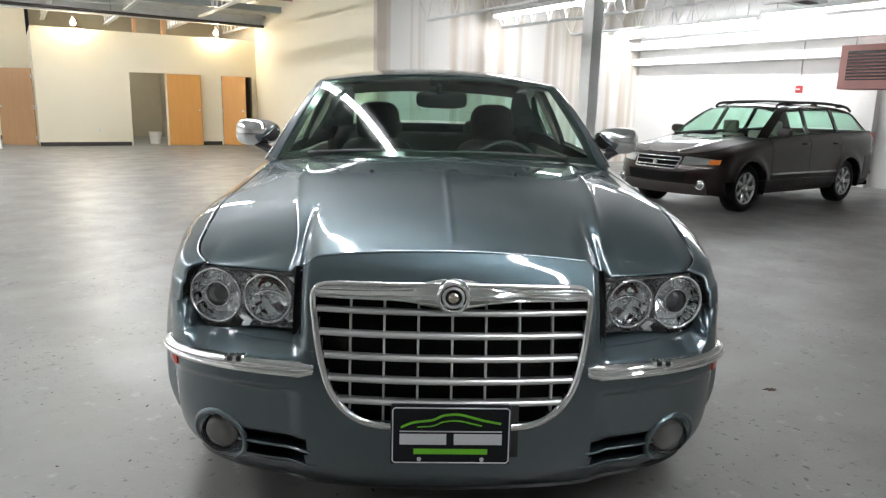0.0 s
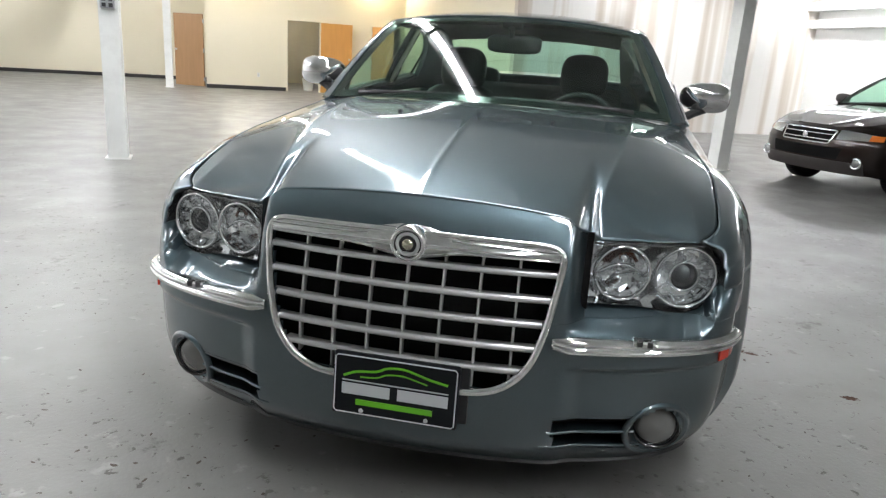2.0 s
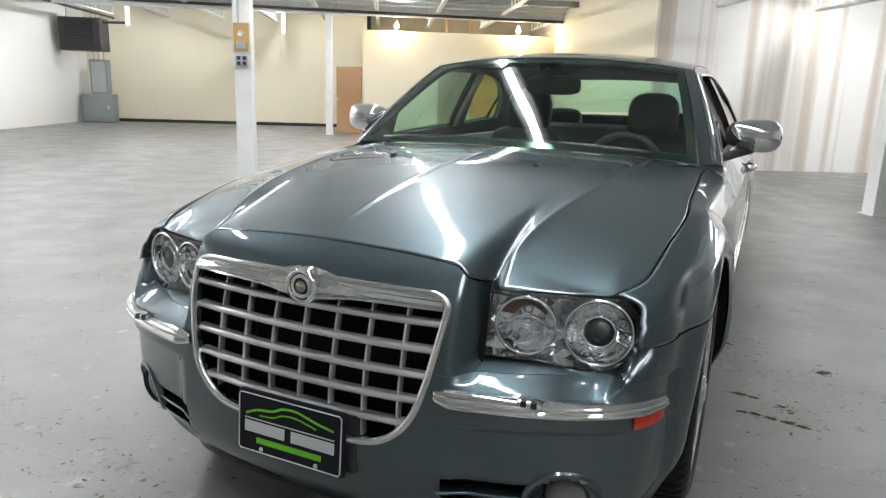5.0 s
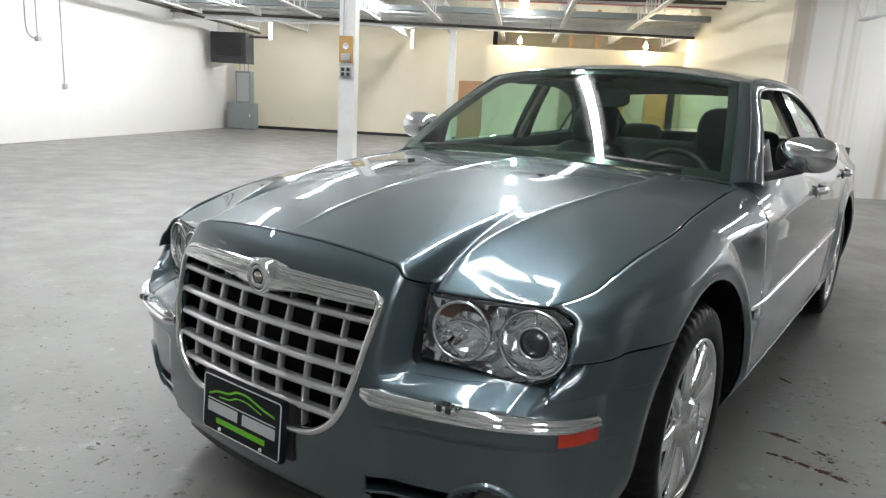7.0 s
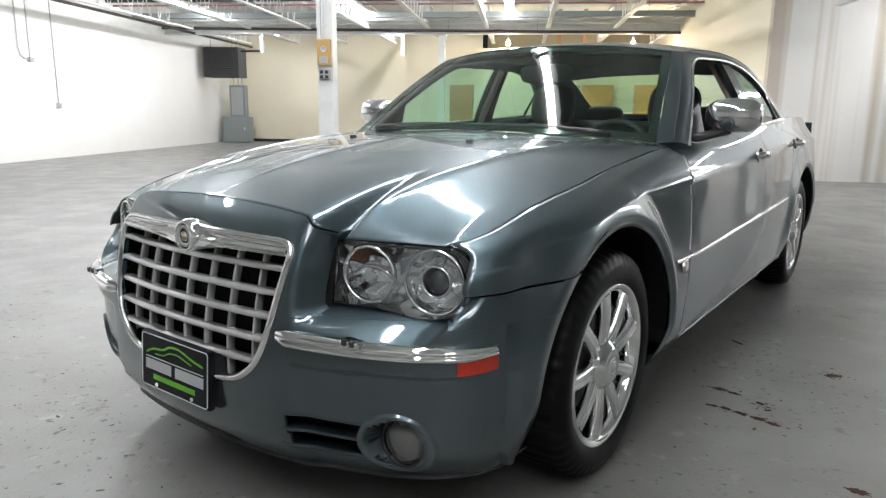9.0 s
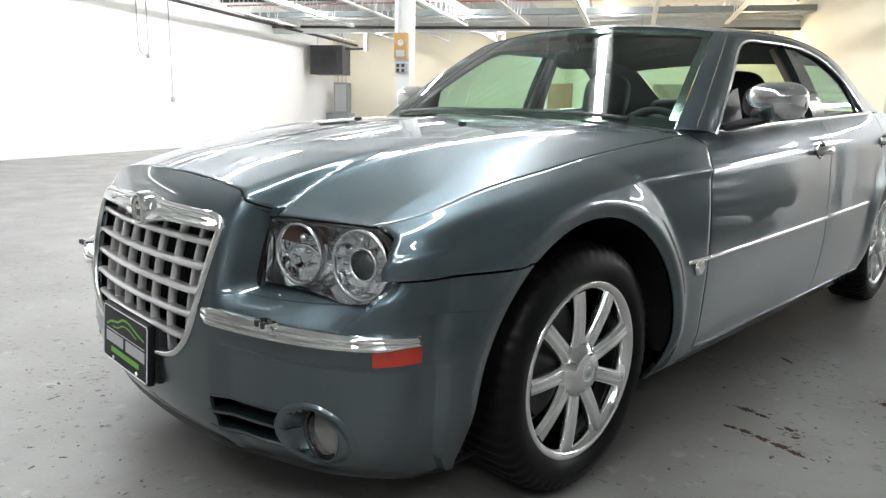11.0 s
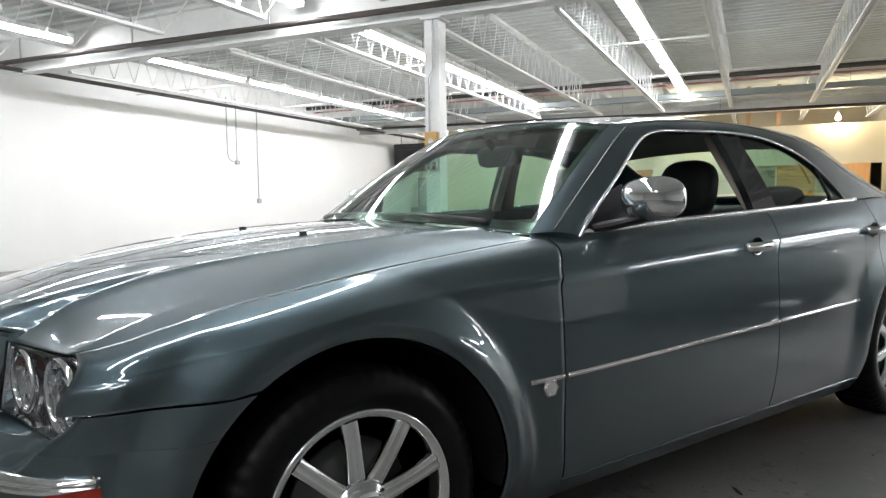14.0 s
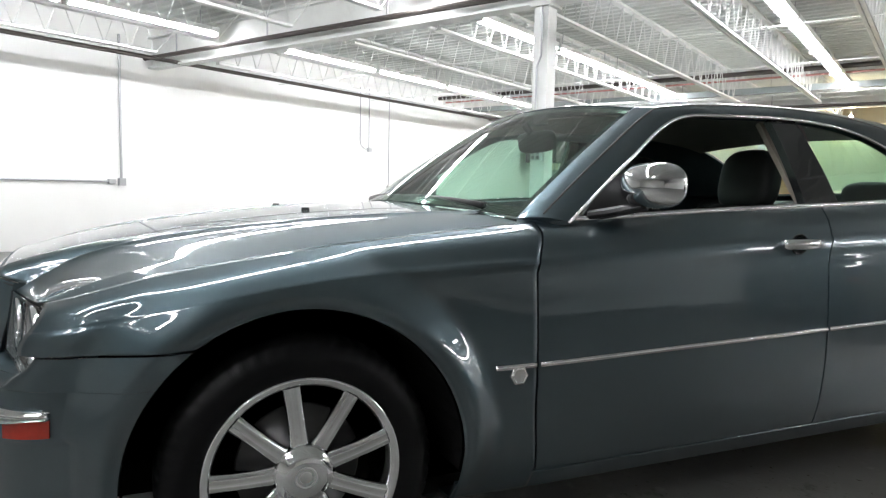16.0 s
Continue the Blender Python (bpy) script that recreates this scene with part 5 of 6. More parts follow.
def hood_z(x, y):
    """Height of the hood: a raised middle between two ridges, falling to the fenders."""
    ax = abs(x)
    c = spline(HOOD_Y, HOOD_C, y)
    ridge = ridge_x(y)
    rz = c - spline([0.09, 0.5, 0.85, 1.45], [0.034, 0.030, 0.028, 0.024], y)
    ex, ez = 0.735 + (shut_x(y) - 0.735) * smooth(0.19, 0.255, y), shut_z(y)
    if ax < ridge:
        q = ax / ridge
        z = c - (c - rz) * (0.5 * math.sqrt(q * q + 0.0004) + 0.5 * q ** 2.4)
        z += 0.004 * math.exp(-(ax / 0.008) ** 2) * (1 - smooth(0.9, 1.3, y))
        z += 0.006 * math.exp(-abs(ridge - ax) / 0.014)
    else:
        t = (ax - ridge) / max(0.02, ex - ridge)
        fall = 1 - (1 - min(t, 1.0)) ** 1.12
        fall2 = t * t * 0.55 + t * 0.45
        k = 1 - smooth(0.3, 1.0, y)
        z = rz + 0.006 * math.exp(-abs(ax - ridge) / 0.014) - (rz - ez) * (fall * k + fall2 * (1 - k))
    return z


def hood_front(x):
    """How far back the hood's front edge lies."""
    ax = abs(x)
    q = min(ax, 0.446)
    near = on_front(q, hood_edge_z(q)).y + 0.006 + 0.003 * smooth(0.36, 0.44, q)
    w = smooth(0.420, 0.470, ax)
    return near * (1 - w) + (lamp_y(ax, 0.79) + 0.007) * w


def hood_back(x):
    return 1.40 + 0.13 * (abs(x) / 0.79) ** 2.4


def ridge_x(y):
    return spline([0.09, 0.5, 0.85, 1.45], [0.425, 0.50, 0.55, 0.60], y)


def hood_x(s, y):
    """Across the hood: the ridge lies at 0.6 of the half width's columns."""
    r, e = ridge_x(y), 0.735 + (shut_x(y) - 0.735) * smooth(0.19, 0.255, y)
    a = abs(s)
    return math.copysign(r * a / 0.6 if a < 0.6 else r + (e - r) * (a - 0.6) / 0.4, s)


rows = []
for i in range(241):
    s = -1 + 2 * i / 240
    col = []
    for k in range(64):
        t = k / 63
        t = t * t * 0.45 + t * 0.55
        y = 0.2
        x = 0.0
        for _ in range(16):
            x = hood_x(s, y)
            yf = hood_front(x)
            y = 0.5 * y + 0.5 * (yf + (hood_back(x) - yf) * t)
        x = hood_x(s, y)
        z = hood_z(x, y)
        zf = hood_edge_z(x) if abs(x) < 0.452 else hood_edge_z(0.452)
        zz = hood_z(x, hood_front(x))
        z += (zf + 0.001 - zz) * max(0.0, 1 - (y - hood_front(x)) / 0.40) ** 2.2
        col.append(Vector((x, y, z)))
    rows.append(col)
hood = panel("hood", grid(rows), M_PAINT, sedan, 0.0015, (0, 0.8, 0.3), "", False)
# black tube added so that the gap at the hood's front reads dark
front_line = [Vector((x, hood_front(x) - 0.003, (hood_edge_z(x) if abs(x) < 0.452 else hood_edge_z(0.452)) - 0.009)) for x in lin(-0.73, 0.73, 220)]
part("hood_gap_line", sweep(bmesh.new(), front_line, 0.0035, 6), M_BLACK, sedan, "black line drawn along the dark hood gap", True)
for sgn in (1, -1):
    z = hood_z(0.285, 0.96)
    part("washer_nozzle", boxes(((sgn * 0.285 - 0.008, 0.952, z - 0.004), (sgn * 0.285 + 0.008, 0.978, z + 0.009), 0.003)), M_BLACK, hood, "black washer nozzle")

# ---- cabin shell ----
EDGE = [Vector(p) for p in ((0.772, 1.50, 1.004), (0.700, 1.772, 1.208), (0.618, 2.05, 1.388), (0.585, 2.40, 1.428), (0.588, 2.80, 1.440), (0.60, 3.20, 1.424), (0.62, 3.55, 1.372), (0.66, 3.93, 1.225), (0.70, 4.28, 1.098))]
WIN = [Vector(p) for p in ((0.850, 1.635, 0.996), (0.765, 1.91, 1.19), (0.680, 2.17, 1.348), (0.678, 2.42, 1.376), (0.684, 2.80, 1.380), (0.700, 3.08, 1.345), (0.745, 3.28, 1.262), (0.800, 3.40, 1.150), (0.838, 3.43, 1.086))]
IDX = list(range(9))


def edge(t):
    """The cabin's upper edge: a nearly flat windshield side up to 2, then the roof."""
    if t <= 2.0:
        return EDGE[0] * (0.5 * (t - 1) * (t - 2)) + EDGE[1] * (t * (2 - t)) + EDGE[2] * (0.5 * t * (t - 1))
    return spline(IDX[2:], EDGE[2:], t)


def win(t):
    return spline(IDX, WIN, t)


def mid_out(p, q, s, bulge):
    r = p.lerp(q, s)
    n = Vector((1, 0, 0.6)).normalized()
    return r + n * bulge * 4 * s * (1 - s)


for sgn in (1, -1):
    fix = (lambda b: b) if sgn > 0 else mirror_x
    rows = [[mid_out(edge(t), win(t), k / 9, 0.016) for k in range(10)] for t in lin(0, 8, 120)]
    part('pillar_seal', fix(sweep(bmesh.new(), [mid_out(edge(t), win(t), 0.42, 0.016) + Vector((-0.001, 0, -0.001)) for t in lin(0.05, 5.5, 60)], 0.004, 6)), M_BLACK, sedan, 'black door seal line')
    # foot of the rear pillar joins the quarter panel
    panel("roof_pillar", fix(grid(rows)), M_PAINT, sedan, 0.03, (0, 2.5, 1.0))
    rows = []
    for y in lin(3.43, 4.30, 20):
        t = (y - 3.43) / 0.87
        up = win(8).lerp(edge(8), t)
        rows.append([up.lerp(flank(y, 0), k / 4) for k in range(5)])
    panel("quarter_top", fix(grid(rows)), M_PAINT, sedan, 0.01, (0, 3.8, 0.8))
    rows = []
    for y in lin(1.49, 1.66, 8):
        t = (y - 1.49) / 0.17
        up = edge(0).lerp(win(0), t)
        rows.append([up.lerp(flank(y, 0), k / 3) for k in range(4)])
    panel("cowl_corner", fix(grid(rows)), M_PAINT, sedan, 0.01, (0, 1.8, 0.6))
    # bright surround of the side windows
    pts = [win(t) + Vector((0.004, 0, -0.004)) for t in lin(0.0, 8, 90)]
    part("window_trim", fix(sweep(bmesh.new(), pts, 0.0065, 8)), M_CHROME, sedan, "chrome window surround", True)
    belt = [flank(y, 0) + Vector((0.004, 0, 0.004)) for y in lin(1.64, 3.50, 60)]
    part("belt_trim", fix(sweep(bmesh.new(), belt, 0.008, 8, flat=(0.008, 0.010))), M_CHROME, sedan, "chrome belt moulding", True)
    # door pillar between the windows
    rows = []
    for s in lin(0, 1, 10):
        lo0, lo1 = flank(2.655, 0), flank(2.83, 0)
        hi0, hi1 = Vector((0.682, 2.635, 1.379)), Vector((0.684, 2.765, 1.380))
        a, b = lo0.lerp(hi0, s), lo1.lerp(hi1, s)
        o = Vector((0.010 * 4 * s * (1 - s) - 0.008, 0, 0))
        rows.append([a + o, a.lerp(b, 0.49) + o * 1.2, a.lerp(b, 0.51) + o * 1.2, b + o])
    panel("door_pillar", fix(grid(rows)), M_GLOSS_BLACK, sedan, 0.03, (0, 2.5, 1.0), "gloss black door pillar")
    rows = []
    for s in lin(0, 1, 8):
        a, b = flank(2.66, 0).lerp(Vector((0.668, 2.625, 1.365)), s), flank(2.72, 0).lerp(Vector((0.67, 2.68, 1.365)), s)
        rows.append([a + Vector((-0.03, 0, 0)), b + Vector((-0.026, 0, 0))])
    panel("pillar_lining", fix(grid(rows)), M_TAUPE, sedan, 0.02, (0, 2.5, 1.0), "pale taupe pillar lining")
    # panes: the left front window is wound down
    def pane(y0, y1, u0, u1):
        rows = []
        for s in lin(0, 1, 14):
            y = y0 + (y1 - y0) * s
            top_t = u0 + (u1 - u0) * s
            rows.append([mid_out(flank(y, 0), win(top_t), k / 8, 0.008) + Vector((-0.014, 0, 0)) for k in range(9)])
        return grid(rows)
    part("rear_side_glass", fix(pane(2.81, 3.42, 4.0, 7.9)), M_GLASS_SIDE, sedan, "green tinted side glass", True)
    if sgn < 0:
        part("front_side_glass", fix(pane(1.68, 2.66, 0.2, 3.65)), M_GLASS_SIDE, sedan, "green tinted side glass", True)
    # thin quarter bar inside the rear window
    part("quarter_bar", fix(sweep(bmesh.new(), [flank(3.30, 0) + Vector((-0.006, 0, 0)), win(6.15) + Vector((-0.006, 0, 0))], 0.008, 6)), M_GLOSS_BLACK, sedan)


def across(t0, t1, bow_y, bow_z, n, m, inset=0.0, drop=0.0):
    """A sheet from the left cabin edge to the right one."""
    rows = []
    for t in lin(t0, t1, n):
        p = edge(t)
        row = []
        for s in lin(-1, 1, m):
            k = 1 - abs(s) ** 2.3
            row.append(Vector((s * (p.x - inset), p.y - bow_y(t) * k, p.z + bow_z(t) * k - drop)))
        rows.append(row)
    return grid(rows)


roof = panel("roof", across(1.98, 6.05, lambda t: 0.07 if t < 2.3 else max(0.0, 0.07 - (t - 2.3) * 0.1) if t < 5 else -0.09 * (t - 5), lambda t: 0.042 + 0.008 * math.sin((t - 2) / 4 * math.pi), 60, 31), M_PAINT, sedan, 0.02, (0, 2.6, 1.0))
part("headliner", across(2.02, 6.0, lambda t: 0.06 if t < 2.3 else 0.0, lambda t: 0.03, 20, 13, 0.01, 0.035), M_TAUPE, sedan, "pale headliner")
shield = panel("windshield", across(0.03, 1.96, lambda t: 0.125 - 0.028 * t, lambda t: 0.030 + 0.005 * t, 26, 31, 0.006), M_GLASS, sedan, 0, (0, 2.6, 0.8), "green tinted windshield")
# black ceramic band round the glass
rows = [[Vector((sgn_s * (edge(t).x - 0.006 - w), edge(t).y + 0.003 - (0.125 - 0.028 * t) * (1 - abs(sgn_s) ** 2.3), edge(t).z - 0.003)) for w in (0, 0.035)] for t in lin(0.03, 1.96, 20) for sgn_s in (1,)]
part("glass_border", grid(rows), M_GLOSS_BLACK, shield, "black glass border")
part("glass_border", mirror_x(grid(rows)), M_GLOSS_BLACK, shield, "black glass border")
rows = [[Vector((s * (edge(t).x - 0.006), edge(t).y + 0.004 - (0.125 - 0.028 * t) * (1 - abs(s) ** 2.3), edge(t).z + (0.030 + 0.005 * t) * (1 - abs(s) ** 2.3) - 0.003)) for s in lin(-1, 1, 31)] for t in (0.03, 0.16)]
part("glass_border", grid(rows), M_GLOSS_BLACK, shield, "black glass border")
rows = [[Vector((s * (edge(t).x - 0.006), edge(t).y + 0.004 - (0.125 - 0.028 * t) * (1 - abs(s) ** 2.3), edge(t).z + (0.030 + 0.005 * t) * (1 - abs(s) ** 2.3) - 0.003)) for s in lin(-1, 1, 31)] for t in (1.86, 1.96)]
part("glass_border", grid(rows), M_GLOSS_BLACK, shield, "black glass border")
panel("rear_window", across(6.06, 7.95, lambda t: -0.10, lambda t: 0.03, 20, 25, 0.01), M_GLASS, sedan, 0, (0, 2.6, 0.8), "green tinted rear window")
# cowl panel and wipers
rows = [[Vector((s * 0.77, hood_back(s * 0.77) + 0.004 + 0.10 * k / 3 - 0.02 * (k == 0), 1.0 - 0.012 * k / 3 + 0.024 * (1 - s * s))) for s in lin(-1, 1, 25)] for k in range(4)]
part("cowl_panel", grid(rows), M_BLACK, sedan, "black cowl panel")
for x0, x1, y0 in ((-0.62, 0.0, 1.43), (-0.02, 0.60, 1.41)):
    pts = [Vector((x, 1.405 + 0.085 * (abs(x) / 0.79) ** 2.2 + 0.022, 1.054 - 0.03 * (abs(x) / 0.79) ** 2 + 0.004 * math.sin((x - x0) * 5))) for x in lin(x0, x1, 10)]
    wiper = part("wiper", sweep(bmesh.new(), pts, 0.01, 6, flat=(0.010, 0.013)), M_BLACK, sedan, "black windshield wiper", True)
    part("wiper_blade", sweep(bmesh.new(), [p + Vector((0, 0.014, 0.006)) for p in pts[2:]], 0.005, 5), M_BLACK, wiper)

# trunk and tail
rows = []
for y in lin(4.24, 4.93, 14):
    t = (y - 4.24) / 0.69
    hw = flank(min(y, 4.90), 0).x if y < 4.8 else flank(4.8, 0).x
    rows.append([Vector((s * hw * 0.99, y - 0.06 * s * s * t, 1.115 - 0.05 * t * t - 0.02 * s * s)) for s in lin(-1, 1, 21)])
panel("trunk_lid", grid(rows), M_PAINT, sedan, 0.012, (0, 4.4, 0.5))
rows = [[Vector((s * 0.80, 4.93 - 0.10 * abs(s) ** 3 + b, z)) for s in lin(-1, 1, 21)] for z, b in ((1.06, 0.0), (0.9, 0.03), (0.7, 0.03), (0.6, 0.06), (0.4, 0.05), (0.25, 0.0))]
panel("rear_bumper", grid(rows), M_PAINT, sedan, 0.01, (0, 4.2, 0.6))
for sgn in (1, -1):
    part("tail_lamp", boxes(((sgn * 0.69 - 0.055, 4.86, 0.72), (sgn * 0.69 + 0.055, 4.955, 0.94), 0.02)), M_MARKER, sedan, "red tail lamp")

# mirrors
for sgn in (1, -1):
    fix = (lambda b: b) if sgn > 0 else mirror_x
    bm = bmesh.new()
    bmesh.ops.create_uvsphere(bm, u_segments=36, v_segments=20, radius=1.0)
    for v in bm.verts:
        x, y, z = v.co
        sx = math.copysign(abs(x) ** 0.7, x)
        sz = math.copysign(abs(z) ** 0.75, z)
        v.co = Vector((0.945 + 0.112 * sx, 1.862 - 0.010 * x + (0.085 * y if y < 0 else 0.062 * y) + 0.03 * x * x, 1.110 + (0.068 + 0.008 * x) * sz))
    mir = part("door_mirror", fix(bm), M_CHROME, sedan, "chrome door mirror", True)
    part("mirror_glass", fix(lathe(bmesh.new(), [(0.0, 0.05), (0.001, 0.0)], (0.953, 1.929, 1.110), "y", 24)), M_CHROME, mir)
    part("mirror_foot", fix(sweep(bmesh.new(), [(0.825, 1.72, 1.014), (0.852, 1.765, 1.022), (0.885, 1.81, 1.034), (0.935, 1.855, 1.050)], 0.02, 10, flat=(0.030, 0.017))), M_BLACK, mir, "black mirror foot")
    rows = [[Vector((0.845, 1.68, 1.0)), Vector((0.838, 1.90, 1.015))], [Vector((0.80, 1.80, 1.12)), Vector((0.80, 1.90, 1.16))]]
    panel("mirror_sail", fix(grid(rows)), M_BLACK, sedan, 0.02, (0, 2.4, 1.0), "black mirror sail")

# wheels


def tread(bm, r):
    """Presses cross grooves into the shoulder and four grooves round the tread."""
    for v in bm.verts:
        d = math.hypot(v.co.y, v.co.z)
        if d > r - 0.03 and v.co.x > -0.2:
            k = round(math.atan2(v.co.z, v.co.y) / (2 * math.pi) * 216) % 4
            if k == 0:
                v.co.y, v.co.z = v.co.y * (1 - 0.006 / d), v.co.z * (1 - 0.006 / d)
    return bm


def wheel(x, y, side, tilt=0.0, r=0.356, rim=0.249, spokes=9, parent=None, face=None, wide=1.0):
    """A tyre and a chrome nine-spoke wheel; the outer face looks along side."""
    w = new("wheel")
    w.parent = parent or sedan
    face = face or M_CHROME
    w.matrix_world = pose(x, y, r, tilt, 0, 0)
    f = lambda b: b if side > 0 else mirror_x(b)
    part("tyre", f(tread(lathe(bmesh.new(), [(-0.21, rim - 0.01), (-0.215, rim + 0.04), (-0.205, r - 0.02), (-0.19, r - 0.004), (-0.11, r), (-0.03, r - 0.004), (-0.008, r - 0.016), (0.004, r - 0.045), (0.008, rim + 0.05), (0.002, rim + 0.016), (-0.006, rim + 0.004), (-0.012, rim - 0.004)], (0, 0, 0), "x", 216), r)), M_RUBBER, w, "black tyre", True)
    rimo = part("rim", f(lathe(bmesh.new(), [(-0.19, rim - 0.02), (-0.12, rim - 0.035), (-0.05, rim - 0.03), (-0.022, rim - 0.022), (-0.010, rim - 0.018), (-0.003, rim - 0.010), (0.0, rim - 0.002), (0.0, rim + 0.003), (-0.008, rim + 0.006)], (0, 0, 0), "x", 72)), face, w, "bright wheel rim", True)
    for k in range(spokes):
        a = 2 * math.pi * k / spokes + math.pi / 2
        rows = []
        for t in lin(0, 1, 9):
            rr = 0.060 + (rim - 0.018 - 0.060) * t
            hw = wide * (0.0165 + 0.006 * (1 - t) ** 2 + 0.005 * t)
            xo = 0.004 - 0.020 * (1 - t) ** 1.5 - 0.010 * t * t
            ring = []
            for sx, sy in ((-0.035, -1.0), (-0.012, -1.15), (-0.001, -0.8), (0.0, -0.3), (-0.003, 0.0), (0.0, 0.3), (-0.001, 0.8), (-0.012, 1.15), (-0.035, 1.0)):
                yy, zz = rr, hw * sy
                ring.append(Vector((xo + sx, yy * math.cos(a) - zz * math.sin(a), yy * math.sin(a) + zz * math.cos(a))))
            rows.append(ring)
        part("spoke", f(grid(rows)), face, rimo, "", True)
    cap = part("hub_cap", f(lathe(bmesh.new(), [(-0.04, 0.080), (-0.014, 0.078), (-0.006, 0.070), (0.000, 0.060), (0.004, 0.057), (0.008, 0.052), (0.010, 0.030), (0.0105, 0.0)], (0, 0, 0), "x", 40)), face, w, "bright hub cap", True)
    part("cap_ring", f(lathe(bmesh.new(), [(0.010, 0.028), (0.013, 0.026), (0.010, 0.023)], (0, 0, 0), "x", 28)), M_GRILLE, cap, "", True)
    part("cap_seal", f(lathe(bmesh.new(), [(0.010, 0.016), (0.013, 0.013), (0.013, 0.0)], (0, 0, 0), "x", 20)), M_GRILLE, cap, "", True)
    part("brake_disc", f(lathe(bmesh.new(), [(-0.10, 0.16), (-0.09, 0.165), (-0.085, 0.16), (-0.085, 0.09), (-0.06, 0.085), (-0.06, 0.0)], (0, 0, 0), "x", 40)), M_DISC, w, "dark iron brake disc", True)
    return w


for ax, nm in zip(AXLES, ("front", "rear")):
    wheel(0.91, ax, 1, 8 if nm == "front" else 20)
    wheel(-0.91, ax, -1, 3)

# ---- cabin ----


def cushion(lo, hi, r=0.05):
    return box(bmesh.new(), lo, hi, r)


def pillow(c, h, p=0.62):
    """A stuffed block with well rounded corners."""
    bm = bmesh.new()
    bmesh.ops.create_uvsphere(bm, u_segments=28, v_segments=18, radius=1.0)
    for v in bm.verts:
        v.co = Vector([c[i] + h[i] * math.copysign(abs(v.co[i]) ** p, v.co[i]) for i in range(3)])
    return bm


def car_seat(x):
    s = new("front_seat")
    s.parent = sedan
    s["label"] = "dark slate leather front seat"
    s.matrix_world = pose(x, 2.40, 0.27)
    part("seat_cushion", cushion((-0.26, -0.30, 0.05), (0.26, 0.25, 0.22)), M_LEATHER, s, "", True)
    bm = pillow((0, 0.01, 0.31), (0.26, 0.085, 0.34), 0.5)
    bmesh.ops.transform(bm, matrix=Matrix.Translation((0, 0.26, 0.16)) @ Matrix.Rotation(radians(-18), 4, "X"), verts=bm.verts)
    part("backrest", bm, M_LEATHER, s, "", True)
    bm = pillow((0, 0.0, 0.08), (0.145, 0.06, 0.135), 0.66)
    bmesh.ops.transform(bm, matrix=Matrix.Translation((0, 0.46, 0.80)) @ Matrix.Rotation(radians(-10), 4, "X"), verts=bm.verts)
    h = part("headrest", bm, M_LEATHER, s, "", True)
    for dx in (-0.06, 0.06):
        part("headrest_post", sweep(bmesh.new(), [(dx, 0.44, 0.72), (dx, 0.46, 0.84)], 0.006, 6), M_CHROME, h)


car_seat(-0.38)
car_seat(0.38)
rear = new("rear_bench")
rear.parent = sedan
rear["label"] = "dark slate leather rear bench seat"
part("seat_cushion", cushion((-0.66, 2.95, 0.40), (0.66, 3.45, 0.60), 0.06), M_LEATHER, rear, "", True)
bm = cushion((-0.66, -0.07, 0), (0.66, 0.08, 0.62), 0.06)
bmesh.ops.transform(bm, matrix=Matrix.Translation((0, 3.42, 0.48)) @ Matrix.Rotation(radians(-22), 4, "X"), verts=bm.verts)
part("backrest", bm, M_LEATHER, rear, "", True)
for x in (-0.38, 0.38):
    part("headrest", pillow((x, 3.67, 1.09), (0.14, 0.055, 0.075), 0.66), M_LEATHER, rear, "", True)
part("parcel_shelf", boxes(((-0.66, 3.68, 1.0), (0.66, 4.25, 1.04), 0.01)), M_LEATHER, sedan, "dark parcel shelf")
bm = bmesh.new()
rows = []
for y, z in ((1.50, 0.985), (1.60, 1.0), (1.72, 1.01), (1.80, 0.99), (1.84, 0.93), (1.83, 0.75), (1.78, 0.55)):
    rows.append([Vector((s * 0.76, y + 0.02 * s * s, z - 0.012 * s * s + 0.012 * math.exp(-((s - 0.5) / 0.25) ** 2))) for s in lin(-1, 1, 25)])
panel("dashboard", grid(rows, bm), M_LEATHER, sedan, 0.02, (0, 1.4, 0.6), "dark slate dashboard")
bm = bmesh.new()
pts = [Vector((0.38 + 0.185 * math.cos(a), 2.0 + 0.07 * math.sin(a), 0.905 + 0.17 * math.sin(a))) for a in lin(0, 2 * math.pi, 33)[:-1]]
sw = part("steering_wheel", sweep(bm, pts, 0.016, 8, True), M_LEATHER, sedan, "dark leather steering wheel", True)
part("wheel_boss", cushion((0.31, 1.95, 0.87), (0.45, 2.0, 0.99), 0.02), M_LEATHER, sw)
part("wheel_spoke", boxes(((0.20, 1.985, 0.915), (0.56, 2.0, 0.945))), M_LEATHER, sw)
part("column_shroud", cushion((0.33, 1.78, 0.84), (0.43, 1.97, 0.95), 0.02), M_BLACK, sw)
for sgn in (1, -1):
    part("door_lining", boxes(((sgn * 0.80 - 0.02, 1.62, 0.40), (sgn * 0.80 + 0.02, 3.40, 0.985), 0.012)), M_TAUPE, sedan, "pale taupe door lining")
part("console", cushion((-0.12, 1.80, 0.35), (0.12, 2.75, 0.68), 0.03), M_LEATHER, sedan, "dark centre console")
part("cabin_carpet", boxes(((-0.78, 1.48, 0.32), (0.78, 3.6, 0.35))), M_UNDER, sedan)
bm = pillow((0, 0, 0), (0.138, 0.024, 0.046), 0.5)
bmesh.ops.transform(bm, matrix=Matrix.Translation((0.015, 2.02, 1.300)) @ Matrix.Rotation(radians(12), 4, "X"), verts=bm.verts)
mir = part("rear_view_mirror", bm, M_BLACK, sedan, "black rear-view mirror", True)
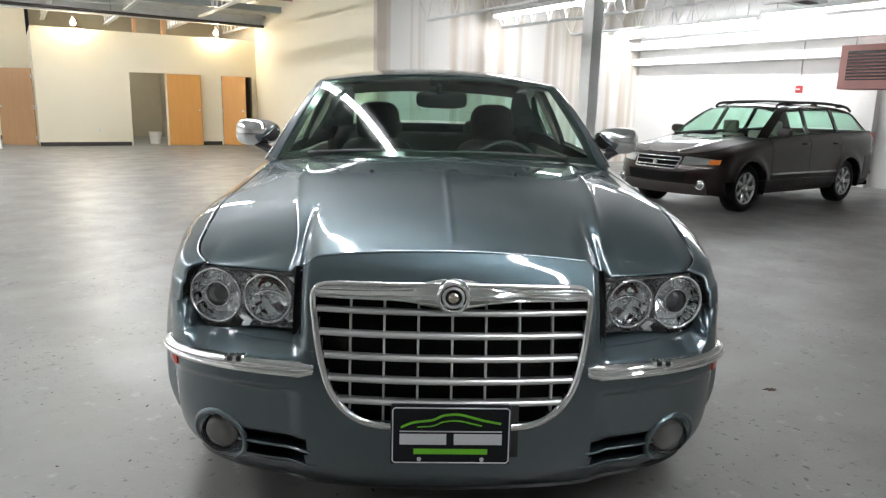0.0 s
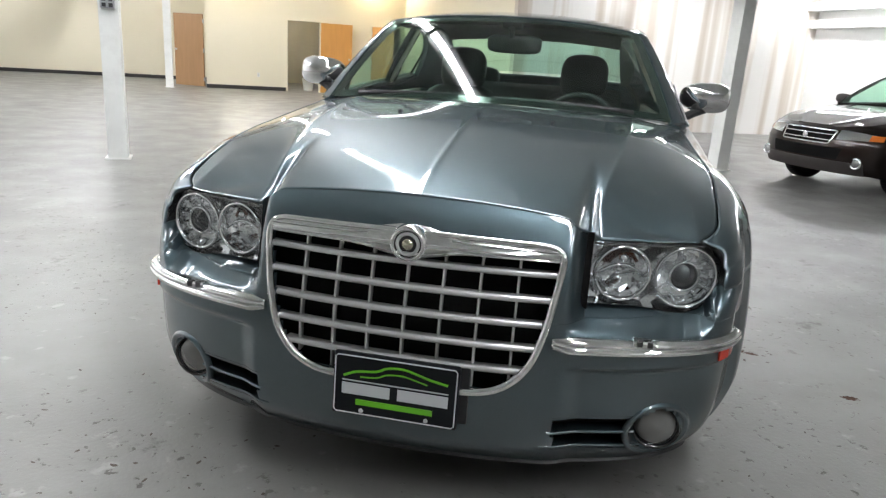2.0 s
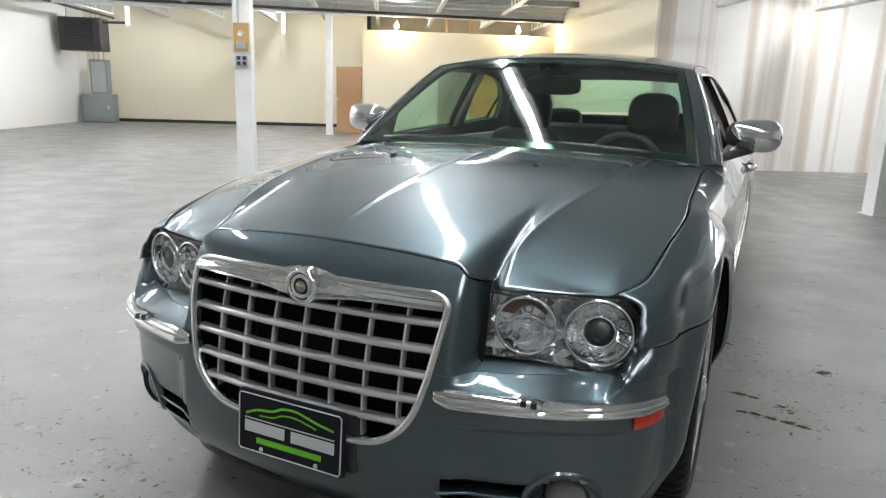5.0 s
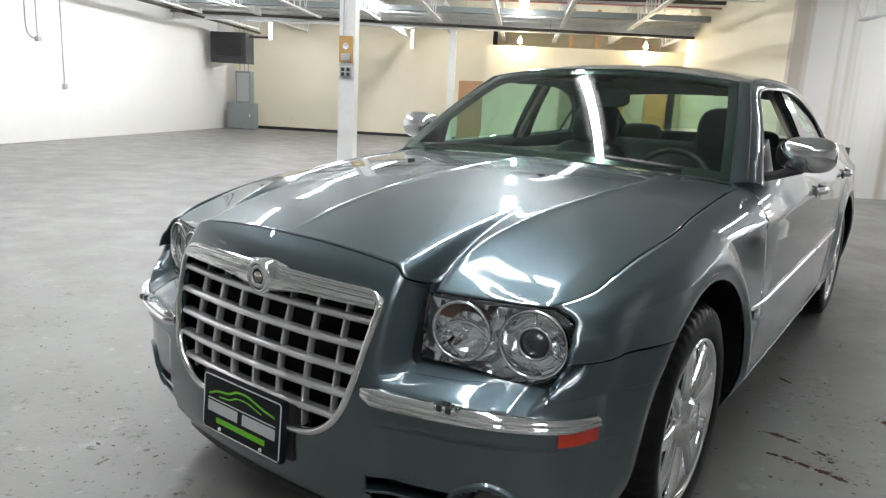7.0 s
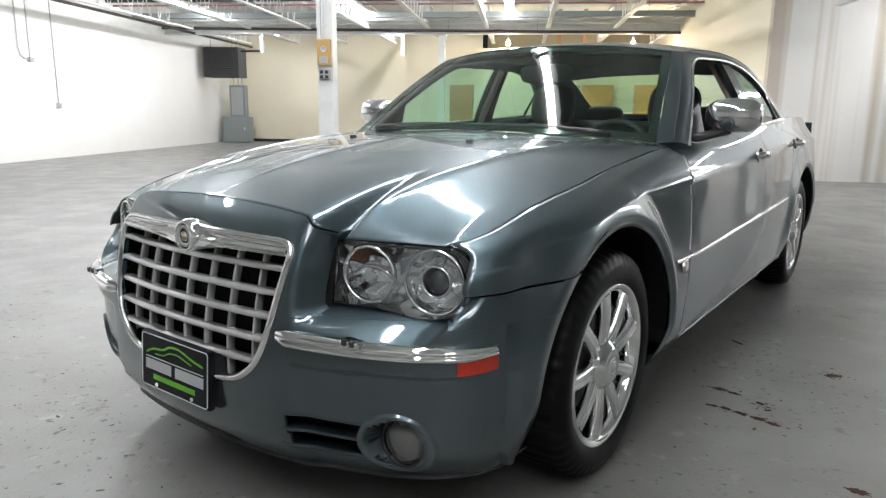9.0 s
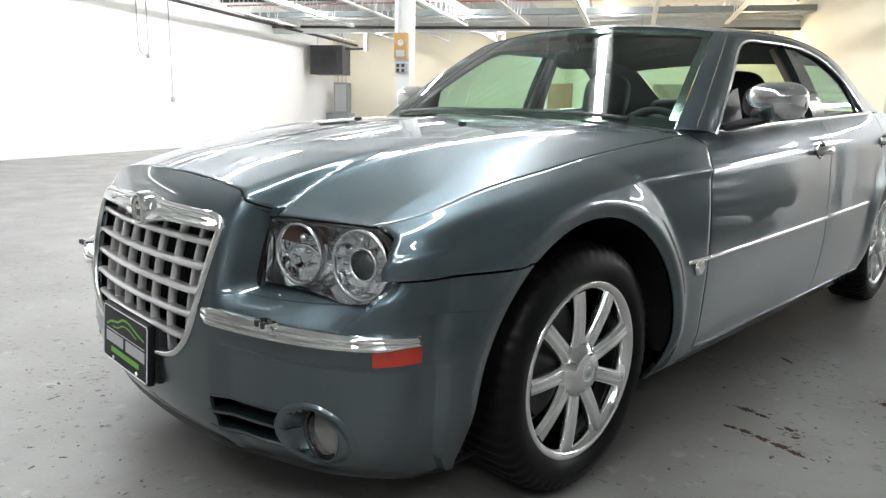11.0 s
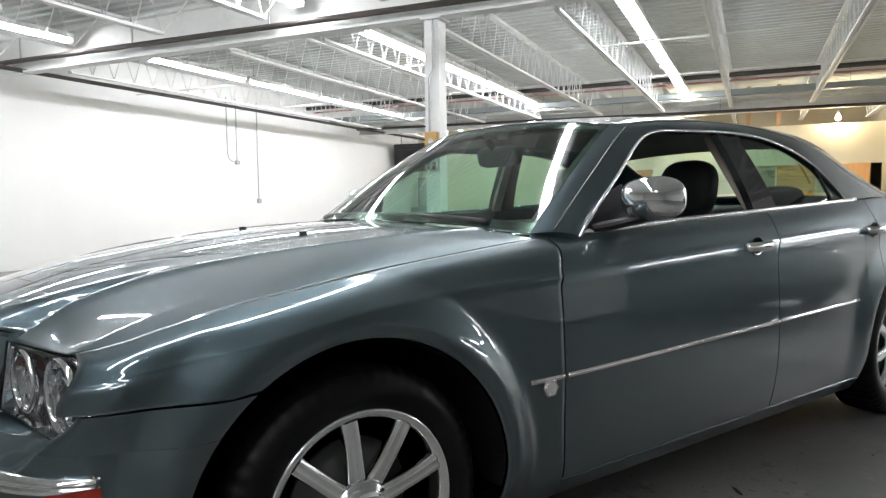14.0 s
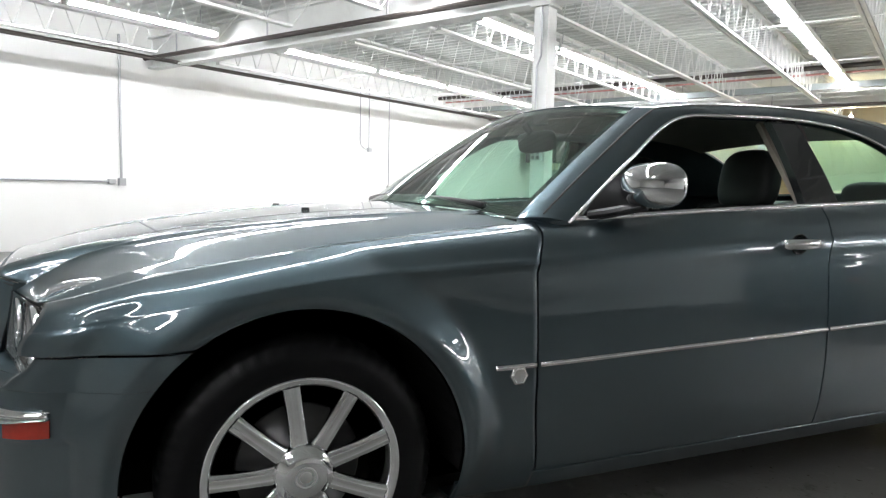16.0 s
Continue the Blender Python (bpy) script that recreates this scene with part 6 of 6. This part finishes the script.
part("mirror_stalk", sweep(bmesh.new(), [(0, 2.0, 1.335), (0, 1.965, 1.375)], 0.015, 8), M_BLACK, mir)
part("sensor_pod", cushion((-0.05, 1.98, 1.37), (0.05, 2.06, 1.41), 0.015), M_BLACK, mir)

# ---- the brown wagon ----
wagon = tagged(new("wagon_car"), "dark brown wagon with roof rails and alloy wheels, parked", "car")
WY = [0.15, 0.5, 0.95, 1.5, 2.2, 3.0, 3.62, 4.2, 4.6]
WLINES = [
    ([0.70, 0.72, 0.74, 0.78, 0.80, 0.80, 0.80, 0.79, 0.75], [0.79, 0.885, 0.955, 1.03, 1.06, 1.085, 1.10, 1.12, 1.12]),
    ([0.81, 0.84, 0.86, 0.862, 0.868, 0.868, 0.87, 0.85, 0.80], [0.74, 0.82, 0.88, 0.92, 0.945, 0.965, 0.98, 0.99, 0.99]),
    ([0.85, 0.875, 0.885, 0.878, 0.880, 0.880, 0.885, 0.865, 0.82], [0.66, 0.68, 0.70, 0.68, 0.68, 0.68, 0.70, 0.70, 0.70]),
    ([0.855, 0.88, 0.890, 0.885, 0.885, 0.885, 0.890, 0.870, 0.82], [0.50] * 9),
    ([0.83, 0.86, 0.875, 0.862, 0.862, 0.862, 0.875, 0.85, 0.79], [0.34] * 9),
    ([0.79, 0.81, 0.82, 0.81, 0.81, 0.81, 0.82, 0.80, 0.74], [0.24] * 9),
]
WAX, WHUB, WARCH = (0.95, 3.62), 0.335, 0.385


def wnose(z):
    return spline([0.24, 0.35, 0.5, 0.65, 0.74, 0.80], [0.07, 0.02, 0.0, 0.02, 0.07, 0.13], z)


def wside(y, w):
    k = list(range(len(WLINES)))
    x = spline(k, [spline(WY, f[0], y) for f in WLINES], w)
    z = spline(k, [spline(WY, f[1], y) for f in WLINES], w)
    x *= corner(y - wnose(min(z, 0.79)), 0.45) * corner(4.66 - y, 0.3)
    for ax in WAX:
        d = math.hypot(y - ax, z - WHUB)
        x += 0.018 * math.exp(-((d - 0.41) / 0.05) ** 2) * smooth(0.22, 0.34, z)
    return Vector((x, y, z))


def wside_w(y, z):
    a, b = 0.0, len(WLINES) - 1.0
    for _ in range(18):
        m = (a + b) / 2
        a, b = (m, b) if wside(y, m).z > z else (a, m)
    return (a + b) / 2


def warch(y, base):
    for ax in WAX:
        d = abs(y - ax)
        if d < WARCH:
            base = max(base, WHUB + math.sqrt(WARCH ** 2 - d * d))
    return base


def wpanel(cols, zlo, zhi=None, rows=14):
    out = []
    for y in cols:
        w0 = 0.0 if zhi is None else wside_w(y, zhi)
        lo = warch(y, zlo)
        w1 = max(wside_w(y, lo), w0 + 0.001)
        out.append([wside(y, w0 + (w1 - w0) * k / (rows - 1)) for k in range(rows)])
    return grid(out)


def warc(ax, a0, a1, n):
    return [ax - (WARCH - 1e-4) * math.cos(radians(a)) for a in lin(a0, a1, n)]


M_CLAD = material("charcoal_cladding", (0.035, 0.030, 0.028), 0.5, var=0.15, scale=10)
M_CLAD_GREY = material("grey_cladding", (0.16, 0.16, 0.165), 0.45, var=0.1, scale=10)
M_TURN = material("amber_turn_lens", (0.75, 0.20, 0.03), 0.2, var=0.1, coat=0.5)
M_ALLOY = material("silver_alloy", (0.60, 0.61, 0.62), 0.25, metal=0.9, var=0.05)
for sgn in (1, -1):
    fix = (lambda b: b) if sgn > 0 else mirror_x
    inner = (0, 2.4, 0.6)
    panel("front_fender", fix(wpanel(lin(0.16, 0.56, 10) + warc(0.95, 0.5, 179.5, 26) + lin(1.345, 1.44, 4), 0.44)), M_BROWN, wagon, 0.01, inner)
    panel("front_door", fix(wpanel(lin(1.446, 2.43, 14), 0.44)), M_BROWN, wagon, 0.01, inner)
    panel("rear_door", fix(wpanel(lin(2.436, 3.22, 12) + warc(3.62, 0.5, 36, 8), 0.44)), M_BROWN, wagon, 0.01, inner)
    panel("quarter_panel", fix(wpanel(warc(3.62, 37, 179.5, 22) + lin(4.01, 4.63, 12), 0.44)), M_BROWN, wagon, 0.01, inner)
    panel("side_cladding", fix(wpanel(warc(0.95, 90, 179.5, 14) + lin(1.34, 3.23, 20) + warc(3.62, 0.5, 90, 14), 0.25, 0.437, 8)), M_CLAD, wagon, 0.01, inner, "charcoal lower cladding")
    panel("side_cladding", fix(wpanel(warc(3.62, 90, 179.5, 14) + lin(4.01, 4.63, 8), 0.27, 0.437, 8)), M_CLAD, wagon, 0.01, inner, "charcoal lower cladding")
    part("door_strip", fix(sweep(bmesh.new(), [wside(y, wside_w(y, 0.52)) + Vector((0.004, 0, 0)) for y in lin(1.46, 3.2, 20)], 0.01, 6, flat=(0.008, 0.014))), M_GRILLE, wagon, "pale side strip", True)
    for y in (2.28, 3.15):
        c = wside(y, wside_w(y, 0.94))
        part("door_handle", fix(sweep(bmesh.new(), [c + Vector((0, -0.09, 0)), c + Vector((0.03, -0.05, 0)), c + Vector((0.03, 0.05, 0)), c + Vector((0, 0.09, 0))], 0.013, 8)), M_BROWN, wagon, "", True)
    # wheel wells
    for ax in WAX:
        rows = [[Vector((x, ax - (WARCH - 0.003) * math.cos(radians(a)), WHUB + (WARCH - 0.003) * math.sin(radians(a)))) for x in (0.875, 0.5)] for a in lin(-15, 195, 20)]
        b = grid(rows)
        cen = b.verts.new((0.5, ax, WHUB))
        ring = [b.verts.new(r[1]) for r in rows]
        for A, B in zip(ring, ring[1:]):
            b.faces.new((cen, A, B))
        part("wheel_well", fix(b), M_UNDER, wagon)
part("underbody", boxes(((-0.74, 0.5, 0.23), (0.74, 4.6, 0.3)), ((-0.6, 0.4, 0.3), (0.6, 1.3, 0.7))), M_UNDER, wagon)


def wfront(x, z, out=0.0):
    w = 0.86
    k = min(1.0, abs(x) / w)
    y = wnose(z) + 0.45 * (1 - (max(0.0, 1 - k ** POWER)) ** (1 / POWER))
    return Vector((x, y - out, z))


rows = [[wfront(x, z) for x in [0.858 * math.sin(a) for a in lin(-math.pi / 2, math.pi / 2, 61)]] for z in lin(0.26, 0.66, 22)]
panel("front_bumper", grid(rows), M_BROWN, wagon, 0.01, (0, 1.5, 0.5))
rows = [[wfront(x, z, 0.004) for x in lin(-0.72, 0.72, 31)] for z in lin(0.255, 0.40, 6)]
panel("lower_grille", grid(rows), M_CLAD, wagon, 0.01, (0, 1.5, 0.5), "charcoal lower bumper")
panel("air_intake", grid([[wfront(x, z, 0.007) for x in lin(-0.50 + 0.3 * (0.56 - z), 0.50 - 0.3 * (0.56 - z), 17)] for z in lin(0.42, 0.555, 5)]), M_UNDER, wagon, 0.004, (0, 1.5, 0.5), "black lower air intake")
panel("bumper_lip", grid([[wfront(x, z, 0.012) for x in lin(-0.78, 0.78, 31)] for z in lin(0.585, 0.60, 3)]), M_BROWN, wagon, 0.006, (0, 1.5, 0.5))
for sgn in (1, -1):
    rows = [[wside(y, wside_w(y, z)) + Vector((0.006, 0, 0)) for z in lin(0.72, 0.36, 8)] for y in lin(4.12, 4.62, 12)]
    panel("rear_bumper", (lambda b: b)(grid(rows)) if sgn > 0 else mirror_x(grid(rows)), M_CLAD_GREY, wagon, 0.006, (0, 3.8, 0.6), "grey plastic rear bumper corner")
g = part("grille", grid([[wfront(x, z, 0.006) for x in lin(-0.36 + 0.25 * (0.72 - z), 0.36 - 0.25 * (0.72 - z), 17)] for z in lin(0.60, 0.745, 6)]), M_UNDER, wagon, "black grille with bright bars")
for z in (0.635, 0.70):
    hw = 0.36 - 0.25 * (0.72 - z)
    part("cross_bar", sweep(bmesh.new(), [wfront(x, z, 0.012) for x in lin(-hw, hw, 15)], 0.008, 6), M_CHROME, g, "chrome bar", True)
part("grille_rim", sweep(bmesh.new(), [wfront(x, z, 0.01) for x, z in [(-0.37, 0.745)] + [(x, 0.75) for x in lin(-0.34, 0.34, 12)] + [(0.37, 0.745), (0.335, 0.60)] + [(x, 0.594) for x in lin(0.3, -0.3, 12)] + [(-0.335, 0.60)]], 0.011, 6, True), M_CHROME, g, "chrome grille rim", True)
part("emblem", lathe(bmesh.new(), [(-0.014, 0.035), (-0.022, 0.03), (-0.024, 0.0)], wfront(0, 0.665), "y", 20), M_CHROME, g, "oval chrome badge", True)
panel("nose_strip", grid([[wfront(x, z) for x in lin(-0.40, 0.40, 21)] for z in lin(0.66, 0.80, 8)]), M_BROWN, wagon, 0.006, (0, 1.5, 0.5))
for sgn in (1, -1):
    rows = [[wfront(sgn * x, z0 + (z1 - z0) * k / 5, 0.006) for k in range(6)] for x, z0, z1 in [(0.40 + 0.40 * t, 0.655 + 0.02 * t, 0.765 - 0.035 * t * t) for t in lin(0, 1, 14)]]
    hl = panel("headlamp", grid(rows), M_REFLECTOR, wagon, 0.01, (0, 1.5, 0.5), "clear headlamp")
    rows = [[wfront(sgn * x, z, 0.011) for z in lin(0.675, 0.738, 4)] for x in lin(0.715, 0.815, 6)]
    part("turn_lens", grid(rows), M_TURN, hl, "amber corner lens")
    panel("lamp_shelf", grid([[wfront(sgn * x, z) for x in lin(0.38, 0.855, 20)] for z in lin(0.655, 0.79, 7)]), M_BROWN, wagon, 0.006, (0, 1.5, 0.5))
    c = wfront(sgn * 0.66, 0.40, 0.01)
    fg = part("fog_lamp", lathe(bmesh.new(), [(0.0, 0.07), (-0.02, 0.062), (-0.012, 0.052)], c, "y", 24), M_ALLOY, wagon, "round fog lamp", True)
    part("fog_glass", lathe(bmesh.new(), [(-0.012, 0.052), (-0.022, 0.03), (-0.024, 0.0)], c, "y", 24), M_FOG, fg, "", True)


def whood(s, t):
    y = 0.13 + 1.17 * t
    y0 = max(y, 0.16)
    e = wside(y0, 0)
    ex = min(e.x, 0.86) if t > 0.03 else wside(0.17, 0).x
    x = s * (ex - 0.004)
    yf = wfront(x, 0.795).y if t < 0.5 else 0
    yy = max(y, yf + 0.02 * t) if t < 0.5 else y
    c = spline([0, 0.15, 0.5, 1.0], [0.805, 0.875, 0.965, 1.04], t)
    return Vector((x, yy, c - (c - e.z) * abs(s) ** 2.6 + 0.012 * math.exp(-((abs(s) - 0.62) / 0.08) ** 2)))


panel("hood", grid([[whood(s, t) for s in lin(-1, 1, 41)] for t in lin(0, 1, 26)]), M_BROWN, wagon, 0.006, (0, 0.8, 0.3))
WEDGE = [Vector(p) for p in ((0.70, 1.28, 1.035), (0.63, 1.62, 1.26), (0.55, 1.98, 1.44), (0.53, 2.5, 1.495), (0.53, 3.2, 1.495), (0.53, 3.82, 1.455), (0.55, 4.12, 1.385), (0.60, 4.36, 1.20), (0.64, 4.52, 1.08))]
WWIN = [Vector(p) for p in ((0.785, 1.42, 1.03), (0.70, 1.76, 1.25), (0.63, 2.05, 1.415), (0.62, 2.5, 1.455), (0.62, 3.2, 1.455), (0.63, 3.72, 1.420), (0.66, 3.96, 1.365), (0.72, 4.14, 1.22), (0.78, 4.24, 1.115))]


def wacross(t0, t1, bow_y, bow_z, n, m):
    rows = []
    for t in lin(t0, t1, n):
        p = spline(IDX, WEDGE, t)
        rows.append([Vector((s * p.x, p.y - bow_y * (1 - s * s), p.z + bow_z * (1 - s * s))) for s in lin(-1, 1, m)])
    return grid(rows)


panel("roof", wacross(1.98, 5.9, 0.0, 0.035, 30, 17), M_BROWN, wagon, 0.015, (0, 2.6, 1.0))
panel("windshield", wacross(0.03, 1.97, 0.06, 0.02, 14, 17), M_GLASS, wagon, 0, (0, 2.6, 0.8), "green tinted windshield")
panel("rear_window", wacross(5.92, 7.6, -0.05, 0.02, 12, 13), M_GLASS, wagon, 0, (0, 2.6, 0.8), "green tinted rear window")
panel("tailgate", grid([[Vector((s * (0.68 + 0.1 * t), 4.50 + 0.15 * t - 0.06 * s * s, 1.12 - 0.70 * t)) for s in lin(-1, 1, 13)] for t in lin(0, 1, 8)]), M_BROWN, wagon, 0.01, (0, 3.5, 0.7))
for sgn in (1, -1):
    fix = (lambda b: b) if sgn > 0 else mirror_x
    rows = [[mid_out(spline(IDX, WEDGE, t), spline(IDX, WWIN, t), k / 5, 0.01) for k in range(6)] for t in lin(0, 8, 70)]
    panel("roof_pillar", fix(grid(rows)), M_BROWN, wagon, 0.02, (0, 2.6, 1.0))
    rows = [[spline(IDX, WWIN, 8).lerp(spline(IDX, WEDGE, 8), (y - 4.24) / 0.28).lerp(wside(y, 0), k / 2) for k in range(3)] for y in lin(4.24, 4.52, 6)]
    panel("quarter_top", fix(grid(rows)), M_BROWN, wagon, 0.008, (0, 3.8, 0.8))
    for y0, y1, u0, u1 in ((1.46, 2.39, 0.12, 2.9), (2.47, 3.26, 3.0, 4.1), (3.34, 4.22, 4.2, 7.9)):
        rows = []
        for s in lin(0, 1, 12):
            p, q = wside(y0 + (y1 - y0) * s, 0), spline(IDX, WWIN, u0 + (u1 - u0) * s)
            rows.append([p.lerp(q, k / 4) + Vector((-0.01, 0, 0)) for k in range(5)])
        part("side_glass", fix(grid(rows)), M_GLASS_SIDE, wagon, "green tinted side glass", True)
    for y0, t0 in ((2.43, 2.95), (3.30, 4.15)):
        rows = []
        for s in lin(0, 1, 5):
            p, q = wside(y0, 0), spline(IDX, WWIN, t0)
            r = p.lerp(q, s)
            rows.append([r + Vector((-0.004, -0.045, 0)), r + Vector((-0.004, 0.045, 0))])
        panel("door_pillar", fix(grid(rows)), M_GLOSS_BLACK, wagon, 0.02, (0, 2.6, 1.0), "black door pillar")
    part("window_trim", fix(sweep(bmesh.new(), [wside(y, 0) + Vector((0.004, 0, 0.003)) for y in lin(1.42, 4.24, 30)], 0.008, 6)), M_BLACK, wagon, "", True)
    pts = [Vector((0.50, 2.0, 1.465)), Vector((0.50, 2.16, 1.515)), Vector((0.495, 2.8, 1.540)), Vector((0.495, 3.4, 1.535)), Vector((0.50, 4.0, 1.495)), Vector((0.51, 4.18, 1.43))]
    part("roof_rail", fix(sweep(bmesh.new(), [spline(range(6), pts, t) for t in lin(0, 5, 30)], 0.02, 8, flat=(0.018, 0.022))), M_CLAD, wagon, "dark roof rail", True)
    for y in (2.35, 3.05, 3.8):
        part("rail_foot", fix(boxes(((0.475, y - 0.06, 1.475), (0.525, y + 0.06, 1.535), 0.012))), M_CLAD, wagon)
    bm = bmesh.new()
    bmesh.ops.create_uvsphere(bm, u_segments=20, v_segments=12, radius=1.0)
    for v in bm.verts:
        x, y, z = v.co
        v.co = Vector((0.90 + 0.11 * math.copysign(abs(x) ** 0.7, x), 1.62 + 0.06 * y, 1.10 + 0.065 * math.copysign(abs(z) ** 0.75, z)))
    part("door_mirror", fix(bm), M_CLAD, wagon, "dark door mirror", True)
    part("tail_lamp", fix(boxes(((0.66, 4.46, 0.85), (0.76, 4.60, 1.10), 0.02))), M_MARKER, wagon, "red tail lamp")
    for x in (0.36,):
        part("front_seat", fix(boxes(((x - 0.22, 2.15, 0.5), (x + 0.22, 2.32, 1.05), 0.05), ((x - 0.12, 2.2, 1.06), (x + 0.12, 2.3, 1.25), 0.04))), M_TAUPE, wagon, "pale cloth seat", True)
for y in (2.5, 3.45):
    part("cross_bar", sweep(bmesh.new(), [(-0.49, y, 1.548), (0.0, y, 1.556), (0.49, y, 1.548)], 0.02, 8, flat=(0.03, 0.012)), M_CLAD, wagon, "dark roof cross bar", True)
part("rear_bench", boxes(((-0.6, 3.1, 0.5), (0.6, 3.3, 1.08), 0.05)), M_TAUPE, wagon, "pale cloth rear bench", True)
part("dashboard", boxes(((-0.7, 1.35, 0.7), (0.7, 1.7, 1.0), 0.05)), M_LEATHER, wagon, "dark dashboard", True)
for ax in WAX:
    for sd in (1, -1):
        wheel(0.83 * sd, ax, sd, 11, 0.335, 0.218, 7, parent=wagon, face=M_ALLOY, wide=1.6)
WS, WA = 0.93, radians(32)
ru, rv = Vector((math.cos(WA), math.sin(WA))), Vector((math.sin(WA), -math.cos(WA)))
near = Vector((4.12, 6.85)) - WS * (0.84 * rv + 0.95 * ru)
wagon.matrix_world = pose(near.x, near.y, 0, 0, 0, 32 - 90) @ Matrix.Scale(WS, 4)
